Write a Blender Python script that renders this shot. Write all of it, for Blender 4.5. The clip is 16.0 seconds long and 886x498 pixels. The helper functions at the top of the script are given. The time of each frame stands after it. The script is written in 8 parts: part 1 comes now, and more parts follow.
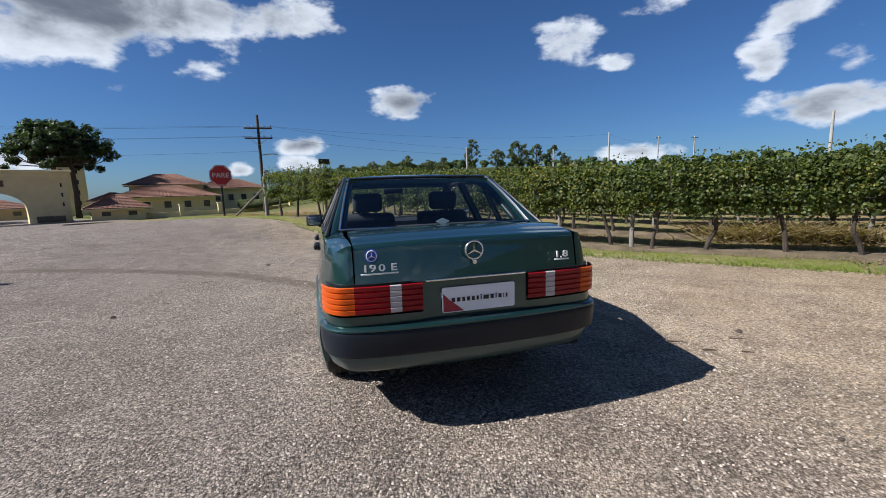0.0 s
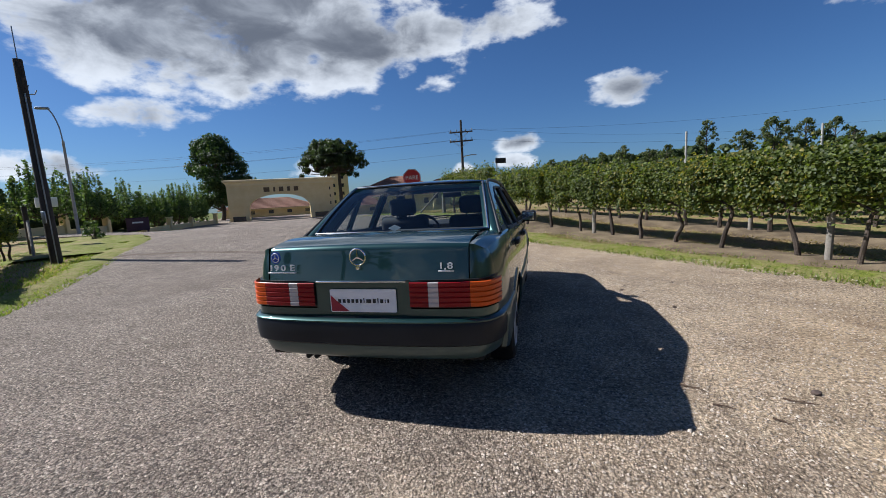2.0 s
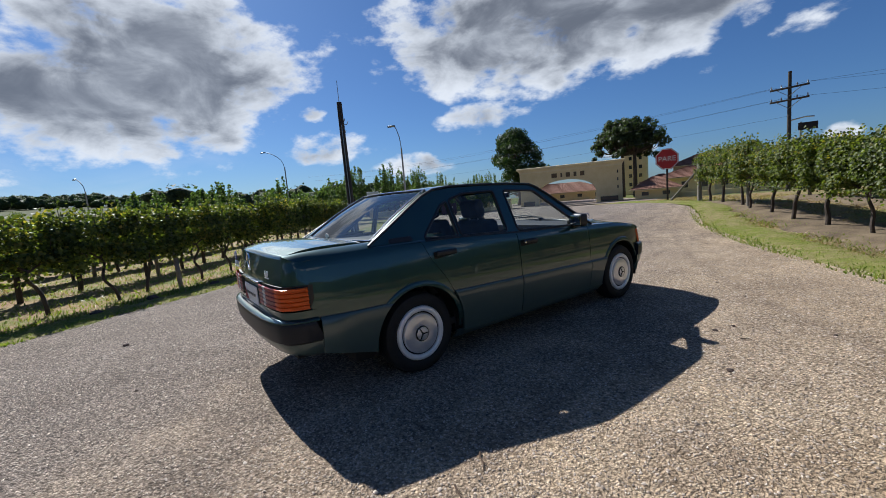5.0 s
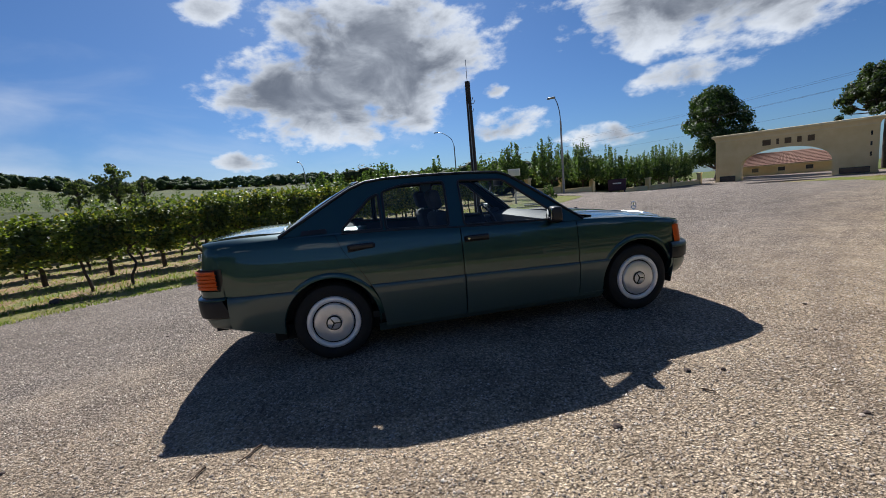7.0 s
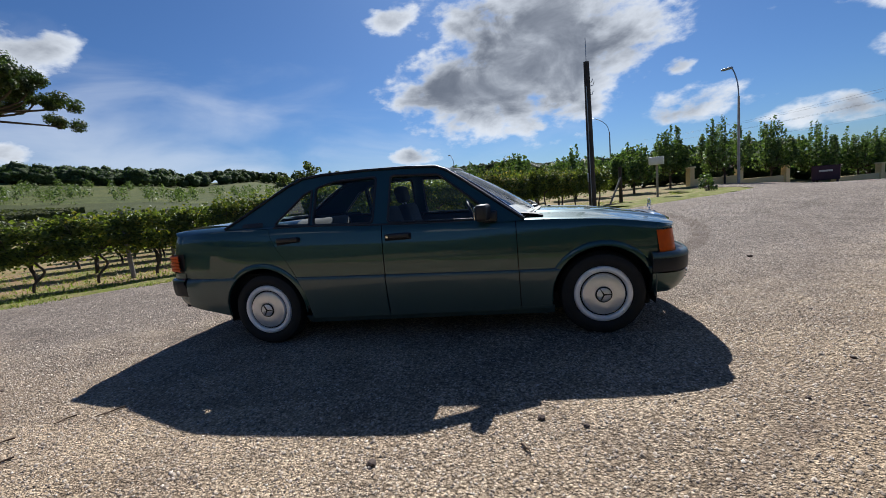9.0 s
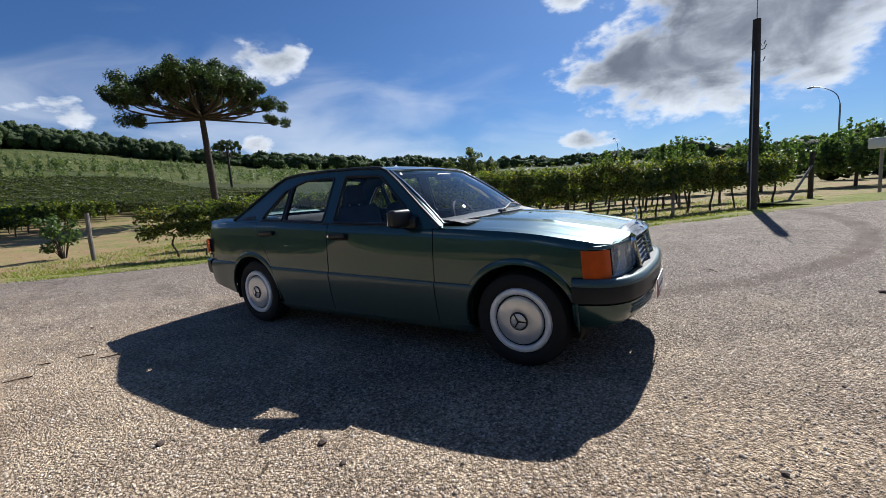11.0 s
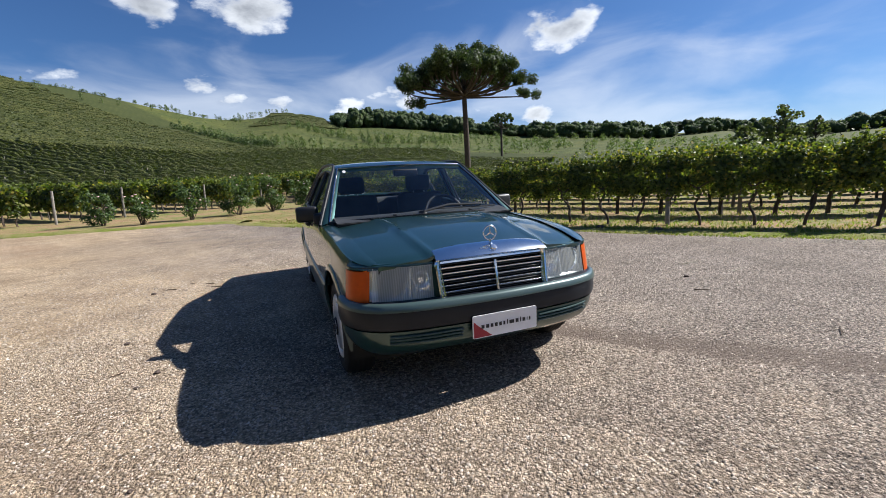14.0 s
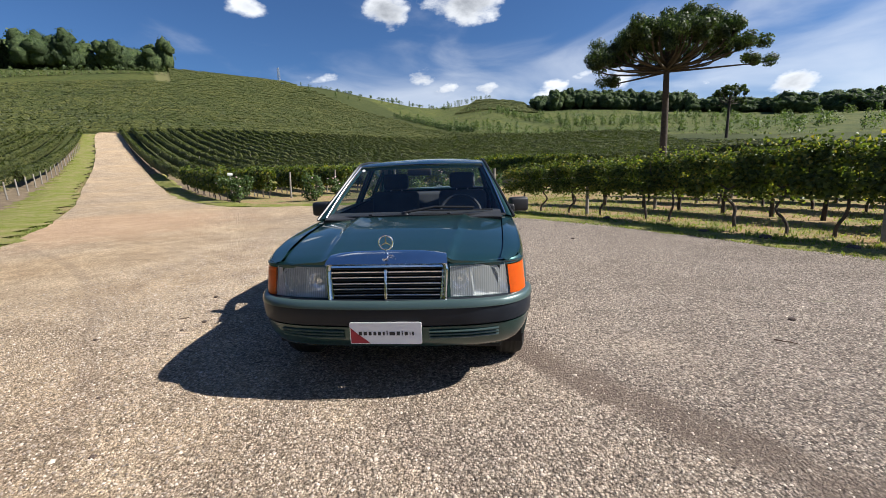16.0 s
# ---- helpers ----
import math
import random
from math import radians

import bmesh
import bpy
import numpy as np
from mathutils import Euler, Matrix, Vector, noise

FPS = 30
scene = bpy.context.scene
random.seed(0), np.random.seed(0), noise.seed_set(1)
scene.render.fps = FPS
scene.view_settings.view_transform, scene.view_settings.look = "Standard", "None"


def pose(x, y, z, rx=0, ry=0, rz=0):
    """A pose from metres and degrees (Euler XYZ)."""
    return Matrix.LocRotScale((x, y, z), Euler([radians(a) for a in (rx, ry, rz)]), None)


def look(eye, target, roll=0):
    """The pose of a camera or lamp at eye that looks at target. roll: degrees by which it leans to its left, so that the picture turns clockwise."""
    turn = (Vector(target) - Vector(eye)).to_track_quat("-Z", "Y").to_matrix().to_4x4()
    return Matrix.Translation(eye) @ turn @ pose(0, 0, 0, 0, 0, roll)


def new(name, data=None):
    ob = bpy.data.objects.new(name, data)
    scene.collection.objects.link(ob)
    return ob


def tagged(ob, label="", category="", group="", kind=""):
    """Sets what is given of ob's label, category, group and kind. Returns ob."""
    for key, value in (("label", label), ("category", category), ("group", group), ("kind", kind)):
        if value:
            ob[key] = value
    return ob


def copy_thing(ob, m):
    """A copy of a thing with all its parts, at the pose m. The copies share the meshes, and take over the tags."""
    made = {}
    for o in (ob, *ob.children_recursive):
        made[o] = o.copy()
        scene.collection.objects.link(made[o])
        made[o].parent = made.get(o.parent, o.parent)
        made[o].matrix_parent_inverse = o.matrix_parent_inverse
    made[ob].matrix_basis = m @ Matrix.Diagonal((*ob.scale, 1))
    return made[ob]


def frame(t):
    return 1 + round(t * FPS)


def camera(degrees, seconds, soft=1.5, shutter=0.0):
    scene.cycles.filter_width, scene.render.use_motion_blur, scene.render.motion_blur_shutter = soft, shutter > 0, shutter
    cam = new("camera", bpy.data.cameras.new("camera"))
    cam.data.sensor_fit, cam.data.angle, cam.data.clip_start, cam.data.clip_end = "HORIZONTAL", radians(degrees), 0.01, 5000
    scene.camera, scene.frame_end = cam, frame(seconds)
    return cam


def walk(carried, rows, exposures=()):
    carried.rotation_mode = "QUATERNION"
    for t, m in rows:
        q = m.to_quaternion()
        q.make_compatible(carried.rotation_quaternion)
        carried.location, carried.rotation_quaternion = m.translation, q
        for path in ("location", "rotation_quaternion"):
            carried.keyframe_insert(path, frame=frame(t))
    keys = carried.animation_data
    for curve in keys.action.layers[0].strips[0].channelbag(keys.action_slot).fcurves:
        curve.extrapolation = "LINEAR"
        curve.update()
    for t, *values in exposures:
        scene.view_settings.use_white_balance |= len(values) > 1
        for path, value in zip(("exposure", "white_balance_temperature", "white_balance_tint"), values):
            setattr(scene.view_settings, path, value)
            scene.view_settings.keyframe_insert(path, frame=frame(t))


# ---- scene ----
cam = camera(94.1, 16.0, soft=0.8)
PATH = [
    (0, (-0.72, -4.264, 1.257), (-0.193, -2.356, 0.971), -1.7),
    (0.5, (-0.303, -4.394, 1.268), (-0.008, -2.436, 0.988), -2.2),
    (1, (0.125, -4.434, 1.267), (0.172, -2.453, 0.992), -2.3),
    (1.5, (0.563, -4.456, 1.271), (0.355, -2.485, 0.999), -2.7),
    (2, (0.994, -4.402, 1.273), (0.533, -2.474, 1.006), -3.2),
    (2.5, (1.437, -4.283, 1.289), (0.739, -2.428, 1.026), -3.4),
    (3, (1.889, -4.122, 1.291), (0.97, -2.365, 1.032), -3.8),
    (3.5, (2.305, -3.875, 1.29), (1.181, -2.241, 1.036), -4.1),
    (4, (2.716, -3.617, 1.286), (1.404, -2.128, 1.037), -4.5),
    (4.5, (3.024, -3.276, 1.284), (1.551, -1.946, 1.038), -4.6),
    (5, (3.323, -2.894, 1.276), (1.712, -1.734, 1.033), -4.9),
    (7.5, (4.019, -0.587, 1.211), (2.051, -0.385, 0.924), -5.4),
    (8, (4.009, -0.112, 1.168), (2.028, -0.093, 0.893), -5.6),
    (10.5, (3.325, 1.902, 1.099), (1.556, 1.007, 0.834), -4.3),
    (11, (3.104, 2.286, 1.111), (1.433, 1.219, 0.844), -4.1),
    (11.5, (2.816, 2.617, 1.114), (1.261, 1.388, 0.846), -3.9),
    (12, (2.513, 2.978, 1.136), (1.094, 1.595, 0.863), -3.6),
    (12.5, (2.164, 3.265, 1.132), (0.899, 1.741, 0.85), -3.4),
    (13, (1.817, 3.505, 1.138), (0.715, 1.862, 0.841), -3.3),
    (13.5, (1.471, 3.75, 1.147), (0.55, 2.003, 0.831), -3.0),
    (14, (1.078, 3.911, 1.188), (0.355, 2.077, 0.851), -2.7),
    (14.5, (0.672, 4.068, 1.211), (0.16, 2.167, 0.862), -2.4),
    (15, (0.274, 4.128, 1.241), (-0.013, 2.182, 0.876), -2.3),
    (15.5, (-0.119, 4.153, 1.273), (-0.18, 2.189, 0.899), -2.1),
    (16, (-0.503, 4.126, 1.265), (-0.341, 2.168, 0.89), -1.9),
]
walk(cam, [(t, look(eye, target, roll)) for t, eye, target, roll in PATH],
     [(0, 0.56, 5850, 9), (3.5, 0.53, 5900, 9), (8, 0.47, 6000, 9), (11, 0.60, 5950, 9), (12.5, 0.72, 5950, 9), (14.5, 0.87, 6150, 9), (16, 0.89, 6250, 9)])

# ---- world, sun ----
SUN_EL, SUN_AZ = 42.0, 90.0          # degrees above the horizon; from +y towards -x
world = bpy.data.worlds.new("sky")
scene.world = world
world.use_nodes = True


def link(tree, a, b):
    tree.links.new(a, b)


def value_math(tree, op, a, b=None, c=None):
    n = tree.nodes.new("ShaderNodeMath")
    n.operation = op
    for i, v in enumerate((a, b, c)):
        if v is None:
            continue
        if isinstance(v, (int, float)):
            n.inputs[i].default_value = v
        else:
            tree.links.new(v, n.inputs[i])
    return n.outputs[0]


# clouds: azimuth, height, half width, half height in degrees, weight
CLOUDS = [
    (15, 20.6, 17, 3.0, 1.0), (36, 20.0, 22, 5.8, 1.3), (52, 19, 10, 5, 1.0), (349, 11.5, 4.3, 1.9, 1.0), (328, 17, 4.6, 3.2, 0.75), (322, 14.4, 2.6, 1.3, 0.7),
    (306, 16.5, 4.5, 2.0, 0.8), (307, 12.6, 3.2, 2.0, 0.7), (318, 20.5, 4.5, 2.2, 0.75), (307, 21, 4.0, 1.6, 0.8), (302.5, 7.3, 5.2, 1.8, 1.05), (301, 11.7, 2.6, 2.4, 0.7), (2.5, 6.2, 2.8, 1.3, 1.0), (3, 3.6, 2.6, 1.2, 1.0),
    (10, 3.1, 1.6, 0.9, 0.8), (319, 4.0, 4.0, 1.2, 0.9), (47.5, 10.2, 5.0, 1.7, 0.95), (70, 12.1, 1.9, 1.0, 0.9), (69, 7.6, 6.0, 1.9, 0.95), (86, 16.5, 11, 7.2, 1.35),
    (94, 13, 10, 5.5, 1.1), (76, 17.5, 6, 5, 1.0), (104, 22, 3.8, 1.9, 0.75), (103, 5.5, 3.8, 1.4, 0.85), (142, 17.2, 4.2, 2.3, 1.0), 
    (164, 10.8, 3.4, 2.0, 0.72), (145.7, 7.6, 3.6, 1.5, 0.62), (181, 20, 4.6, 2.5, 1.0), (191, 19.3, 2.8, 2.1, 0.95), (187, 12.0, 3.2, 2.0, 0.72), (184, 10.2, 2.8, 1.4, 0.65), (179, 9.9, 3.4, 1.3, 0.70), (170, 9.8, 3.2, 1.2, 0.55), (198.4, 11.1, 4.0, 1.5, 0.48), (207, 18.7, 2.4, 1.0, 0.6), (152, 8.8, 4, 1.0, 0.6),
    (55, 4.6, 6, 1.6, 0.8), (30, 4.0, 4, 1.3, 0.7), (236, 26, 8, 4, 0.8), (262, 20, 7, 4, 0.8), (30, 42, 8, 5, 0.7), (205, 44, 9, 5, 0.8),
]


def build_world():
    t = world.node_tree
    t.nodes.clear()
    out = t.nodes.new("ShaderNodeOutputWorld")
    sky = t.nodes.new("ShaderNodeTexSky")
    sky.sky_type, sky.sun_disc = "NISHITA", False
    sky.sun_elevation, sky.sun_rotation = radians(SUN_EL), radians(-SUN_AZ)
    sky.altitude, sky.air_density, sky.dust_density, sky.ozone_density = 600, 1.0, 0.8, 3.0
    co = t.nodes.new("ShaderNodeTexCoord")
    sep = t.nodes.new("ShaderNodeSeparateXYZ")
    link(t, co.outputs["Generated"], sep.inputs[0])
    x, y, z = sep.outputs
    az = value_math(t, "ARCTAN2", value_math(t, "MULTIPLY", x, -1.0), y)
    el = value_math(t, "ARCSINE", z)
    field = None
    for a, h, wa, wh, k in CLOUDS:
        a = a - 360 if a > 180 else a
        d = value_math(t, "SUBTRACT", az, radians(a))
        d = value_math(t, "WRAP", d, math.pi, -math.pi)
        u = value_math(t, "POWER", value_math(t, "ABSOLUTE", value_math(t, "DIVIDE", d, radians(wa))), 2.0)
        e = value_math(t, "SUBTRACT", el, radians(h))
        v = value_math(t, "POWER", value_math(t, "ABSOLUTE", value_math(t, "DIVIDE", e, radians(wh))), 2.0)
        q = value_math(t, "MULTIPLY_ADD", value_math(t, "ADD", u, v), -0.5, k)
        field = q if field is None else value_math(t, "MAXIMUM", field, q)
    field = value_math(t, "MAXIMUM", field, -0.6)
    flat = t.nodes.new("ShaderNodeMapping")
    flat.inputs["Scale"].default_value = (1, 1, 1.9)
    link(t, co.outputs["Generated"], flat.inputs[0])
    big = t.nodes.new("ShaderNodeTexNoise")
    big.inputs["Scale"].default_value, big.inputs["Detail"].default_value, big.inputs["Roughness"].default_value = 9.0, 9, 0.56
    link(t, flat.outputs[0], big.inputs["Vector"])
    dens = value_math(t, "ADD", field, value_math(t, "MULTIPLY_ADD", big.outputs["Fac"], 3.1, -1.85))
    alpha = t.nodes.new("ShaderNodeMapRange")
    alpha.interpolation_type = "SMOOTHSTEP"
    alpha.inputs["From Min"].default_value, alpha.inputs["From Max"].default_value = 0.02, 0.58
    link(t, dens, alpha.inputs["Value"])
    puff = t.nodes.new("ShaderNodeTexNoise")
    puff.inputs["Scale"].default_value, puff.inputs["Detail"].default_value, puff.inputs["Roughness"].default_value = 7.5, 6, 0.55
    puff.inputs["Distortion"].default_value = 0.5
    link(t, flat.outputs[0], puff.inputs["Vector"])
    belly = t.nodes.new("ShaderNodeMapRange")
    belly.interpolation_type = "SMOOTHSTEP"
    belly.inputs["From Min"].default_value, belly.inputs["From Max"].default_value = 0.50, 1.40
    link(t, value_math(t, "ADD", value_math(t, "MULTIPLY_ADD", big.outputs["Fac"], 1.5, value_math(t, "SUBTRACT", value_math(t, "MULTIPLY", field, 1.15), 1.35)), value_math(t, "MULTIPLY", puff.outputs["Fac"], 1.1)), belly.inputs["Value"])
    tone = t.nodes.new("ShaderNodeMix")
    tone.data_type = "RGBA"
    tone.inputs["A"].default_value, tone.inputs["B"].default_value = (12.0, 12.1, 12.3, 1), (4.2, 4.5, 5.1, 1)
    core = t.nodes.new("ShaderNodeMix")
    core.data_type = "RGBA"
    core.inputs["A"].default_value, core.inputs["B"].default_value = (6.4, 6.6, 7.0, 1), (2.2, 2.35, 2.7, 1)
    lump = t.nodes.new("ShaderNodeMapRange")
    lump.interpolation_type = "SMOOTHSTEP"
    lump.inputs["From Min"].default_value, lump.inputs["From Max"].default_value = 0.32, 0.72
    link(t, value_math(t, "ADD", value_math(t, "MULTIPLY", puff.outputs["Fac"], 0.75), value_math(t, "MULTIPLY_ADD", field, 0.10, 0.06)), lump.inputs["Value"])
    link(t, lump.outputs[0], core.inputs["Factor"])
    link(t, core.outputs["Result"], tone.inputs["B"])
    link(t, belly.outputs[0], tone.inputs["Factor"])
    # thin streaked veil low in the southern sky
    streak = t.nodes.new("ShaderNodeMapping")
    streak.inputs["Scale"].default_value, streak.inputs["Rotation"].default_value = (1.6, 1.6, 4.5), (radians(9), radians(-7), 0)
    link(t, co.outputs["Generated"], streak.inputs[0])
    thin = t.nodes.new("ShaderNodeTexNoise")
    thin.inputs["Scale"].default_value, thin.inputs["Detail"].default_value, thin.inputs["Roughness"].default_value = 2.2, 6, 0.5
    thin.inputs["Distortion"].default_value = 0.7
    link(t, streak.outputs[0], thin.inputs["Vector"])
    d = value_math(t, "WRAP", value_math(t, "SUBTRACT", az, radians(158)), math.pi, -math.pi)
    span = value_math(t, "ADD", value_math(t, "POWER", value_math(t, "ABSOLUTE", value_math(t, "DIVIDE", d, radians(62))), 2.0), value_math(t, "POWER", value_math(t, "ABSOLUTE", value_math(t, "DIVIDE", value_math(t, "SUBTRACT", el, radians(6)), radians(11.0))), 2.0))
    veil = t.nodes.new("ShaderNodeMapRange")
    veil.interpolation_type = "SMOOTHSTEP"
    veil.inputs["From Min"].default_value, veil.inputs["From Max"].default_value, veil.inputs["To Max"].default_value = 0.20, 0.95, 0.50
    link(t, value_math(t, "SUBTRACT", value_math(t, "MULTIPLY", thin.outputs["Fac"], 1.35), value_math(t, "MULTIPLY", span, 0.32)), veil.inputs["Value"])
    cover = value_math(t, "MAXIMUM", value_math(t, "MULTIPLY", alpha.outputs[0], 0.95), veil.outputs[0])
    mix = t.nodes.new("ShaderNodeMix")
    mix.data_type = "RGBA"
    link(t, cover, mix.inputs["Factor"])
    deep = t.nodes.new("ShaderNodeMix")
    deep.data_type, deep.blend_type = "RGBA", "MULTIPLY"
    deep.inputs["Factor"].default_value, deep.inputs["B"].default_value = 1.0, (0.55, 0.76, 1.03, 1)
    link(t, sky.outputs[0], deep.inputs["A"])
    link(t, deep.outputs["Result"], mix.inputs["A"])
    link(t, tone.outputs["Result"], mix.inputs["B"])
    bg = t.nodes.new("ShaderNodeBackground")
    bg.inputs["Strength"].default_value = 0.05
    link(t, mix.outputs["Result"], bg.inputs["Color"])
    link(t, bg.outputs[0], out.inputs[0])


build_world()
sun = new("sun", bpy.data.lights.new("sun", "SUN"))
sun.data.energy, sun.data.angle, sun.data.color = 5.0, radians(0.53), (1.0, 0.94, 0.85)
sun.matrix_basis = look((-40 * math.cos(radians(SUN_EL)), 0, 40 * math.sin(radians(SUN_EL))), (0, 0, 0))

# ---- materials ----
def base_material(name):
    m = bpy.data.materials.new(name)
    m.use_nodes = True
    t = m.node_tree
    return m, t, t.nodes["Principled BSDF"]


def noise_node(t, co, scale, detail=4, rough=0.55):
    n = t.nodes.new("ShaderNodeTexNoise")
    n.inputs["Scale"].default_value, n.inputs["Detail"].default_value, n.inputs["Roughness"].default_value = scale, detail, rough
    link(t, co, n.inputs["Vector"])
    return n.outputs["Fac"]


def ramp_node(t, fac, stops):
    r = t.nodes.new("ShaderNodeValToRGB")
    e = r.color_ramp.elements
    while len(e) < len(stops):
        e.new(0.5)
    for el, (p, c) in zip(e, stops):
        el.position, el.color = p, (*c, 1)
    link(t, fac, r.inputs[0])
    return r.outputs[0]


def mixed(t, fac, a, b, mode="MIX"):
    n = t.nodes.new("ShaderNodeMix")
    n.data_type, n.blend_type = "RGBA", mode
    for sock, v in (("Factor", fac), ("A", a), ("B", b)):
        if isinstance(v, (int, float)):
            n.inputs[sock].default_value = v
        elif isinstance(v, tuple):
            n.inputs[sock].default_value = (*v, 1)
        else:
            link(t, v, n.inputs[sock])
    return n.outputs["Result"]


def bumped(t, bsdf, height, strength, distance):
    b = t.nodes.new("ShaderNodeBump")
    b.inputs["Strength"].default_value, b.inputs["Distance"].default_value = strength, distance
    link(t, height, b.inputs["Height"])
    link(t, b.outputs[0], bsdf.inputs["Normal"])


def place(t):
    return t.nodes.new("ShaderNodeNewGeometry").outputs["Position"]


def surface(name, dark, light, scale=6.0, rough=0.6, metal=0.0, grain=60.0, bump=0.15, depth=0.01, coat=0.0, vary=0.0, spec=0.5):
    """A plain surface with stains at one scale, grain at another, and a fine relief."""
    m, t, p = base_material(name)
    co = t.nodes.new("ShaderNodeTexCoord").outputs["Object"]
    a, b = noise_node(t, co, scale, 5), noise_node(t, co, grain, 3)
    fac = value_math(t, "ADD", value_math(t, "MULTIPLY", a, 0.7), value_math(t, "MULTIPLY", b, 0.3))
    col = ramp_node(t, fac, [(0.32, dark), (0.68, light)])
    if vary:
        info = t.nodes.new("ShaderNodeObjectInfo")
        col = mixed(t, value_math(t, "MULTIPLY", info.outputs["Random"], vary), col, tuple(c * 0.45 for c in dark))
    link(t, col, p.inputs["Base Color"])
    p.inputs["Roughness"].default_value, p.inputs["Metallic"].default_value = rough, metal
    p.inputs["Specular IOR Level"].default_value = spec
    if coat:
        p.inputs["Coat Weight"].default_value, p.inputs["Coat Roughness"].default_value = coat, 0.03
    if bump:
        bumped(t, p, b, bump, depth)
    return m


def leaf_material(name, dark, light, yellow, amount=0.12, through_tint=(1.2, 1.35, 0.5)):
    """Leaves, each with a tone of its own, letting some light through."""
    m, t, p = base_material(name)
    g = t.nodes.new("ShaderNodeNewGeometry")
    r = g.outputs["Random Per Island"]
    n = noise_node(t, g.outputs["Position"], 0.9, 3)
    col = mixed(t, r, dark, light)
    pick = t.nodes.new("ShaderNodeMapRange")
    pick.inputs["From Min"].default_value, pick.inputs["From Max"].default_value = 1.0 - amount * 1.6, 1.0
    link(t, value_math(t, "ADD", value_math(t, "MULTIPLY", value_math(t, "FRACT", value_math(t, "MULTIPLY", r, 37.7)), 0.7), value_math(t, "MULTIPLY", n, 0.42)), pick.inputs["Value"])
    col = mixed(t, pick.outputs[0], col, yellow)
    link(t, col, p.inputs["Base Color"])
    p.inputs["Roughness"].default_value, p.inputs["Specular IOR Level"].default_value = 0.5, 0.4
    tr = t.nodes.new("ShaderNodeBsdfTranslucent")
    link(t, mixed(t, 1.0, col, through_tint, "MULTIPLY"), tr.inputs["Color"])
    ms = t.nodes.new("ShaderNodeMixShader")
    ms.inputs[0].default_value = 0.46
    link(t, p.outputs[0], ms.inputs[1])
    link(t, tr.outputs[0], ms.inputs[2])
    link(t, ms.outputs[0], t.nodes["Material Output"].inputs[0])
    return m


def gravel_material():
    m, t, p = base_material("gravel")
    co = place(t)
    vo = t.nodes.new("ShaderNodeTexVoronoi")
    vo.inputs["Scale"].default_value = 76
    link(t, co, vo.inputs["Vector"])
    vf = t.nodes.new("ShaderNodeTexVoronoi")
    vf.inputs["Scale"].default_value = 200
    link(t, co, vf.inputs["Vector"])
    sep = t.nodes.new("ShaderNodeSeparateColor")
    link(t, vo.outputs["Color"], sep.inputs[0])
    stone = ramp_node(t, sep.outputs[0], [(0.0, (0.18, 0.142, 0.113)), (0.3, (0.53, 0.425, 0.338)), (0.7, (0.70, 0.580, 0.472)), (1.0, (0.82, 0.705, 0.592))])
    # shade in the gaps between stones, painted into the colour
    edge = t.nodes.new("ShaderNodeMapRange")
    edge.inputs["From Min"].default_value, edge.inputs["From Max"].default_value = 0.35, 0.75
    link(t, vo.outputs["Distance"], edge.inputs["Value"])
    col = mixed(t, value_math(t, "MULTIPLY", edge.outputs[0], 0.85), stone, (0.11, 0.085, 0.068))
    wide = noise_node(t, co, 0.22, 4)
    mid = noise_node(t, co, 1.3, 4)
    red = t.nodes.new("ShaderNodeMapRange")
    red.inputs["From Min"].default_value, red.inputs["From Max"].default_value = 0.42, 0.68
    link(t, wide, red.inputs["Value"])
    sepp = t.nodes.new("ShaderNodeSeparateXYZ")
    link(t, co, sepp.inputs[0])
    # worn, redder soil towards the lane; greyer stone on the far side of the yard
    lane = t.nodes.new("ShaderNodeMapRange")
    lane.interpolation_type = "SMOOTHSTEP"
    lane.inputs["From Min"].default_value, lane.inputs["From Max"].default_value = -1.8, 3.2
    link(t, value_math(t, "ADD", value_math(t, "MULTIPLY_ADD", sepp.outputs[1], 0.30, sepp.outputs[0]), value_math(t, "MULTIPLY_ADD", mid, 4.0, -2.0)), lane.inputs["Value"])
    soil = ramp_node(t, mid, [(0.3, (0.48, 0.345, 0.225)), (0.7, (0.64, 0.495, 0.345))])
    grey = mixed(t, 1.0, mixed(t, 0.25, col, (0.27, 0.25, 0.235)), (0.80, 0.79, 0.79), "MULTIPLY")
    col = mixed(t, lane.outputs[0], grey, col)
    col = mixed(t, value_math(t, "MULTIPLY", value_math(t, "MULTIPLY_ADD", red.outputs[0], 0.50, 0.30), lane.outputs[0]), col, soil)
    col = mixed(t, lane.outputs[0], col, mixed(t, 1.0, col, (1.01, 0.985, 0.905), "MULTIPLY"))
    dim = ramp_node(t, noise_node(t, co, 0.6, 6, 0.7), [(0.25, (0.72, 0.70, 0.68)), (0.6, (1.0, 1.0, 1.0))])
    col = mixed(t, 1.0, col, dim, "MULTIPLY")
    mottle = ramp_node(t, noise_node(t, co, 2.6, 6, 0.75), [(0.34, (0.78, 0.77, 0.76)), (0.52, (1.0, 1.0, 1.0)), (0.68, (1.12, 1.11, 1.10))])
    col = mixed(t, 1.0, col, mottle, "MULTIPLY")
    speck = ramp_node(t, noise_node(t, co, 34, 4, 0.75), [(0.36, (0.44, 0.42, 0.40)), (0.5, (0.95, 0.95, 0.95)), (0.64, (1.42, 1.41, 1.39))])
    col = mixed(t, 1.0, col, speck, "MULTIPLY")
    # tyre marks in wide arcs, turned-up darker stone; and a patch of orange soil by the lane
    shake = value_math(t, "MULTIPLY_ADD", noise_node(t, co, 3.0, 4), 0.16, -0.08)
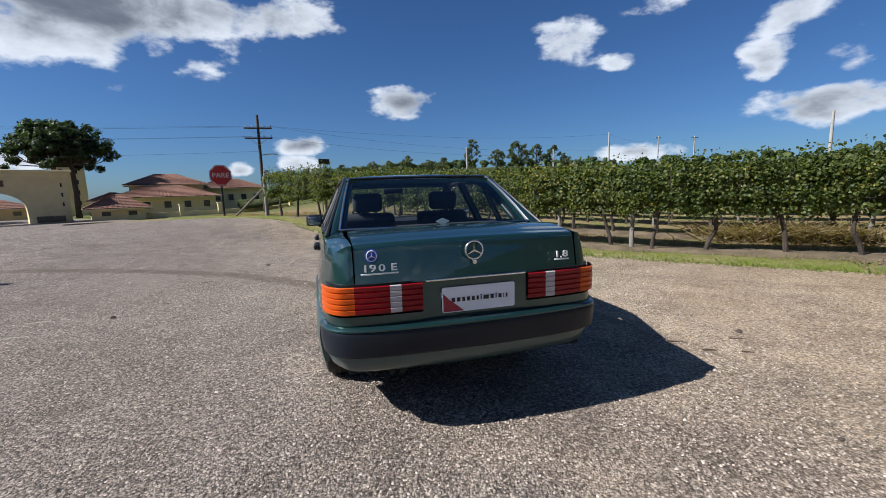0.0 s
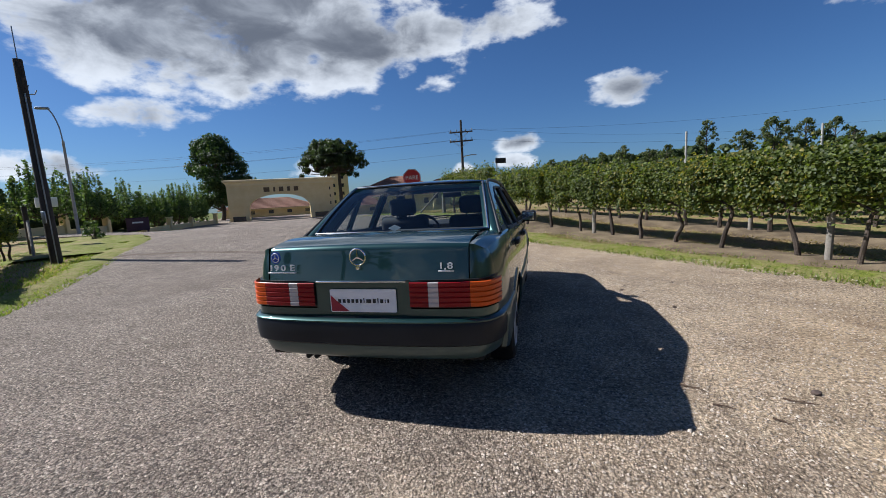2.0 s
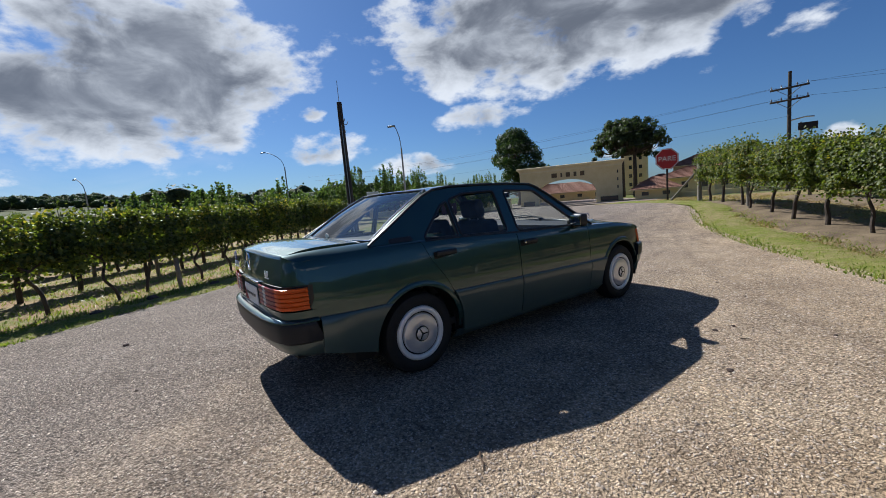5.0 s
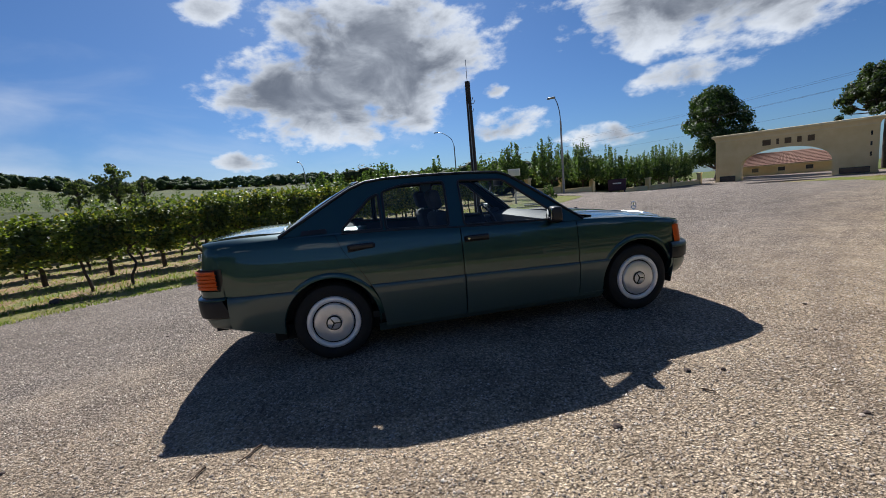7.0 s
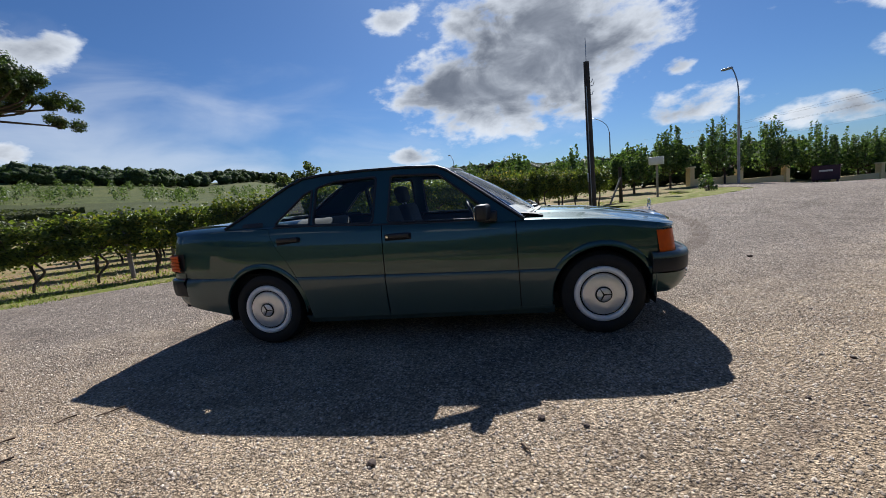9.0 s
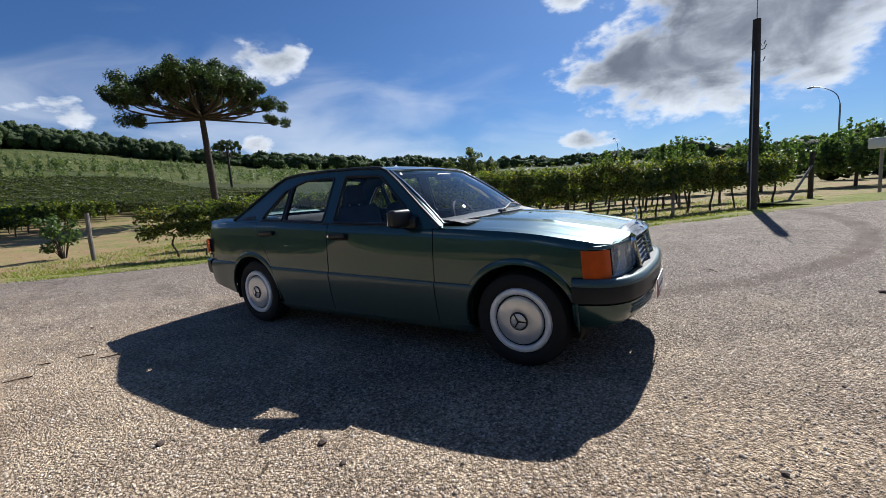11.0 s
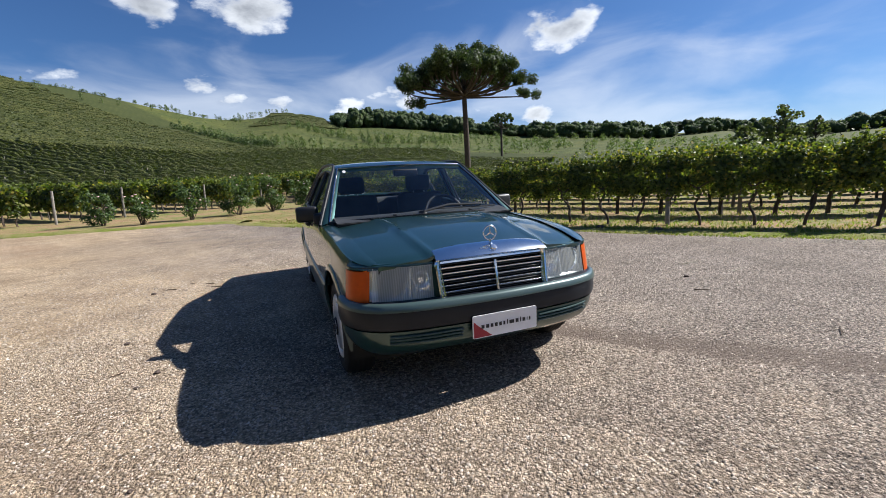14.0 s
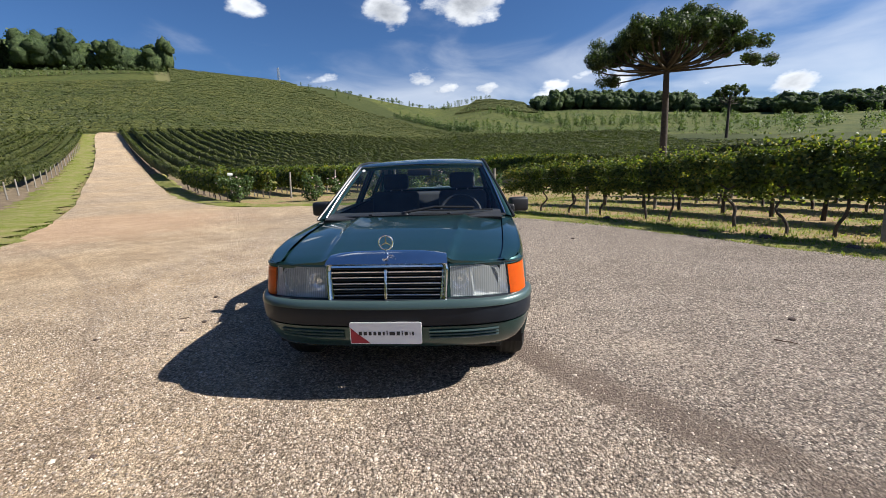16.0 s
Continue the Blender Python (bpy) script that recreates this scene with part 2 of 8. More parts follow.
    patchy = ramp_node(t, noise_node(t, co, 1.7, 4, 0.65), [(0.35, (0.45, 0.45, 0.45)), (0.6, (1, 1, 1))])
    for cx, cy, radius, half, strength in ((-6.88, -2.85, 7.37, 0.20, 0.9), (18.3, 15.6, 21.3, 0.09, 0.30), (18.3, 15.6, 22.75, 0.08, 0.18), (-1.40, -2.28, 5.35, 0.10, 0.14), (-6.88, -2.85, 8.85, 0.11, 0.25)):
        dx, dy = value_math(t, "SUBTRACT", sepp.outputs[0], cx), value_math(t, "SUBTRACT", sepp.outputs[1], cy)
        d = value_math(t, "SQRT", value_math(t, "ADD", value_math(t, "MULTIPLY", dx, dx), value_math(t, "MULTIPLY", dy, dy)))
        off = value_math(t, "ABSOLUTE", value_math(t, "ADD", value_math(t, "SUBTRACT", d, radius), shake))
        band = t.nodes.new("ShaderNodeMapRange")
        band.interpolation_type = "SMOOTHSTEP"
        band.inputs["From Min"].default_value, band.inputs["From Max"].default_value = half, half * 0.45
        link(t, off, band.inputs["Value"])
        amount = value_math(t, "MULTIPLY", value_math(t, "MULTIPLY", band.outputs[0], strength), patchy)
        if strength > 0.8:
            ahead = t.nodes.new("ShaderNodeMapRange")
            ahead.inputs["From Min"].default_value, ahead.inputs["From Max"].default_value = 0.2, 1.4
            link(t, sepp.outputs[1], ahead.inputs["Value"])
            amount = value_math(t, "MULTIPLY", amount, ahead.outputs[0])
        col = mixed(t, amount, col, (0.15, 0.11, 0.085))
    dx, dy = value_math(t, "SUBTRACT", sepp.outputs[0], 10.5), value_math(t, "SUBTRACT", sepp.outputs[1], -6.8)
    d = value_math(t, "SQRT", value_math(t, "ADD", value_math(t, "MULTIPLY", dx, dx), value_math(t, "MULTIPLY", dy, dy)))
    soily = t.nodes.new("ShaderNodeMapRange")
    soily.interpolation_type = "SMOOTHSTEP"
    soily.inputs["From Min"].default_value, soily.inputs["From Max"].default_value = 5.5, 2.0
    link(t, value_math(t, "ADD", d, value_math(t, "MULTIPLY_ADD", mid, 4.0, -2.0)), soily.inputs["Value"])
    col = mixed(t, value_math(t, "MULTIPLY", soily.outputs[0], 0.5), col, (0.52, 0.33, 0.20))
    link(t, col, p.inputs["Base Color"])
    p.inputs["Roughness"].default_value, p.inputs["Specular IOR Level"].default_value = 0.85, 0.25
    h = value_math(t, "ADD", value_math(t, "MULTIPLY", vo.outputs["Distance"], -1.0), value_math(t, "MULTIPLY", vf.outputs["Distance"], -0.5))
    bumped(t, p, h, 1.0, 0.0145)
    return m


def meadow_material():
    """Grass, dry straw and bare reddish soil, by patches."""
    m, t, p = base_material("meadow")
    co = place(t)
    a, b, c = noise_node(t, co, 0.35, 5, 0.6), noise_node(t, co, 2.2, 5, 0.65), noise_node(t, co, 40, 3)
    grass = ramp_node(t, c, [(0.3, (0.085, 0.118, 0.026)), (0.7, (0.20, 0.225, 0.062))])
    straw = ramp_node(t, c, [(0.3, (0.17, 0.120, 0.058)), (0.7, (0.40, 0.30, 0.155))])
    soil = ramp_node(t, c, [(0.3, (0.19, 0.105, 0.062)), (0.7, (0.38, 0.24, 0.145))])
    f = t.nodes.new("ShaderNodeMapRange")
    f.inputs["From Min"].default_value, f.inputs["From Max"].default_value = 0.40, 0.54
    link(t, value_math(t, "ADD", value_math(t, "MULTIPLY", a, 0.5), value_math(t, "MULTIPLY", b, 0.5)), f.inputs["Value"])
    g = t.nodes.new("ShaderNodeMapRange")
    g.inputs["From Min"].default_value, g.inputs["From Max"].default_value = 0.48, 0.62
    link(t, noise_node(t, co, 1.1, 5, 0.6), g.inputs["Value"])
    col = mixed(t, f.outputs[0], grass, straw)
    col = mixed(t, value_math(t, "MULTIPLY", g.outputs[0], 0.75), col, soil)
    # far slopes: dark vineyard, striped by its rows; paler young plantings and fields
    ln = t.nodes.new("ShaderNodeVectorMath")
    ln.operation = "LENGTH"
    link(t, co, ln.inputs[0])
    r = ln.outputs["Value"]
    sep = t.nodes.new("ShaderNodeSeparateXYZ")
    link(t, co, sep.inputs[0])
    turn = value_math(t, "MULTIPLY", value_math(t, "ARCTAN2", sep.outputs[0], value_math(t, "MULTIPLY", sep.outputs[1], -1.0)), 180 / math.pi)

    def span(v, a, b):
        n = t.nodes.new("ShaderNodeMapRange")
        n.interpolation_type = "SMOOTHSTEP"
        n.inputs["From Min"].default_value, n.inputs["From Max"].default_value = a, b
        link(t, v, n.inputs["Value"])
        return n.outputs[0]

    far = span(r, 30, 75)
    wobble = value_math(t, "MULTIPLY_ADD", noise_node(t, co, 0.03, 3), 24.0, -12.0)
    hill = ramp_node(t, noise_node(t, co, 0.035, 6, 0.62), [(0.3, (0.036, 0.046, 0.013)), (0.55, (0.058, 0.068, 0.021)), (0.75, (0.095, 0.10, 0.034))])
    stripe = value_math(t, "SINE", value_math(t, "MULTIPLY_ADD", r, 1.85, value_math(t, "MULTIPLY", wobble, 0.5)))
    hill = mixed(t, value_math(t, "MULTIPLY", span(stripe, -0.2, 0.9), 0.55), hill, (0.022, 0.030, 0.009))
    pale = ramp_node(t, noise_node(t, co, 0.45, 6, 0.75), [(0.32, (0.030, 0.043, 0.011)), (0.5, (0.078, 0.094, 0.027)), (0.66, (0.155, 0.156, 0.052))])
    pale = mixed(t, 1.0, pale, ramp_node(t, noise_node(t, co, 0.05, 4), [(0.35, (0.72, 0.80, 0.80)), (0.65, (1.2, 1.1, 0.95))]), "MULTIPLY")
    edge = value_math(t, "SUBTRACT", value_math(t, "MULTIPLY_ADD", value_math(t, "SUBTRACT", r, 122.0), 0.075, 1.0), turn)
    slope = value_math(t, "MULTIPLY", value_math(t, "MULTIPLY", span(edge, -0.5, 0.5), span(value_math(t, "ADD", r, wobble), 128, 134)), span(turn, -100, -60))
    top = value_math(t, "MULTIPLY", span(turn, 37.0, 38.0), span(r, 244, 247))
    col = mixed(t, far, col, hill)
    col = mixed(t, value_math(t, "MULTIPLY", value_math(t, "MAXIMUM", slope, value_math(t, "MULTIPLY", top, 0.6)), 0.75), col, pale)
    track = value_math(t, "MULTIPLY", span(value_math(t, "ABSOLUTE", value_math(t, "SUBTRACT", turn, 37.2)), 0.9, 0.5), span(r, 222, 230))
    col = mixed(t, value_math(t, "MULTIPLY", track, 0.4), col, (0.26, 0.23, 0.11))
    side = value_math(t, "MULTIPLY", span(value_math(t, "ABSOLUTE", turn), 110, 125), far)
    col = mixed(t, side, col, mixed(t, 0.4, pale, grass))
    link(t, col, p.inputs["Base Color"])
    p.inputs["Roughness"].default_value, p.inputs["Specular IOR Level"].default_value = 0.9, 0.15
    bumped(t, p, value_math(t, "ADD", b, value_math(t, "MULTIPLY", c, 0.4)), 0.8, 0.06)
    return m


def paint_material(name, base, flake, rough, coat, metal=0.4):
    m, t, p = base_material(name)
    co = t.nodes.new("ShaderNodeTexCoord").outputs["Object"]
    dust = noise_node(t, co, 3.0, 5)
    fine = noise_node(t, co, 900, 1)
    col = mixed(t, fine, base, flake)
    col = mixed(t, value_math(t, "MULTIPLY", dust, 0.05), col, (0.20, 0.18, 0.15))
    link(t, col, p.inputs["Base Color"])
    p.inputs["Metallic"].default_value = metal
    link(t, value_math(t, "MULTIPLY_ADD", dust, 0.12, rough), p.inputs["Roughness"])
    p.inputs["Coat Weight"].default_value, p.inputs["Coat Roughness"].default_value = coat, 0.02
    p.inputs["Coat IOR"].default_value = 1.55
    return m


def glass_material(name, tint, rough=0.0, clear=0.75):
    """A thin pane: see-through with a tint, and a reflection on top."""
    m, t, p = base_material(name)
    t.nodes.remove(p)
    tr, gl, ms = t.nodes.new("ShaderNodeBsdfTransparent"), t.nodes.new("ShaderNodeBsdfGlossy"), t.nodes.new("ShaderNodeMixShader")
    tr.inputs["Color"].default_value = (*tint, 1)
    gl.inputs["Roughness"].default_value = rough
    lw = t.nodes.new("ShaderNodeLayerWeight")
    lw.inputs["Blend"].default_value = 0.5
    link(t, value_math(t, "MULTIPLY_ADD", value_math(t, "POWER", lw.outputs["Facing"], 4.5), 0.9, 0.06), ms.inputs[0])
    link(t, tr.outputs[0], ms.inputs[1])
    link(t, gl.outputs[0], ms.inputs[2])
    link(t, ms.outputs[0], t.nodes["Material Output"].inputs[0])
    return m


def lens_material(name, col, rough=0.12):
    m, t, p = base_material(name)
    n = noise_node(t, t.nodes.new("ShaderNodeTexCoord").outputs["Object"], 30, 3)
    link(t, mixed(t, n, col, tuple(c * 0.7 for c in col)), p.inputs["Base Color"])
    p.inputs["Roughness"].default_value, p.inputs["Coat Weight"].default_value = rough + 0.2, 0.0
    p.inputs["Coat Roughness"].default_value = 0.04
    p.inputs["Specular IOR Level"].default_value = 0.35
    return m


def fluted_glass():
    """Headlamp glass: clear, with fine upright flutes, a bright gloss and a little haze."""
    m, t, p = base_material("headlamp glass")
    wave = t.nodes.new("ShaderNodeTexWave")
    wave.inputs["Scale"].default_value, wave.inputs["Distortion"].default_value = 26, 0.4
    link(t, t.nodes.new("ShaderNodeTexCoord").outputs["Object"], wave.inputs["Vector"])
    p.inputs["Base Color"].default_value = (0.80, 0.84, 0.83, 1)
    p.inputs["Roughness"].default_value, p.inputs["Specular IOR Level"].default_value = 0.06, 0.8
    bumped(t, p, wave.outputs["Fac"], 0.12, 0.003)
    tr, ms = t.nodes.new("ShaderNodeBsdfTransparent"), t.nodes.new("ShaderNodeMixShader")
    tr.inputs["Color"].default_value = (0.95, 0.96, 0.96, 1)
    link(t, value_math(t, "MULTIPLY_ADD", wave.outputs["Fac"], 0.10, 0.30), ms.inputs[0])
    link(t, tr.outputs[0], ms.inputs[1])
    link(t, p.outputs[0], ms.inputs[2])
    link(t, ms.outputs[0], t.nodes["Material Output"].inputs[0])
    return m


def hedge_material():
    """Far rows of vines: mottled dull greens with a coarse leafy relief."""
    m, t, p = base_material("far vine rows")
    co = place(t)
    wide, fine, leafy = noise_node(t, co, 0.05, 5, 0.6), noise_node(t, co, 1.1, 5, 0.7), noise_node(t, co, 6.0, 3, 0.7)
    col = ramp_node(t, fine, [(0.28, (0.030, 0.040, 0.011)), (0.5, (0.068, 0.082, 0.024)), (0.72, (0.135, 0.140, 0.045))])
    col = mixed(t, 1.0, col, ramp_node(t, wide, [(0.3, (0.75, 0.80, 0.75)), (0.7, (1.25, 1.12, 1.05))]), "MULTIPLY")
    link(t, col, p.inputs["Base Color"])
    p.inputs["Roughness"].default_value, p.inputs["Specular IOR Level"].default_value = 0.8, 0.2
    bumped(t, p, value_math(t, "ADD", fine, value_math(t, "MULTIPLY", leafy, 0.5)), 1.0, 0.5)
    return m


def turf_material():
    """Short grass with dry and bare patches."""
    m, t, p = base_material("mown turf")
    co = place(t)
    a, b, c = noise_node(t, co, 0.8, 5, 0.65), noise_node(t, co, 5.0, 5, 0.7), noise_node(t, co, 45, 3)
    green = ramp_node(t, c, [(0.3, (0.080, 0.110, 0.014)), (0.7, (0.215, 0.240, 0.036))])
    dry = ramp_node(t, c, [(0.3, (0.17, 0.135, 0.06)), (0.7, (0.36, 0.30, 0.15))])
    f = ramp_node(t, value_math(t, "ADD", value_math(t, "MULTIPLY", a, 0.55), value_math(t, "MULTIPLY", b, 0.45)), [(0.43, (0, 0, 0)), (0.60, (1, 1, 1))])
    link(t, mixed(t, f, green, dry), p.inputs["Base Color"])
    p.inputs["Roughness"].default_value, p.inputs["Specular IOR Level"].default_value = 0.9, 0.15
    bumped(t, p, value_math(t, "ADD", b, value_math(t, "MULTIPLY", c, 0.5)), 0.9, 0.05)
    return m


def canopy_material(name, tones, scale):
    """The leafy outside of trees too far off to tell their leaves."""
    m, t, p = base_material(name)
    co = place(t)
    fine, wide = noise_node(t, co, scale, 6, 0.72), noise_node(t, co, 0.06, 3)
    col = ramp_node(t, fine, [(0.30, tones[0]), (0.5, tones[1]), (0.70, tones[2])])
    col = mixed(t, 1.0, col, ramp_node(t, wide, [(0.3, (0.7, 0.75, 0.8)), (0.7, (1.25, 1.2, 1.05))]), "MULTIPLY")
    link(t, col, p.inputs["Base Color"])
    p.inputs["Roughness"].default_value, p.inputs["Specular IOR Level"].default_value = 0.8, 0.2
    bumped(t, p, fine, 1.0, 1.2)
    return m


M = {
    "canopy": canopy_material("dark canopy", ((0.022, 0.036, 0.014), (0.050, 0.074, 0.029), (0.105, 0.135, 0.054)), 0.9),
    "hedge": hedge_material(), "turf": turf_material(),
    "gravel": gravel_material(), "meadow": meadow_material(),
    "paint": paint_material("green metallic paint", (0.004, 0.022, 0.024), (0.019, 0.086, 0.080), 0.30, 1.0, 0.62),
    "clad": paint_material("satin green cladding", (0.040, 0.070, 0.068), (0.068, 0.110, 0.108), 0.32, 0.5, 0.25),
    "bumper": surface("dark bumper plastic", (0.008, 0.011, 0.017), (0.015, 0.019, 0.027), 4, 0.40, 0, 300, 0.05, 0.002, 0, 0, 0.28),
    "black": surface("black plastic", (0.008, 0.008, 0.009), (0.018, 0.018, 0.02), 9, 0.45, 0, 200, 0.05, 0.002),
    "rubber": surface("tyre rubber", (0.005, 0.005, 0.005), (0.012, 0.012, 0.012), 12, 0.75, 0, 90, 0.2, 0.004),
    "dark": surface("dark underside", (0.006, 0.006, 0.006), (0.014, 0.013, 0.012), 5, 0.85, 0, 60, 0.1),
    "chrome": surface("chrome", (0.72, 0.73, 0.75), (0.84, 0.85, 0.87), 20, 0.14, 1.0, 200, 0.0),
    "silver": surface("silver wheel paint", (0.70, 0.70, 0.71), (0.82, 0.82, 0.83), 14, 0.30, 0.6, 220, 0.03, 0.001, 0.3),
    "white_ring": surface("bright trim", (0.82, 0.82, 0.82), (0.90, 0.90, 0.90), 14, 0.3, 0.2, 200, 0.0),
    "seat": surface("dark seat cloth", (0.022, 0.026, 0.033), (0.042, 0.047, 0.056), 8, 0.9, 0, 250, 0.3, 0.003),
    "lampback": surface("bright lamp housing", (0.70, 0.73, 0.73), (0.84, 0.86, 0.86), 8, 0.28, 0.55, 150, 0.0),
    "mirror": surface("lamp reflector", (0.88, 0.89, 0.90), (0.95, 0.96, 0.97), 30, 0.12, 0.9, 60, 0.20, 0.006),
    "dash": surface("dashboard vinyl", (0.014, 0.016, 0.02), (0.028, 0.03, 0.036), 8, 0.6, 0, 300, 0.2, 0.002),
    "glass": glass_material("window glass", (0.90, 0.94, 0.93)), "rearglass": glass_material("rear window glass", (0.70, 0.76, 0.76)),
    "lampglass": fluted_glass(),
    "red": lens_material("red lens", (0.28, 0.002, 0.007)), "orange": lens_material("orange lens", (0.66, 0.095, 0.006)),
    "clear": lens_material("clear ribbed lens", (0.62, 0.56, 0.55)),
    "white": surface("white plate", (0.84, 0.84, 0.86), (0.90, 0.90, 0.92), 8, 0.4, 0, 150, 0.02, 0.002),
    "plate_dark": surface("plate print", (0.02, 0.02, 0.025), (0.035, 0.035, 0.04), 8, 0.5, 0, 150, 0.0),
    "plate_red": surface("plate red print", (0.30, 0.015, 0.03), (0.42, 0.03, 0.05), 8, 0.5, 0, 150, 0.0),
    "blue": surface("blue sticker", (0.02, 0.05, 0.30), (0.04, 0.09, 0.42), 8, 0.35, 0, 150, 0.0),
    "bark": surface("bark", (0.045, 0.032, 0.024), (0.12, 0.09, 0.07), 5, 0.9, 0, 45, 0.8, 0.03, 0, 0.5),
    "post": surface("weathered post", (0.16, 0.14, 0.12), (0.34, 0.31, 0.27), 3, 0.9, 0, 40, 0.5, 0.02, 0, 0.5),
    "darkpole": surface("dark tarred pole", (0.025, 0.02, 0.018), (0.06, 0.05, 0.042), 3, 0.8, 0, 40, 0.5, 0.02),
    "concrete": surface("concrete", (0.30, 0.29, 0.27), (0.45, 0.43, 0.40), 2, 0.85, 0, 30, 0.3, 0.01),
    "metal": surface("galvanised metal", (0.28, 0.29, 0.30), (0.40, 0.41, 0.42), 5, 0.4, 0.8, 60, 0.1, 0.003),
    "vine": leaf_material("vine leaves", (0.025, 0.043, 0.010), (0.152, 0.186, 0.046), (0.40, 0.31, 0.07), 0.13, (1.6, 1.7, 0.55)),
    "bush": leaf_material("bush leaves", (0.045, 0.085, 0.026), (0.165, 0.225, 0.085), (0.24, 0.25, 0.09), 0.1),
    "rose": leaf_material("rose leaves", (0.034, 0.064, 0.022), (0.125, 0.175, 0.070), (0.18, 0.18, 0.07), 0.08),
    "pine": leaf_material("araucaria needles", (0.016, 0.030, 0.012), (0.080, 0.108, 0.044), (0.08, 0.08, 0.03), 0.05),
    "airy": leaf_material("airy tree leaves", (0.06, 0.08, 0.035), (0.14, 0.155, 0.07), (0.16, 0.15, 0.07), 0.08),
    "slope": leaf_material("young tree leaves", (0.060, 0.092, 0.034), (0.150, 0.190, 0.080), (0.12, 0.13, 0.05), 0.08),
    "tree": leaf_material("tree leaves", (0.022, 0.045, 0.014), (0.065, 0.10, 0.032), (0.11, 0.12, 0.04), 0.08),
    "grass": leaf_material("grass blades", (0.11, 0.155, 0.026), (0.23, 0.30, 0.06), (0.38, 0.31, 0.15), 0.3),
    "hillvine": leaf_material("hill vine leaves", (0.036, 0.046, 0.014), (0.066, 0.078, 0.026), (0.11, 0.105, 0.04), 0.10),
    "straw": leaf_material("dry straw", (0.18, 0.125, 0.06), (0.40, 0.31, 0.17), (0.16, 0.10, 0.05), 0.2),
    "bed": surface("bare soil with litter", (0.075, 0.054, 0.037), (0.255, 0.195, 0.125), 2.2, 0.95, 0, 45, 0.8, 0.02, 0, 0, 0.2),
    "cream": surface("cream render", (0.70, 0.54, 0.26), (0.82, 0.67, 0.38), 0.8, 0.85, 0, 25, 0.15, 0.01),
    "trim": surface("cream cornice", (0.68, 0.56, 0.32), (0.82, 0.70, 0.44), 0.8, 0.8, 0, 25, 0.1, 0.01),
    "roof": surface("clay roof", (0.17, 0.075, 0.047), (0.34, 0.165, 0.105), 2.0, 0.85, 0, 14, 0.4, 0.03, 0, 0.5),
    "stopred": surface("sign red", (0.38, 0.012, 0.018), (0.50, 0.025, 0.03), 4, 0.45, 0, 90, 0.02, 0.002),
    "signwhite": surface("sign white", (0.66, 0.66, 0.64), (0.80, 0.80, 0.78), 4, 0.5, 0, 90, 0.02, 0.002),
    "letter": surface("bronze letters", (0.09, 0.06, 0.035), (0.16, 0.11, 0.06), 5, 0.5, 0.3, 50, 0.05, 0.003),
    "purple": surface("wine-coloured board", (0.035, 0.010, 0.030), (0.06, 0.02, 0.045), 3, 0.5, 0, 40, 0.05, 0.003),
    "window": surface("dark house window", (0.02, 0.025, 0.03), (0.05, 0.055, 0.06), 3, 0.15, 0, 40, 0.0),
    "cable": surface("black cable", (0.012, 0.012, 0.012), (0.02, 0.02, 0.02), 3, 0.6, 0, 40, 0.0),
    "stone": surface("loose stone", (0.16, 0.13, 0.11), (0.42, 0.36, 0.31), 20, 0.85, 0, 120, 0.3, 0.004, 0, 0.6),
    "palestraw": surface("pale dry stalk", (0.42, 0.36, 0.26), (0.62, 0.56, 0.44), 15, 0.8, 0, 120, 0.2, 0.003),
    "twig": surface("dry twig", (0.05, 0.03, 0.02), (0.13, 0.085, 0.055), 15, 0.9, 0, 120, 0.3, 0.004),
}

# ---- building helpers ----
def part(name, bm, material, parent=None, label="", smooth=True, angle=40.0):
    """Links a bmesh as one mesh object, under a thing or a part."""
    bmesh.ops.recalc_face_normals(bm, faces=bm.faces)
    me = bpy.data.meshes.new(name)
    bm.to_mesh(me)
    bm.free()
    me.materials.append(M[material])
    if smooth:
        for poly in me.polygons:
            poly.use_smooth = True
        me.set_sharp_from_angle(angle=radians(angle))
    ob = new(name, me)
    if parent is not None:
        ob.parent = parent
    if label:
        ob["label"] = label
    return ob


def thing(name, label, category, m=None, group="", kind=""):
    ob = tagged(new(name), label, category, group, kind)
    if m is not None:
        ob.matrix_basis = m
    return ob


def grid(f, us, vs, rim=None):
    """A sheet through f(u, v); rim: how far its border is turned in, to give it thickness."""
    bm = bmesh.new()
    rows = [[bm.verts.new(f(u, v)) for v in vs] for u in us]
    for a, b in zip(rows, rows[1:]):
        for i in range(len(vs) - 1):
            try:
                bm.faces.new((a[i], a[i + 1], b[i + 1], b[i]))
            except ValueError:
                pass
    if rim is not None:
        turn_in(bm, rim)
    return bm


def turn_in(bm, way):
    border = [e for e in bm.edges if len(e.link_faces) == 1]
    made = bmesh.ops.extrude_edge_only(bm, edges=border)["geom"]
    bmesh.ops.translate(bm, verts=[g for g in made if isinstance(g, bmesh.types.BMVert)], vec=way)


def steps(a, b, n):
    return [a + (b - a) * i / n for i in range(n + 1)]


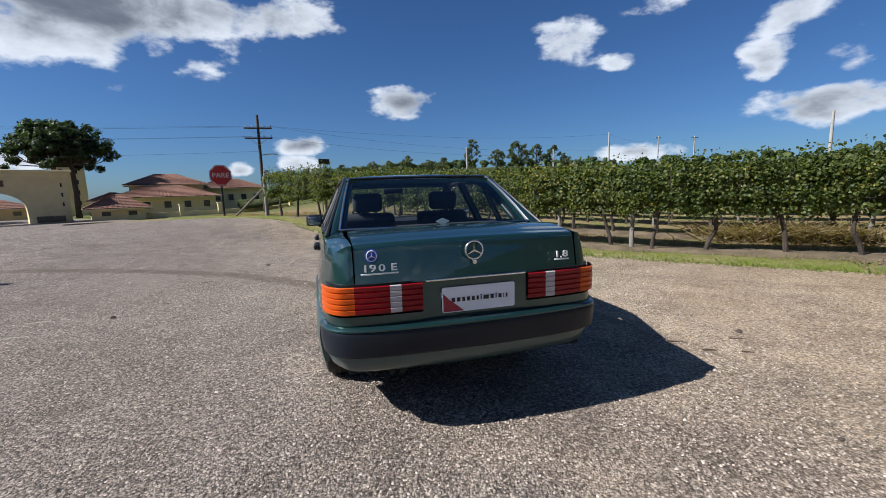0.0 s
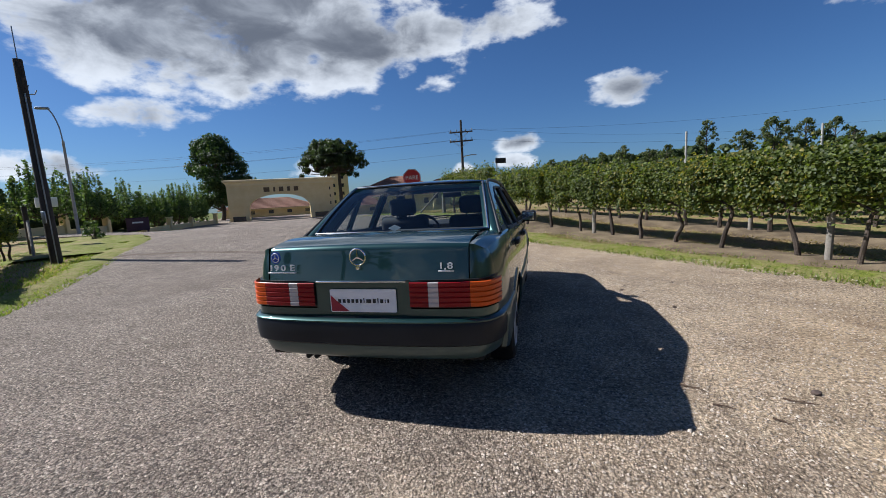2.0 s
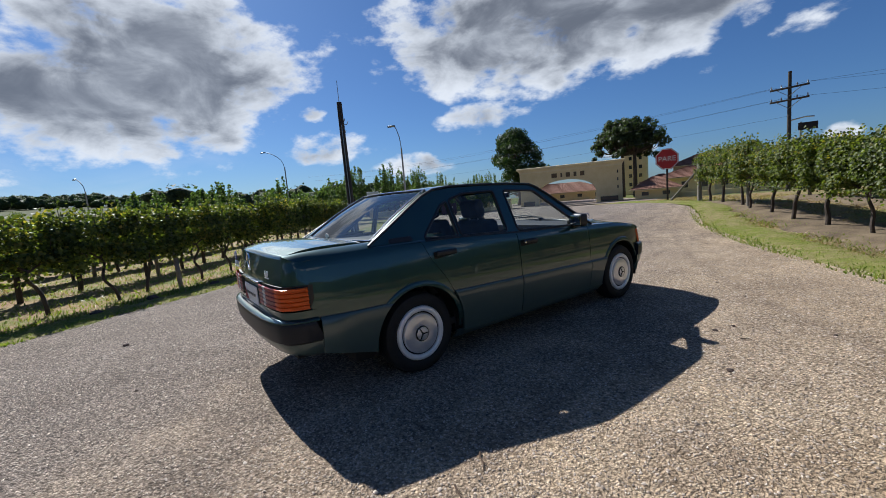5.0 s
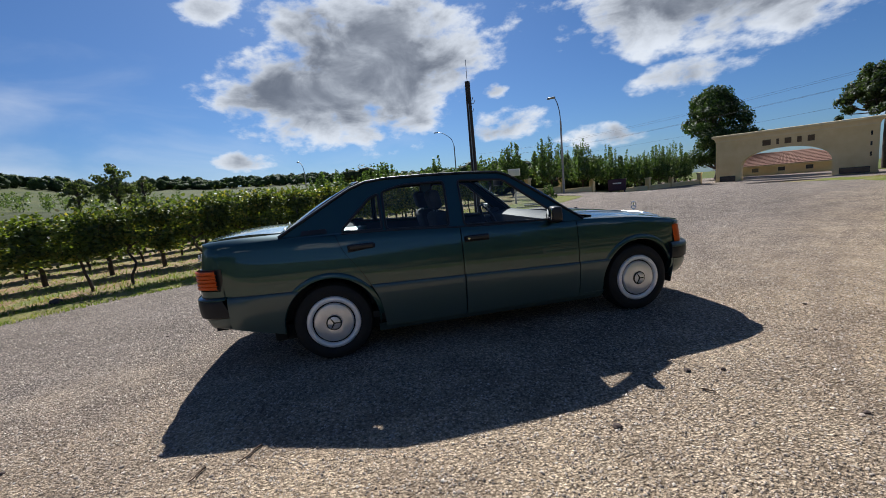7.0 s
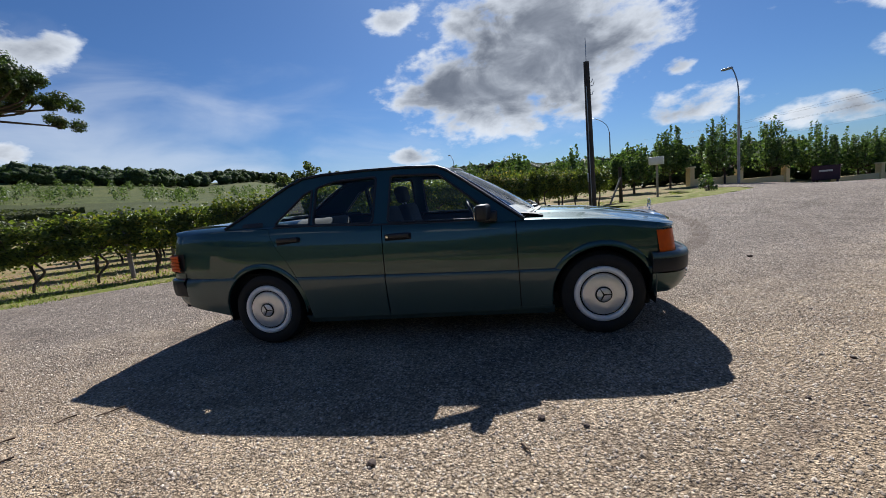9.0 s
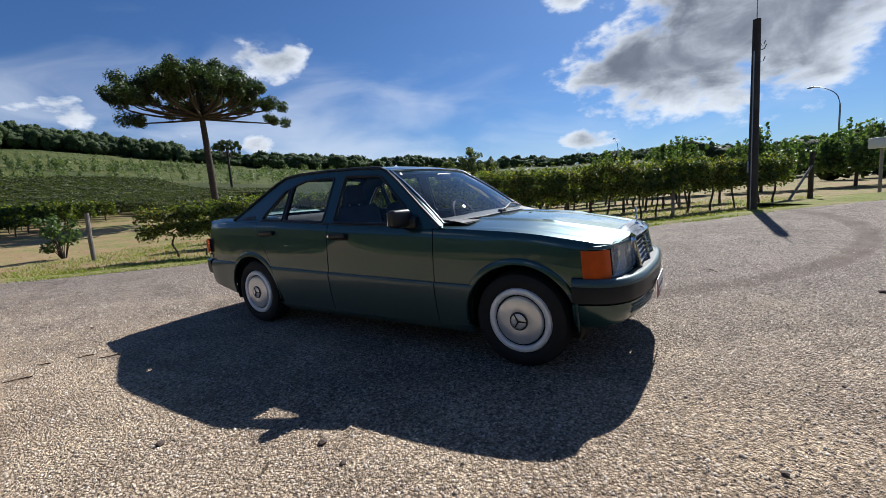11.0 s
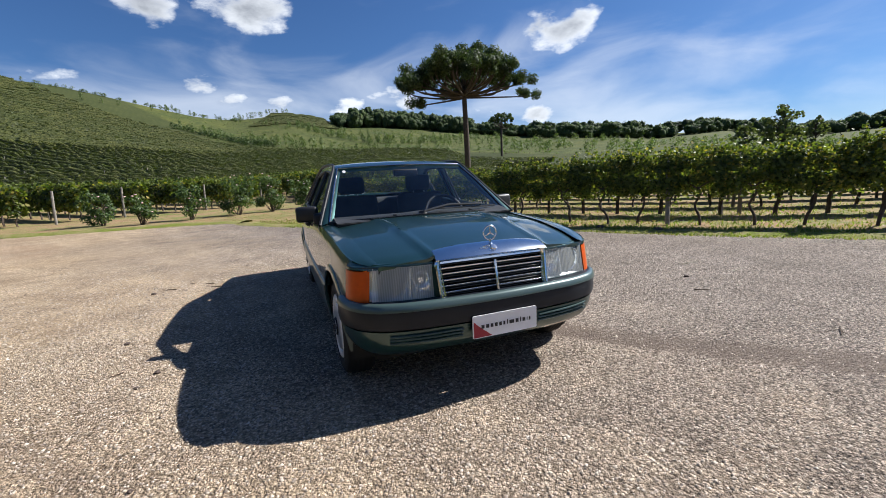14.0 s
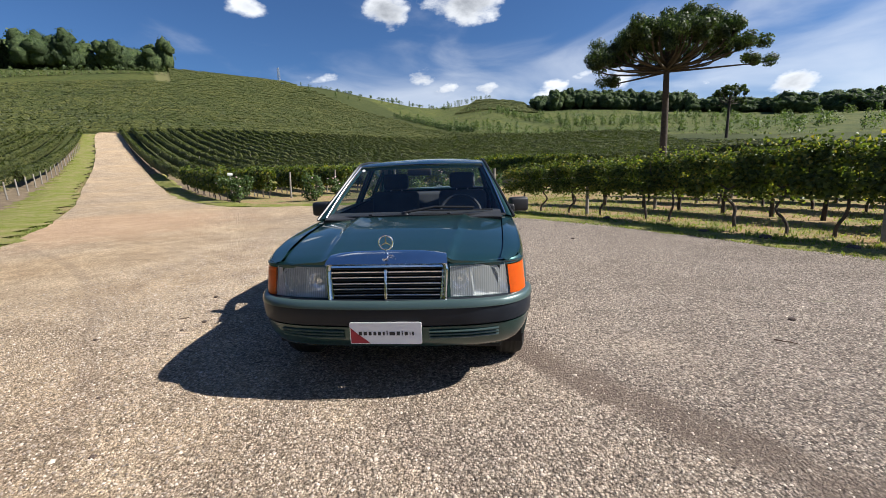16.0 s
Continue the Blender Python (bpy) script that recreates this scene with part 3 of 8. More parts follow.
def curve_at(points, x):
    """A smooth curve through (x, y) points in order of x (monotone cubic by Catmull-Rom)."""
    if x <= points[0][0]:
        return points[0][1]
    for i in range(len(points) - 1):
        (x0, y0), (x1, y1) = points[i], points[i + 1]
        if x <= x1:
            xa, ya = points[i - 1] if i else (2 * x0 - x1, 2 * y0 - y1)
            xb, yb = points[i + 2] if i + 2 < len(points) else (2 * x1 - x0, 2 * y1 - y0)
            m0, m1 = (y1 - ya) / (x1 - xa), (yb - y0) / (xb - x0)
            h, s = x1 - x0, (x - x0) / (x1 - x0)
            return (2 * s**3 - 3 * s**2 + 1) * y0 + (s**3 - 2 * s**2 + s) * h * m0 + (3 * s**2 - 2 * s**3) * y1 + (s**3 - s**2) * h * m1
    return points[-1][1]


def smooth_line(points, n=6, closed=False):
    """A finer line through the points."""
    out, k = [], len(points)
    for i in range(k if closed else k - 1):
        p = [Vector(points[(i + j) % k] if closed else points[min(max(i + j, 0), k - 1)]) for j in (-1, 0, 1, 2)]
        for s in range(n):
            t = s / n
            out.append(0.5 * (2 * p[1] + (p[2] - p[0]) * t + (2 * p[0] - 5 * p[1] + 4 * p[2] - p[3]) * t * t + (3 * p[1] - p[0] - 3 * p[2] + p[3]) * t**3))
    if not closed:
        out.append(Vector(points[-1]))
    return out


def box(bm, centre, size, turn=None, bevel=0.0):
    m = Matrix.Translation(centre) @ (turn.to_4x4() if turn is not None else Matrix.Identity(4)) @ Matrix.Diagonal((*size, 1))
    made = bmesh.ops.create_cube(bm, size=1.0, matrix=m)["verts"]
    if bevel:
        edges = list({e for v in made for e in v.link_edges})
        bmesh.ops.bevel(bm, geom=edges, offset=bevel, segments=3, profile=0.5, affect="EDGES")
    return bm


def boxed(centre, size, bevel=0.0, turn=None):
    return box(bmesh.new(), centre, size, turn, bevel)


def tube(points, radii, sides=8, bm=None, cap=True):
    """A round bar along the points."""
    bm = bm or bmesh.new()
    points = [Vector(p) for p in points]
    if not isinstance(radii, (list, tuple)):
        radii = [radii] * len(points)
    rings, side = [], None
    for i, (p, r) in enumerate(zip(points, radii)):
        way = (points[min(i + 1, len(points) - 1)] - points[max(i - 1, 0)]).normalized()
        if side is None:
            side = way.orthogonal().normalized()
        side = (side - way * side.dot(way)).normalized()
        other = way.cross(side)
        rings.append([bm.verts.new(p + r * (math.cos(2 * math.pi * k / sides) * side + math.sin(2 * math.pi * k / sides) * other)) for k in range(sides)])
    for a, b in zip(rings, rings[1:]):
        for k in range(sides):
            bm.faces.new((a[k], a[(k + 1) % sides], b[(k + 1) % sides], b[k]))
    if cap:
        bm.faces.new(rings[0][::-1])
        bm.faces.new(rings[-1])
    return bm


def lathe(profile, m, n=48, bm=None):
    """Turns (radius, along) round the local z axis of m."""
    bm = bm or bmesh.new()
    rings = []
    for r, h in profile:
        if r < 1e-5:
            rings.append([bm.verts.new(m @ Vector((0, 0, h)))])
        else:
            rings.append([bm.verts.new(m @ Vector((r * math.cos(2 * math.pi * k / n), r * math.sin(2 * math.pi * k / n), h))) for k in range(n)])
    for a, b in zip(rings, rings[1:]):
        for k in range(n):
            q = [a[k % len(a)], a[(k + 1) % len(a)], b[(k + 1) % len(b)], b[k % len(b)]]
            q = [v for i, v in enumerate(q) if v not in q[:i]]
            if len(q) > 2:
                bm.faces.new(q)
    return bm


def sheet(outline, holes, lift, thick=None):
    """A flat plate from a 2D outline with holes; lift maps (a, b) to the world, thick is a vector."""
    bm = bmesh.new()
    for loop in (outline, *holes):
        vs = [bm.verts.new(lift(a, b)) for a, b in loop]
        for a, b in zip(vs, vs[1:] + vs[:1]):
            bm.edges.new((a, b))
    bmesh.ops.triangle_fill(bm, use_beauty=True, use_dissolve=False, edges=bm.edges[:])
    if thick is not None:
        turn_in(bm, thick)
    return bm


def rounded(points, r, n=4):
    """A polygon with its corners rounded by r."""
    out, k = [], len(points)
    for i in range(k):
        p, a, b = (Vector(points[j % k]) for j in (i, i - 1, i + 1))
        d0, d1 = (a - p), (b - p)
        c = min(r, d0.length * 0.45, d1.length * 0.45)
        q0, q1 = p + d0.normalized() * c, p + d1.normalized() * c
        for s in range(n + 1):
            t = s / n
            out.append(tuple((1 - t) ** 2 * q0 + 2 * t * (1 - t) * p + t * t * q1))
    return out


def letters(text, size, depth, m, material, parent=None, name="lettering", label="", bold=0.0):
    c = bpy.data.curves.new(name, "FONT")
    c.body, c.size, c.extrude, c.align_x, c.align_y = text, size, depth, "CENTER", "CENTER"
    c.offset = bold
    tmp = new("text", c)
    me = bpy.data.meshes.new_from_object(tmp.evaluated_get(bpy.context.evaluated_depsgraph_get()))
    bpy.data.objects.remove(tmp)
    bpy.data.curves.remove(c)
    me.name = name
    me.transform(m)
    me.materials.clear()
    me.materials.append(M[material])
    ob = new(name, me)
    if parent is not None:
        ob.parent = parent
    if label:
        ob["label"] = label
    return ob

# ---- the saloon car: front towards +y, wheels on the ground ----
WHEELS_Y, HUB, TRACK, ARCH = 1.3325, 0.30, 0.79, 0.356
BELT = [(-2.26, 0.935), (-1.95, 0.968), (-1.6, 0.975), (-0.82, 0.957), (-0.25, 0.925), (0.5, 0.893), (0.78, 0.882), (1.3, 0.850), (1.6, 0.815), (1.75, 0.795), (1.9, 0.775)]
PLAN = [(-2.24, 0.728), (-2.12, 0.768), (-1.9, 0.795), (-1.4, 0.818), (-0.6, 0.832), (0.2, 0.834), (0.9, 0.826), (1.4, 0.812), (1.7, 0.787), (1.82, 0.757), (1.9, 0.70)]
car = thing("saloon_car", "dark green four-door saloon car parked on gravel", "car")


def ease(a, b, x):
    s = min(1.0, max(0.0, (x - a) / (b - a)))
    return s * s * (3 - 2 * s)


def belt(y):
    return curve_at(BELT, y)


def flank(y, z):
    """Half the car's width at a place on its side."""
    w, k = curve_at(PLAN, y), (z - 0.60)
    return w - (0.34 * k * k if k > 0 else 0.30 * k * k) - 0.012 * max(0.0, 1 - abs(z - (belt(y) + 0.0)) / 0.03)


def clad_top(y):
    return 0.537 - 0.027 * y


def arch(y, low):
    for c in (-WHEELS_Y, WHEELS_Y):
        if abs(y - c) < ARCH:
            return max(low, HUB + math.sqrt(ARCH**2 - (y - c) ** 2))
    return low


def door_rear_edge(z):
    return curve_at([(0.2, -0.93), (0.405, -0.955), (0.56, -1.015), (0.69, -1.085), (0.83, -1.185), (0.97, -1.245)], z)


def arch_steps(c, a, b, n=22):
    """Places along y from a to b that are dense round the wheel arch at c."""
    ys = [y for y in steps(a, c - ARCH - 0.002, 5)] if a < c - ARCH else []
    ys += [c - ARCH * math.cos(math.pi * i / n) * 0.9995 for i in range(n + 1) if a < c - ARCH * math.cos(math.pi * i / n) < b]
    ys += [y for y in steps(c + ARCH + 0.002, b, 5)] if b > c + ARCH else []
    return ys


def side(s):
    """The panels of one side; s is 1 or -1."""
    inward = Vector((-0.025 * s, 0, 0))

    def skin(y, z, out=0.0):
        return Vector((s * (flank(y, z) + out), y, z))

    # front wing
    ys = arch_steps(WHEELS_Y, 0.748, 1.757)
    part("front_wing", grid(lambda y, v: skin(y, arch(y, clad_top(y) - 0.012) + (belt(y) - arch(y, clad_top(y) - 0.012)) * v), ys, steps(0, 1, 12), inward), "paint", car)
    # doors
    fd = part("front_door", grid(lambda u, v: skin(-0.268 + (0.742 + 0.268) * u, clad_top(-0.268 + 1.01 * u) - 0.012 + (belt(-0.268 + 1.01 * u) - clad_top(-0.268 + 1.01 * u) + 0.012) * v), steps(0, 1, 12), steps(0, 1, 12), inward), "paint", car)

    def rear_door(u, v):
        z = clad_top(-0.7) - 0.014 + (0.989 - clad_top(-0.7)) * v
        y = -0.276 + (door_rear_edge(z) + 0.276) * u
        return skin(y, min(z, clad_top(-0.7) - 0.014 + (belt(y) - clad_top(-0.7) + 0.014) * v))

    rd = part("rear_door", grid(rear_door, steps(0, 1, 14), steps(0, 1, 14), inward), "paint", car)

    # rear quarter
    def quarter(y, v):
        low = arch(y, clad_top(y) - 0.012)
        z = low + (belt(y) - low) * v
        w = min(1.0, max(0.0, (y + 1.6) / 0.55))
        y = y + (door_rear_edge(z) - 0.006 + 1.06) * w * w * (3 - 2 * w)
        return skin(y, z)

    ys = [y for y in arch_steps(-WHEELS_Y, -2.10, -1.06)]
    if ys[-1] < -1.06:
        ys.append(-1.06)
    part("rear_quarter_panel", grid(quarter, ys, steps(0, 1, 12), inward), "paint", car)
    # lower cladding, piece by piece
    for a, b, own in ((0.75, WHEELS_Y - ARCH - 0.004, None), (-0.266, 0.742, fd), (-0.955, -0.276, rd), (WHEELS_Y + ARCH + 0.004, 1.70, None), (-2.06, -WHEELS_Y - ARCH - 0.004, None)):
        low = 0.215 if own is not None or a == 0.75 else 0.26
        tail_up = (-2.06 - b) if a == -2.06 else (1.70 - a if a > 1 else None)

        def hem(y):
            """The lower edge climbs towards the bumpers."""
            if tail_up is None:
                return low
            return low + 0.10 * ((y - b) / tail_up if a == -2.06 else (y - a) / tail_up)

        def rim_at(y, z):
            """Keeps an end that meets a wheel arch on its circle."""
            for c in (-WHEELS_Y, WHEELS_Y):
                if abs(abs(y - c) - ARCH - 0.004) < 0.003:
                    return c + math.copysign(math.sqrt(max(0.01, ARCH**2 - max(0.0, z - HUB) ** 2)) + 0.004, y - c)
            if own is rd and y < -0.9:
                return door_rear_edge(z) + 0.002
            return y

        def panel(u, v):
            y0 = a + (b - a) * u
            z = hem(y0) + (clad_top(y0) + 0.004 - hem(y0)) * v
            y = rim_at(a, z) * (1 - u) + rim_at(b, z) * u
            return skin(y, z, 0.015 * math.sqrt(max(0.0, 1 - max(0.0, (v - 0.90) / 0.10) ** 2)) - 0.002 + 0.004 * v - 0.012 * max(0.0, 0.25 - v) + 0.026 * (1 - v ** 6) * (ease(1.66, 1.70, y) + ease(-1.75, -2.05, y)))

        bm = grid(panel, steps(0, 1, 10), steps(0, 0.9, 8) + [0.93, 0.96, 0.98, 0.992, 1.0], inward)
        part("lower_cladding", bm, "clad", own if own is not None else car, "satin green lower panel")
    part("sill", grid(lambda y, v: Vector((s * (0.80 - 0.07 * v), y, 0.235 - 0.075 * v)), steps(-0.99, 0.99, 8), steps(0, 1, 3), inward), "clad", car)
    # arch lips
    for c in (-WHEELS_Y, WHEELS_Y):
        pts = []
        for i in range(25):
            a = math.pi * (i / 24)
            y, z = c - (ARCH + 0.004) * math.cos(a), HUB + (ARCH + 0.004) * math.sin(a)
            pts.append((s * (flank(y, z) + 0.002), y, z))
        pts = [(pts[0][0], pts[0][1], 0.27)] + pts + [(pts[-1][0], pts[-1][1], 0.27)]
        part("arch_lip", tube(pts, 0.008, 8), "paint", car)

        def flare(i, w):
            """A band round the opening that stands out and rolls back into the panel."""
            a = math.pi * (0.02 + 0.96 * i)
            r = ARCH + 0.003 + 0.040 * w
            y, z = c - r * math.cos(a), HUB + r * math.sin(a)
            top = 0.002 + 0.011 * math.cos(w * math.pi / 2) ** 0.8 * math.sin(a) ** 0.5
            return skin(y, z, top if w < 0.99 else -0.004)
        part("arch_flare", grid(flare, steps(0, 1, 28), steps(0, 1, 6), inward * 0.3), "paint", car)
        bm = grid(lambda a, w: Vector((s * w, c - (ARCH + 0.012) * math.cos(a), HUB + (ARCH + 0.012) * math.sin(a))), steps(-0.25, math.pi + 0.25, 20), (0.46, 0.77))
        part("wheel_arch_liner", bm, "dark", car)
    # door handles
    for y, z, own in ((-0.145, 0.838, fd), (-1.06, 0.868, rd)):
        h = part("door_handle", boxed((s * (flank(y, z) + 0.018), y, z), (0.03, 0.19, 0.042), 0.012), "black", own, "black plastic door handle")
        # no hollow is cut: a flat dark plate paints the recess's shade
        part("handle_recess", boxed((s * (flank(y, z) + 0.002), y + 0.0, z - 0.012), (0.006, 0.21, 0.052), 0.002), "dark", h)
        if own is fd:
            part("lock", lathe([(0.0, 0.008), (0.010, 0.007), (0.011, 0.0)], Matrix.Translation((s * (flank(y, z) + 0.034), y - 0.075, z)) @ pose(0, 0, 0, 0, 90 * s, 0), 14), "chrome", h)
    # greenhouse: frame with window openings, on one inclined plane
    def lift(y, z):
        return Vector((s * (0.786 - 0.485 * (z - 0.92) - 0.028 * max(0.0, -0.9 - y)), y, z))

    rail = [(0.81, 0.882), (0.60, 1.035), (0.36, 1.215), (0.235, 1.300), (0.15, 1.335), (-0.10, 1.352), (-0.45, 1.362), (-0.8, 1.362), (-0.98, 1.345), (-1.10, 1.300), (-1.25, 1.218), (-1.48, 1.085), (-1.66, 0.985)]
    bottom = [(y, belt(y) - 0.006) for y in (-1.62, -1.45, -1.2, -0.82, -0.5, -0.25, 0.1, 0.5, 0.7)]
    fw = rounded([(-0.228, 0.940), (0.575, 0.908), (0.600, 0.930), (0.175, 1.278), (-0.215, 1.304)], 0.035)
    rw = rounded([(-0.352, 0.946), (-0.855, 0.968), (-0.855, 1.262), (-0.69, 1.303), (-0.335, 1.306)], 0.035)
    qw = rounded([(-0.885, 0.972), (-1.195, 0.988), (-1.175, 1.020), (-0.955, 1.222), (-0.885, 1.250)], 0.02)
    frame_ob = part("window_frame", sheet(rail + bottom, (fw, rw, qw), lift, inward * 1.4), "paint", car, smooth=False)
    for loop, own, nm in ((fw, fd, "front_door_window"), (rw, rd, "rear_door_window"), (qw, rd, "rear_quarter_window")):
        pane = part(nm, sheet(loop, (), lambda y, z: lift(y, z) + inward * 0.5), "glass", own, "lightly tinted window glass")
        pane.visible_shadow = False
        part("seal", tube([lift(*p) + inward * 0.1 for p in loop] + [lift(*loop[0]) + inward * 0.1], 0.011, 6, cap=False), "black", pane)
    # shut line between the doors, drawn by the gap; dark backing
    part("inner_panel", grid(lambda y, v: Vector((s * (flank(y, 0.5) - 0.085), y, 0.25 + (belt(y) - 0.27) * v)), steps(-0.98, 0.98, 8), steps(0, 1, 3)), "dash", car, "dark door lining")
    part("shut_line_seal", grid(lambda z, v: skin(-0.272 + 0.03 * (v - 0.5), z, -0.014), steps(0.24, 0.915, 8), (0, 1)), "dark", car)
    part("shut_line_seal", grid(lambda z, v: skin(0.745 + 0.03 * (v - 0.5), z, -0.014), steps(0.24, 0.875, 8), (0, 1)), "dark", car)
    part("shut_line_seal", grid(lambda z, v: skin(door_rear_edge(z) - 0.003 + 0.03 * (v - 0.5), z, -0.014), steps(0.4, 0.95, 10), (0, 1)), "dark", car)
    # a thin belt moulding and the vent behind the side glass
    part("belt_moulding", tube([(s * (flank(y, belt(y)) - 0.004), y, belt(y) + 0.004) for y in steps(-1.2, 0.72, 14)], 0.008, 6), "black", car)
    part("air_vent", sheet(rounded([(-1.30, 0.988), (-1.50, 0.990), (-1.49, 1.022), (-1.31, 1.022)], 0.01), (), lambda y, z: lift(y, z) + Vector((0.004 * s, 0, 0)), inward * 0.3), "black", car)
    # roof drip rail
    part("drip_rail", tube([lift(y, z) + Vector((0.002 * s, 0, 0.008)) for y, z in rail], 0.011, 6), "black", car)
    # door mirror
    mir = part("door_mirror", boxed((s * 0.868, 0.520, 0.960), (0.165, 0.085, 0.120), 0.024, pose(0, 0, 0, 0, 0, -12 * s).to_3x3()), "black", car, "black door mirror")
    part("mirror_foot", boxed((s * 0.785, 0.555, 0.925), (0.09, 0.12, 0.085), 0.018), "black", mir)
    part("mirror_glass", boxed((s * 0.860, 0.4745, 0.960), (0.135, 0.004, 0.090), 0.001, pose(0, 0, 0, 0, 0, -12 * s).to_3x3()), "chrome", mir)


for s in (1, -1):
    side(s)

# ---- bonnet, cowl, boot lid, roof ----
def bonnet(u, v):
    """u from -1 to 1 across, v from the cowl (0) to the front edge (1)."""
    back = 0.955 - 0.16 * u * u
    front = 1.955 - 0.075 * abs(u) ** 2.2
    y = back + (front - back) * v
    half = (0.700 + (0.650 - 0.700) * v) * 1.0
    x = half * u
    edge = belt(y) + 0.012 - 0.006 * v
    crown = 0.040 * (1 - v * 0.05) * (1 - abs(u) ** 2.4)
    ridge_at = 0.60 - 0.06 * v
    ridge = 0.010 * math.exp(-(((abs(u) - ridge_at) / 0.035) ** 2)) - (0.006 if abs(u) > ridge_at else 0.0)
    nose = 0.012 * max(0.0, (v - 0.90) / 0.10) ** 2
    return Vector((x, y, edge + crown + ridge - nose))


part("bonnet", grid(bonnet, steps(-1, 1, 60), steps(0, 1, 26), Vector((0, 0, -0.02))), "paint", car)
for s in (1, -1):
    part("wing_top", grid(lambda y, v: Vector((s * (flank(y, belt(y)) + (0.704 - 0.05 * max(0, (y - 0.9)) - flank(y, belt(y))) * v), y, belt(y) + 0.014 * math.sin(v * math.pi / 2) - 0.002)), steps(0.70, 1.88, 16), steps(0, 1, 5)), "paint", car)
part("cowl", grid(lambda u, v: Vector((0.715 * u, 0.975 - 0.17 * u * u - 0.075 * v, 0.912 + 0.022 * (1 - u * u) - 0.034 * u ** 4 + 0.002 * v)), steps(-1, 1, 20), steps(0, 1, 3), Vector((0, 0, -0.05))), "black", car)


def boot(u, v):
    """u across, v from the rear window (0) over the edge and down to the plate (1)."""
    top = 0.72
    half = 0.632
    if v < top:
        k = v / top
        y, z = -1.66 + (-2.215 + 1.66) * k, 1.018 + 0.012 * math.sin(k * math.pi) - 0.020 * k**4
        z += 0.014 * (1 - u * u)
        x = half * u * (0.97 + 0.03 * k)
    else:
        k = (v - top) / (1 - top)
        a = min(1.0, k / 0.3) * math.pi / 2
        y = -2.215 - 0.034 * math.sin(a) - 0.035 * max(0.0, (k - 0.3) / 0.7)
        z = 0.998 + 0.014 * (1 - u * u) * (1 - k) - 0.030 * (1 - math.cos(a)) - 0.165 * max(0.0, (k - 0.3) / 0.7)
        x = half * u
    y += 0.035 * abs(u) ** 3 * (v > 0.5) * min(1.0, (v - 0.5) * 4)
    return Vector((x, y, z))


def tail_end(v):
    """Where the rear wing ends, from the flank (0) to the boot lid (1)."""
    return -2.098 - 0.117 * math.sqrt(1 - (1 - v) ** 2)


def deck(y, v):
    return belt(y) + (1.013 - 0.02 * max(0, (-y - 1.9) / 0.35) ** 2 - belt(y)) * math.sin(v * math.pi / 2) ** 0.8


lid = part("boot_lid", grid(boot, steps(-1, 1, 30), sorted(set(steps(0, 0.72, 12) + steps(0.72, 0.804, 7) + steps(0.804, 1, 6))), Vector((0, 0.01, -0.015))), "paint", car)
for s in (1, -1):
    def shoulder(y, v):
        y = -1.0 + (tail_end(v) + 1.0) * y
        a = flank(max(y, -2.098), belt(y))
        b = 0.640
        return Vector((s * (a + (b - a) * v), y, deck(y, v)))
    part("rear_wing_top", grid(shoulder, steps(0, 1, 20), [w * w for w in steps(0, 1, 10)]), "paint", car)

    # rear corner above the lamps
    def corner(u, v):
        top = deck(tail_end(u), u)
        z = 0.80 + (top - 0.80) * v
        out = flank(-2.098, z)
        lower = min(1.0, max(0.0, (0.985 - z) / 0.18))
        y = -2.098 - (0.117 + 0.034 * lower) * math.sqrt(1 - (1 - u) ** 2)
        return Vector((s * (out + (0.640 - out) * u), y, z))
    part("rear_corner", grid(corner, [w * w for w in steps(0, 1, 10)], steps(0, 1, 8)), "paint", car)


def roof(u, v):
    y = 0.255 + (-1.035 - 0.255) * v
    edge_y = [(0.0, 1.306), (0.08, 1.334), (0.3, 1.355), (0.6, 1.366), (0.85, 1.362), (1.0, 1.338)]
    ze = curve_at(edge_y, v)
    half = 0.786 - 0.485 * (ze - 0.92) - 0.010
    y += (0.045 * (1 - v) * (1 - u * u)) - 0.06 * v * v * v * (u * u)
    return Vector((half * u, y, ze + 0.030 * (1 - abs(u) ** 2.6) * math.sin(math.pi * min(1, max(0, 0.12 + 0.80 * v)))))


part("roof", grid(roof, steps(-1, 1, 28), steps(0, 1, 22), Vector((0, 0, -0.03))), "paint", car)


def screen(u, v):
    """Windscreen from the cowl up to the roof."""
    x = (0.735 + (0.565 - 0.735) * v) * u
    y = (0.945 + (0.285 - 0.945) * v) - (0.155 * (1 - v) + 0.055 * v) * u * u
    z = 0.925 - 0.022 * u * u * (1 - v) + (1.322 - 0.925) * v - 0.010 * u * u * v + 0.02 * math.sin(math.pi * v)
    return Vector((x, y, z))


wind = part("windscreen", grid(screen, steps(-1, 1, 16), steps(0, 1, 10)), "glass", car, "lightly tinted windscreen with a small round sticker")
wind.visible_shadow = False
border = [screen(u, 0) for u in steps(-1, 1, 16)] + [screen(1, v) for v in steps(0, 1, 8)] + [screen(u, 1) for u in steps(1, -1, 16)] + [screen(-1, v) for v in steps(1, 0, 8)]
part("seal", tube(border, 0.011, 6, cap=False), "black", wind)
part("trim", tube([p + Vector((0, 0.006, 0.006)) for p in border[17:]], 0.006, 6, cap=False), "chrome", wind)
part("sticker", lathe([(0.0, 0.0), (0.014, 0.0), (0.014, -0.003)], Matrix.Translation(screen(0.90, 0.90) + Vector((0, 0.006, 0.004))) @ pose(0, 0, 0, -58, 0, 0), 20), "signwhite", wind)
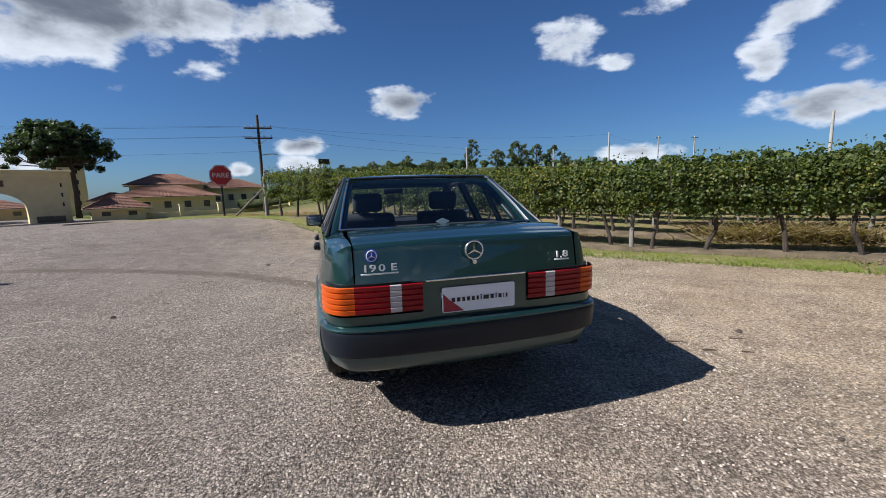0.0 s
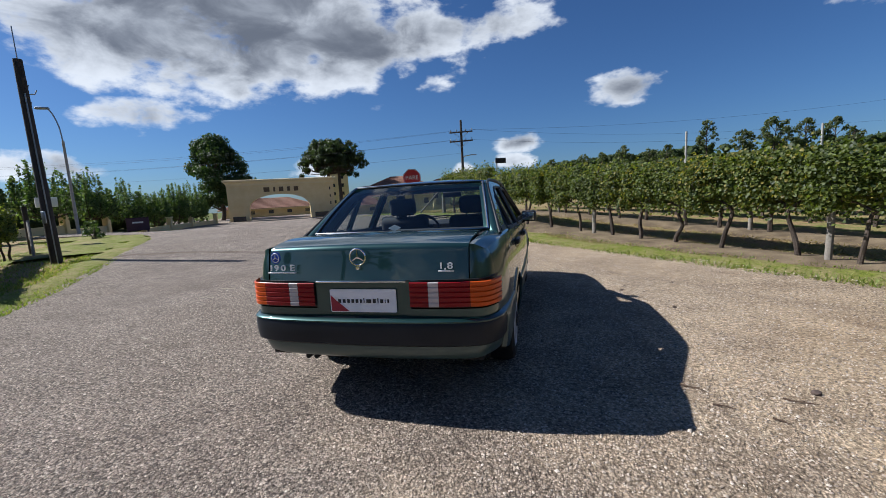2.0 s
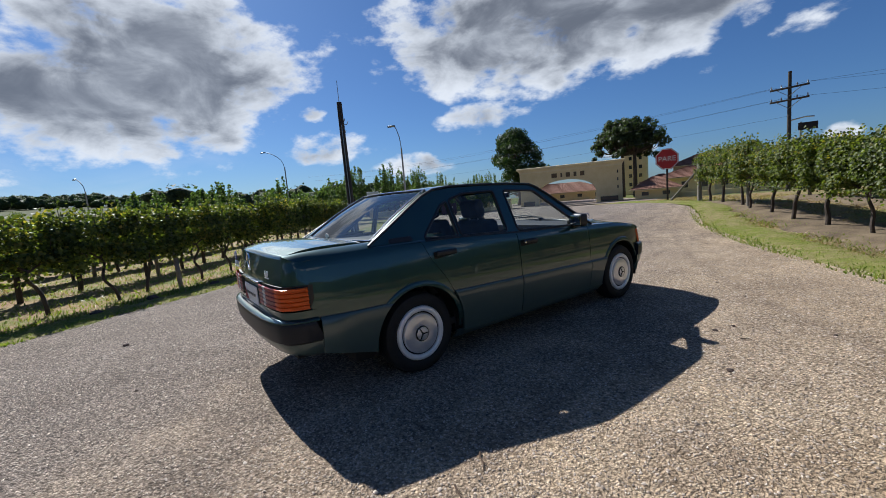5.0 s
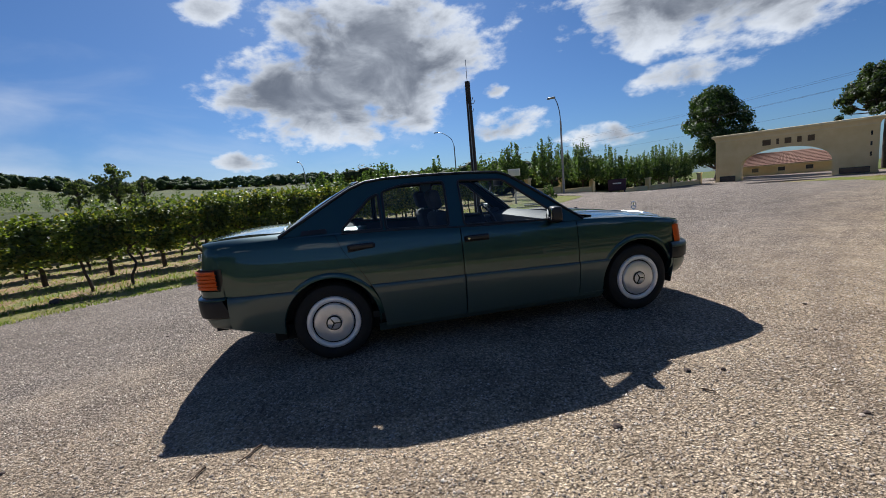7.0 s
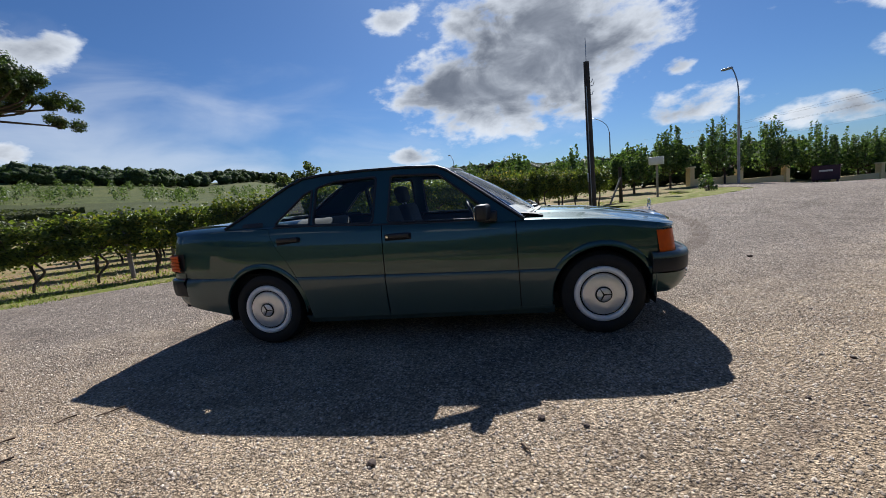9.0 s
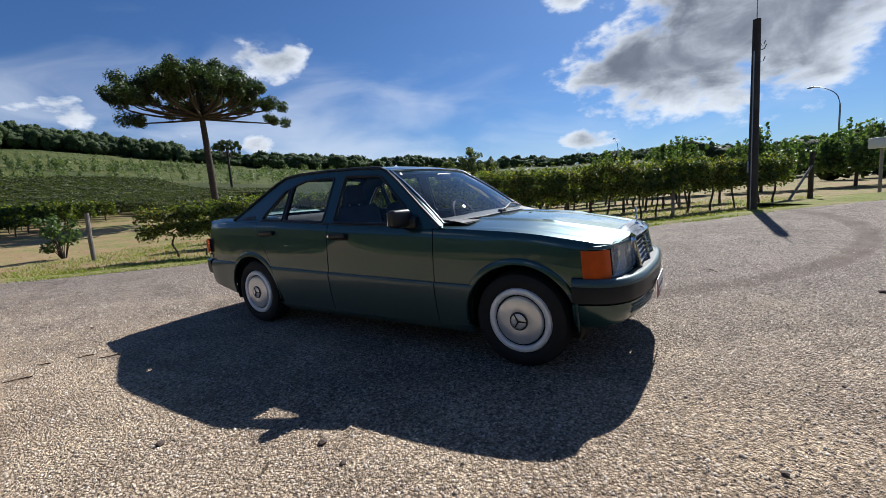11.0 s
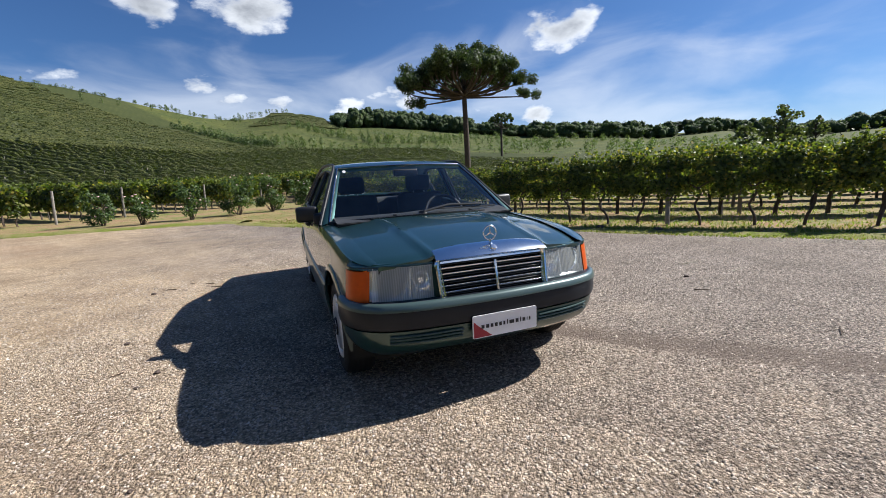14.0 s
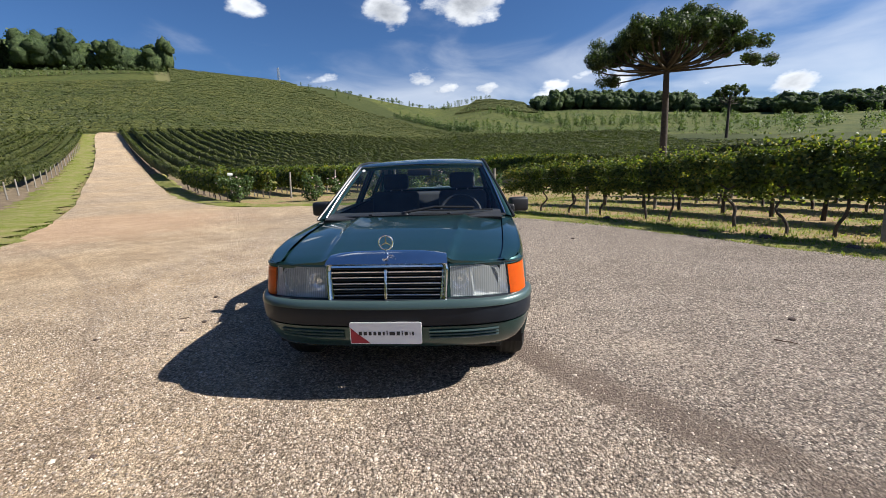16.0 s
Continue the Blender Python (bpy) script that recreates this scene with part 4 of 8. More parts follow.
for s in (1, -1):
    part("front_pillar", grid(lambda v, w: (Vector((s * (0.786 - 0.485 * (0.882 + 0.425 * v - 0.92) - 0.003), 0.812 - 0.577 * v, 0.884 + 0.422 * v)) * (1 - w) + screen(s * 0.995, v) * w + Vector((s * 0.006, 0.006, 0.004)) * math.sin(math.pi * w)), steps(0, 1, 8), steps(0, 1, 4), Vector((-0.03 * s, -0.02, 0))), "paint", car)


def backlight(u, v):
    """Rear window, from its base up."""
    x = (0.652 + (0.548 - 0.652) * v) * u
    y = -1.665 + (-1.050 + 1.665) * v + (0.10 * (1 - v) + 0.05 * v) * u * u - 0.03
    z = 1.022 + (1.358 - 1.022) * v - 0.006 * u * u + 0.02 * math.sin(math.pi * v)
    return Vector((x, y, z))


back = part("rear_window", grid(backlight, steps(-1, 1, 14), steps(0, 1, 8)), "rearglass", car, "tinted rear window glass")
back.visible_shadow = False
border = [backlight(u, 0) for u in steps(-1, 1, 14)] + [backlight(1, v) for v in steps(0, 1, 8)] + [backlight(u, 1) for u in steps(1, -1, 14)] + [backlight(-1, v) for v in steps(1, 0, 8)]
part("seal", tube(border, 0.013, 6, cap=False), "black", back)
part("trim", tube([p + Vector((0, -0.008, 0.006)) for p in border], 0.005, 6, cap=False), "chrome", back)
for s in (1, -1):
    def rear_pillar(v, w):
        y, z = -1.655 + (-1.07 + 1.655) * v, 0.988 + (1.33 - 0.988) * v
        a = Vector((s * (0.786 - 0.485 * (z - 0.92) - 0.028 * max(0.0, -0.9 - y)), y, z))
        return a * (1 - w) + backlight(s * 0.99, v) * w + Vector((s * 0.012, -0.010, 0.004)) * math.sin(math.pi * w)
    part("rear_pillar", grid(rear_pillar, steps(0, 1, 8), steps(0, 1, 5), Vector((-0.03 * s, 0.02, 0))), "paint", car)
part("high_brake_lamp", boxed((0, -1.045, 1.352), (0.10, 0.012, 0.012), 0.003), "signwhite", back)
part("shelf_badge", sheet(rounded([(-0.05, 0), (0, 0.022), (0.05, 0), (0, -0.022)], 0.008), (), lambda a, b: Vector((a, -1.672, 1.052 + b)), Vector((0, 0.004, 0))), "signwhite", back)

# ---- rear end ----
LAMP_LOW, LAMP_HIGH = 0.662, 0.802


def tail(s, a, z, out=0.0):
    """A place on the rear face; a runs from 0 at the inner lamp edge to 1 on the flank."""
    if a < 0.78:
        x, y = 0.288 + (0.665 - 0.288) * a / 0.78, -2.290 + 0.022 * (a / 0.78) ** 3
    else:
        k = (a - 0.78) / 0.22 * math.pi / 2
        x, y = 0.665 + 0.118 * math.sin(k), -2.268 + 0.165 * (1 - math.cos(k))
    return Vector((s * (x + out * (a > 0.8)), y - out, z))


for s in (1, -1):
    lamp = part("tail_lamp", grid(lambda a, v: tail(s, a, LAMP_LOW - 0.008 + (LAMP_HIGH - LAMP_LOW + 0.016) * v, -0.012), steps(-0.015, 0.985, 24), steps(0, 1, 2), Vector((0, 0.03, 0))), "black", car, "ribbed red and orange tail lamp")
    ribs = []
    for i in range(5):
        z0, h = LAMP_LOW + (LAMP_HIGH - LAMP_LOW) * i / 5, (LAMP_HIGH - LAMP_LOW) / 5
        ribs += [(z0, 0.007), (z0 + h * 0.08, 0.008), (z0 + h * 0.18, 0.013), (z0 + h * 0.84, 0.014), (z0 + h * 0.93, 0.008), (z0 + h * 0.99, 0.007)]
    for a0, a1, m_, nm in ((0.0, 0.225, "red", "fog_lens"), (0.225, 0.355, "clear", "reversing_lens"), (0.355, 0.735, "red", "brake_lens"), (0.735, 1.0, "orange", "indicator_lens")):
        part(nm, grid(lambda a, r: tail(s, a, ribs[int(r)][0], ribs[int(r)][1]), steps(a0 + 0.002, a1 - 0.002, 10), range(len(ribs))), m_, lamp)
    part("lamp_surround", grid(lambda a, v: tail(s, a, 0.585 + (LAMP_LOW - 0.012 - 0.585) * v), steps(-0.02, 1.02, 20), steps(0, 1, 3)), "paint", car)
part("plate_panel", grid(lambda x, v: Vector((x, -2.288, 0.585 + (0.812 - 0.585) * v)), steps(-0.286, 0.286, 8), steps(0, 1, 4), Vector((0, 0.03, 0))), "paint", car)
part("plate_lamp_bar", boxed((0, -2.298, 0.808), (0.545, 0.018, 0.011), 0.003), "chrome", car)


def number_plate(m, parent, tilt=False):
    """A white display plate with a red corner; its lettering is shown as bars."""
    plate = part("display_plate", sheet(rounded([(-0.2, -0.066), (0.2, -0.066), (0.2, 0.066), (-0.2, 0.066)], 0.01), (), lambda a, b: m @ Vector((a, b, 0.0)), (m.to_3x3() @ Vector((0, 0, -0.006)))), "white", parent, "white dealer plate with dark lettering bars and a red corner", smooth=False)
    part("red_corner", sheet([(-0.195, -0.061), (-0.085, -0.061), (-0.16, 0.0), (-0.195, 0.034)], (), lambda a, b: m @ Vector((a, b, 0.002))), "plate_red", plate, smooth=False)
    x = -0.150
    for w, h in ((0.028, 0.028), (0.028, 0.028), (0.026, 0.028), (0.026, 0.028), (0.026, 0.028), (0.022, 0.028), (0.016, 0.036), (0.040, 0.028), (0.028, 0.030), (0.016, 0.036), (0.028, 0.028), (0.014, 0.028), (0.020, 0.028)):
        part("letter_bar", sheet([(x, -0.012), (x + w - 0.010, -0.012), (x + w - 0.010, -0.014 + h * 0.85), (x, -0.014 + h * 0.85)], (), lambda a, b: m @ Vector((a, b, 0.0025))), "plate_dark", plate, smooth=False)
        x += w
    return plate


def emblem(centre, r, m, parent, material="chrome", name="emblem"):
    """A ring with three spokes."""
    bm = bmesh.new()
    ring = [m @ Vector((r * math.cos(2 * math.pi * k / 28), r * math.sin(2 * math.pi * k / 28), 0)) + Vector(centre) for k in range(29)]
    tube(ring, r * 0.11, 6, bm, cap=False)
    for k in range(3):
        a = math.pi / 2 + 2 * math.pi * k / 3
        w = m @ Vector((math.cos(a), math.sin(a), 0))
        tube([Vector(centre), Vector(centre) + w * r * 0.97], [r * 0.15, r * 0.045], 4, bm)
    return part(name, bm, material, parent)


REAR_FACE = Matrix(((1, 0, 0, 0), (0, 0, -1, 0), (0, 1, 0, 0), (0, 0, 0, 1)))     # local xy to world xz, facing -y
FRONT_FACE = Matrix(((-1, 0, 0, 0), (0, 0, 1, 0), (0, 1, 0, 0), (0, 0, 0, 1)))    # facing +y
number_plate(Matrix.Translation((0.010, -2.302, 0.698)) @ REAR_FACE, car)
emblem((-0.008, -2.286, 0.945), 0.047, REAR_FACE.to_3x3(), lid)
part("boot_lock", lathe([(0.0, 0.014), (0.011, 0.013), (0.014, 0.0)], Matrix.Translation((-0.008, -2.283, 0.885)) @ pose(0, 0, 0, 90, 0, 0), 16), "chrome", lid)
# near-white instead of chrome: the gleam of the letters' facets is painted in
for ch, x in (("1", -0.580), ("9", -0.541), ("0", -0.493), ("E", -0.430)):
    letters(ch, 0.052, 0.003, Matrix.Translation((x, -2.287, 0.888)) @ pose(0, 0, 0, 86, 0, 0) @ Matrix.Diagonal((1.42, 0.92, 1, 1)), "white_ring", lid, "model_letter", "bright metal letter", bold=0.0009)
part("lettering_underline", boxed((-0.505, -2.287, 0.861), (0.200, 0.006, 0.008), 0.001), "white_ring", lid)
for ch, x, z in (("1", 0.480, 0.888), ("8", 0.534, 0.888)):
    letters(ch, 0.052, 0.003, Matrix.Translation((x, -2.287, z)) @ pose(0, 0, 0, 86, 0, 0) @ Matrix.Diagonal((1.40, 0.92, 1, 1)), "white_ring", lid, "model_letter", "bright metal letter", bold=0.0009)
part("model_letter", boxed((0.505, -2.288, 0.873), (0.009, 0.006, 0.009), 0.001), "white_ring", lid, "bright metal dot")
part("lettering_underline", boxed((0.510, -2.287, 0.861), (0.095, 0.006, 0.008), 0.001), "white_ring", lid)
disc = part("round_sticker", lathe([(0.0, 0.003), (0.036, 0.003), (0.036, 0.0)], Matrix.Translation((-0.545, -2.281, 0.950)) @ pose(0, 0, 0, 84, 0, 0), 28), "blue", lid, "blue and white round sticker")
emblem((-0.545, -2.287, 0.950), 0.026, REAR_FACE.to_3x3(), disc, "signwhite")


def sweep(profile, plan):
    """Draws the profile of (outward, z) along a plan line of (x, y)."""
    line = smooth_line(plan, 6)
    bm, rows = bmesh.new(), []
    for i, p in enumerate(line):
        way = line[min(i + 1, len(line) - 1)] - line[max(i - 1, 0)]
        out = Vector((way.y, -way.x)).normalized()
        rows.append([bm.verts.new((p.x + out.x * d, p.y + out.y * d, z)) for d, z in profile])
    for a, b in zip(rows, rows[1:]):
        for k in range(len(profile) - 1):
            bm.faces.new((a[k], a[k + 1], b[k + 1], b[k]))
    for r in (rows[0], rows[-1]):
        bm.faces.new(r)
    return bm


def raked(bm, y0, y1, amount):
    """Leans the ends of a bumper forward towards the ground."""
    for v in bm.verts:
        k = min(1.0, max(0.0, (v.co.y - y0) / (y1 - y0)))
        v.co.y += k * (0.52 - v.co.z) * amount
    return bm


def mirrored(half):
    return half + [(-x, y) for x, y in half[-2::-1]]


rear_plan = mirrored([(0.790, -2.07), (0.789, -2.11), (0.780, -2.175), (0.735, -2.248), (0.64, -2.288), (0.42, -2.316), (0.0, -2.33)])
rear_plan = rear_plan[::-1]
low_plan = mirrored([(0.800, -1.98), (0.790, -2.08), (0.755, -2.18), (0.68, -2.262), (0.45, -2.30), (0.0, -2.318)])[::-1]
wide = [(-0.05, 0.600), (0.006, 0.598), (0.018, 0.586), (0.022, 0.555), (0.020, 0.505), (0.014, 0.455), (-0.01, 0.440), (-0.05, 0.438)]
rb = part("rear_bumper", raked(sweep(wide, rear_plan), -2.2, -2.06, 0.42), "bumper", car, "dark grey plastic rear bumper")
part("bumper_strip", sweep([(-0.005, 0.603), (0.008, 0.601), (0.0215, 0.590), (0.0225, 0.583), (0.018, 0.580)], rear_plan), "paint", rb)
part("rear_valance", sweep([(-0.01, 0.448), (-0.006, 0.42), (-0.03, 0.365), (-0.08, 0.335), (-0.12, 0.335)], low_plan), "clad", rb, "satin green lower valance")
front_plan = mirrored([(0.810, 1.665), (0.806, 1.76), (0.778, 1.862), (0.715, 1.935), (0.62, 1.982), (0.42, 2.022), (0.0, 2.045)])
wide = [(-0.06, 0.588), (0.000, 0.586), (0.012, 0.575), (0.020, 0.545), (0.020, 0.49), (0.015, 0.452), (-0.008, 0.438), (-0.05, 0.436)]
fb = part("front_bumper", sweep(wide, front_plan), "bumper", car, "dark grey plastic front bumper")
# green top strip; paler than the rear one to paint in its sky sheen
part("bumper_strip", sweep([(-0.012, 0.5925), (0.006, 0.5905), (0.017, 0.580), (0.0240, 0.562), (0.0250, 0.552), (0.019, 0.549)], front_plan), "clad", fb)
val = part("front_valance", sweep([(-0.02, 0.446), (0.006, 0.438), (0.002, 0.40), (-0.010, 0.36), (-0.035, 0.315), (-0.075, 0.280), (-0.12, 0.275)], front_plan), "paint", fb, "satin green front valance with cooling slots")
for s in (1, -1):
    for k in range(3):
        part("valance_rib", tube([(s * x, curve_at([(0, 2.048), (0.45, 2.021), (0.70, 1.958)], x) + 0.010 - 0.006 * k, 0.412 - 0.021 * k) for x in steps(0.24, 0.64, 8)], 0.006, 6), "clad", val)
number_plate(Matrix.Translation((-0.003, 2.074, 0.415)) @ FRONT_FACE, fb)
part("exhaust_pipe", tube([(-0.45, -2.0, 0.315), (-0.45, -2.185, 0.308)], 0.017, 12), "dark", car)
part("exhaust_pipe", tube([(-0.39, -2.0, 0.315), (-0.39, -2.185, 0.308)], 0.017, 12), "dark", car)

# ---- front end ----
grille = part("radiator_grille", sheet([(-0.352, 0.752), (-0.345, 0.775), (-0.335, 0.790), (0.335, 0.790), (0.345, 0.775), (0.352, 0.752), (0.325, 0.548), (0.310, 0.535), (-0.310, 0.535), (-0.325, 0.548)], ([(-0.320, 0.760), (0.320, 0.760), (0.300, 0.557), (-0.300, 0.557)],), lambda a, b: Vector((a, 2.012 - 0.02 * (abs(a) / 0.35) ** 2 - 0.20 * (b - 0.54), b)), Vector((0, -0.05, 0))), "chrome", car, "chrome radiator grille with horizontal slats", smooth=False)
rim = rounded([(-0.338, 0.545), (-0.350, 0.755), (-0.338, 0.786), (0.338, 0.786), (0.350, 0.755), (0.338, 0.545), (0.312, 0.536), (-0.312, 0.536)], 0.02)
rim_at = lambda a, b: Vector((a * 0.965, 2.016 - 0.02 * (abs(a) / 0.35) ** 2 - 0.20 * (b - 0.54), b))
part("grille_rim", tube([rim_at(*q) for q in rim] + [rim_at(*rim[0])], 0.0135, 8, cap=False), "chrome", grille)
part("grille_cap", grid(lambda x, v: Vector((x * (1 - 0.04 * v), 1.990 - 0.115 * v - 0.02 * (x / 0.35) ** 2, 0.784 + 0.048 * math.sin(v * math.pi / 2) ** 0.8 + (0.006 + 0.004 * v) * (1 - (x / 0.36) ** 2) - 0.014 * v * abs(x / 0.348) ** 5)), steps(-0.348, 0.348, 20), steps(0, 1, 10), Vector((0, -0.015, -0.012))), "chrome", grille)
part("grille_backing", grid(lambda x, v: Vector((x, 1.925, 0.545 + 0.21 * v)), steps(-0.32, 0.32, 2), (0, 1)), "dark", grille)
part("centre_bar", boxed((0, 1.990, 0.652), (0.016, 0.02, 0.208), 0.004, pose(0, 0, 0, 11.3, 0, 0).to_3x3()), "chrome", grille)
for k in range(13):
    z = 0.566 + 0.0158 * k
    half = 0.297 + 0.020 * (z - 0.557) / 0.19
    bright = k % 2 == 1
    part("slat", boxed((0, 1.985 - 0.20 * (z - 0.557), z), (2 * half, 0.030 if k % 4 == 3 else 0.022, 0.0095 if bright else 0.004), 0.0015, pose(0, 0, 0, -18, 0, 0).to_3x3()), "chrome" if bright else "black", grille)
orn = part("bonnet_ornament", lathe([(0.0, 0.016), (0.010, 0.014), (0.016, 0.004), (0.024, 0.0)], Matrix.Translation((0, 1.925, 0.826)), 18), "chrome", car, "chrome ring ornament on a stem")
part("stem", tube([(0, 1.925, 0.845), (0, 1.922, 0.862)], 0.005, 8), "chrome", orn)
emblem((0, 1.922, 0.895), 0.040, FRONT_FACE.to_3x3(), orn)
part("grille_badge", lathe([(0.0, 0.006), (0.016, 0.005), (0.018, 0.0)], Matrix.Translation((0, 1.966, 0.822)) @ pose(0, 0, 0, -42, 0, 0), 20), "chrome", grille)


def nose(s, a, z):
    """The lamp face; a from 0 beside the grille to 1 on the flank."""
    if a < 0.74:
        x, y = 0.352 + (0.628 - 0.352) * a / 0.74, 1.945 - 0.050 * (a / 0.74) ** 2
    else:
        k = (a - 0.74) / 0.26 * math.pi / 2
        x, y = 0.628 + 0.150 * math.sin(k), 1.895 - 0.138 * (1 - math.cos(k))
    return Vector((s * (x + 0.018 * (1 - (z - 0.6) / 0.16) * (a > 0.3)), y - 0.10 * (z - 0.6), z))


for s in (1, -1):
    lamp = part("headlamp", grid(lambda a, v: nose(s, a, 0.584 + 0.176 * v), steps(0.02, 0.80, 14), steps(0, 1, 8)), "lampglass", car, "clear headlamp with round reflectors")
    lamp.visible_shadow = False
    part("housing", grid(lambda a, v: nose(s, a, 0.581 + 0.183 * v) + Vector((0, -0.055 * (1 - abs(2 * v - 1) ** 6) - 0.004, 0)), steps(0.0, 0.81, 10), steps(0, 1, 12)), "lampback", lamp)
    part("divider", grid(lambda a, v: nose(s, a, 0.594 + 0.164 * v) + Vector((0, -0.008, 0)), (0.325, 0.345), steps(0, 1, 6), Vector((0, -0.06, 0))), "lampback", lamp)
    for a, r in ((0.545, 0.074), (0.175, 0.060)):
        c = nose(s, a, 0.676)
        bm = lathe([(r, 0.0), (r * 0.92, -0.012), (r * 0.7, -0.03), (r * 0.35, -0.044), (0.02, -0.048), (0.018, -0.02), (0.0, -0.018)], Matrix.Identity(4), 32)
        for v in bm.verts:
            q = math.hypot(v.co.x, v.co.y)
            if q > 1e-4:
                n = 2.7 if a > 0.3 else 2.2
                k = (abs(v.co.x / q) ** n + abs(v.co.y / q) ** n) ** (-1 / n)
                v.co.x, v.co.y = v.co.x * k * (1.0 if a < 0.3 else 1.04), v.co.y * k * (0.95 if a > 0.3 else 1.0)
        bmesh.ops.transform(bm, matrix=Matrix.Translation(c + Vector((0, -0.018, 0))) @ pose(0, 0, 0, -90, 0, 0), verts=bm.verts)
        part("reflector", bm, "mirror", lamp)
    ind = part("front_indicator", grid(lambda a, v: nose(s, a, 0.586 + 0.160 * v), steps(0.815, 1.0, 12), steps(0, 1, 8), Vector((0, -0.03, 0))), "orange", car, "orange front indicator lens")
    part("lamp_trim", tube([nose(s, a, 0.768) for a in steps(0.0, 1.0, 24)], 0.006, 6), "paint", lamp)
    part("lamp_sill", grid(lambda a, v: nose(s, a, 0.586) + Vector((0, 0.004 - 0.004 * v, -0.037 * v)), steps(0, 1, 20), steps(0, 1, 3), Vector((0, -0.03, 0))), "paint", car)
for s in (1, -1):
    part("lamp_brow", grid(lambda a, v: nose(s, a, 0.752 + (max(belt(nose(s, a, 0.76).y) - 0.752, 0.03) - 0.003) * v) + Vector((-0.006 * s * v * v, -0.008 * v * v, 0)), steps(0.0, 1.0, 24), steps(0, 1, 4), Vector((0, -0.02, 0))), "paint", car)
part("front_panel", grid(lambda x, v: Vector((x, 1.975, 0.50 + 0.05 * v)), steps(-0.36, 0.36, 4), (0, 1)), "paint", car)
for s in (1, -1):
    part("grille_side_panel", grid(lambda x, v: Vector((s * x, 1.945 - 0.05 * v, 0.55 + 0.235 * v)), (0.305, 0.34, 0.375), steps(0, 1, 3)), "paint", car)
part("radiator_panel", boxed((0, 1.86, 0.55), (1.3, 0.04, 0.42)), "dark", car)

# ---- wipers, washers, aerial ----
for x0, x1 in ((0.05, -0.50),):
    w = part("wiper", tube([screen(x0 / 0.735, 0.03) + Vector((0, 0.02, 0.012)), screen(-0.25, 0.10) + Vector((0, 0.024, 0.016)), screen(x1 / 0.735, 0.09) + Vector((0, 0.02, 0.014))], 0.009, 6), "black", car, "single black windscreen wiper")
    part("blade", tube([screen(-0.10, 0.06) + Vector((0, 0.014, 0.01)), screen(-0.88, 0.06) + Vector((0, 0.014, 0.01))], 0.006, 6), "black", w)
    part("arm_base", lathe([(0.0, 0.03), (0.03, 0.022), (0.038, 0.0)], Matrix.Translation((0.05, 0.92, 0.93)), 18), "black", w)
for x in (-0.30, 0.30):
    part("washer_jet", boxed((x, 1.03, 0.946), (0.028, 0.02, 0.012), 0.004), "black", car)

# ---- wheels ----
def wheel(x, y, s):
    out = Matrix.Translation((x, y, HUB)) @ pose(0, 0, 0, 0, 90 * s, 0)
    hub = part("wheel", lathe([(0.0, -0.10), (0.19, -0.10), (0.195, -0.02), (0.205, -0.012)], out, 40), "dark", car)
    part("tyre", lathe([(0.19, -0.17), (0.245, -0.185), (0.288, -0.172), (0.300, -0.14), (0.3035, -0.09), (0.300, -0.04), (0.288, -0.008), (0.262, 0.006), (0.232, 0.008), (0.212, -0.002), (0.200, -0.012)], out, 56), "rubber", hub)
    for k in range(4):
        part("tread_groove", lathe([(0.3042, -0.045 - 0.03 * k), (0.3055, -0.047 - 0.03 * k), (0.3055, -0.061 - 0.03 * k), (0.3042, -0.063 - 0.03 * k)], out, 56), "rubber", hub)
    cap = part("hubcap", lathe([(0.0, 0.020), (0.045, 0.020), (0.052, 0.016), (0.056, 0.010), (0.075, 0.012), (0.120, 0.011), (0.144, 0.006), (0.151, -0.003), (0.152, -0.014)], out, 48), "silver", hub, "silver painted hubcap")
    part("trim_ring", lathe([(0.162, -0.016), (0.164, 0.000), (0.170, 0.006), (0.186, 0.009), (0.199, 0.004), (0.206, -0.010)], out, 48), "white_ring", cap)
    part("cooling_slot_ring", lathe([(0.146, -0.013), (0.168, -0.013)], out, 48), "dark", cap)
    part("cap_groove", lathe([(0.050, 0.0212), (0.054, 0.0205), (0.059, 0.0130)], out, 36), "black", cap)
    turn = (out.to_3x3() @ pose(0, 0, 0, 0, 0, 25).to_3x3())
    bm = bmesh.new()
    for k in range(3):
        a = math.pi / 2 + 2 * math.pi * k / 3
        tube([out @ Vector((0, 0, 0.021)), out @ Vector((math.cos(a) * 0.050, math.sin(a) * 0.050, 0.021))], [0.0075, 0.0035], 4, bm)
    part("cap_emblem", bm, "black", cap)


for s in (1, -1):
    wheel(s * (TRACK + 0.005), WHEELS_Y, s)
    wheel(s * (TRACK + 0.000), -WHEELS_Y, s)

# ---- cabin ----
# plain slab for the underbody, added to block light from passing through the car
part("underbody", boxed((0, -0.05, 0.235), (1.30, 3.5, 0.13), 0.02), "dark", car)
part("boot_floor", boxed((0, -1.70, 0.46), (1.38, 1.0, 0.26)), "dark", car)
part("engine_block", boxed((0, 1.42, 0.48), (0.86, 0.86, 0.40)), "dark", car)
part("floor_pan", boxed((0, -0.1, 0.30), (1.46, 1.95, 0.05)), "dash", car)
part("bulkhead", boxed((0, 0.93, 0.60), (1.40, 0.04, 0.60)), "dark", car)
part("rear_bulkhead", boxed((0, -1.22, 0.62), (1.30, 0.05, 0.66)), "dark", car)
part("parcel_shelf", grid(lambda x, v: Vector((x, -1.67 + 0.55 * v, 0.985)), steps(-0.60, 0.60, 3), (0, 1), Vector((0, 0, -0.03))), "dash", car)
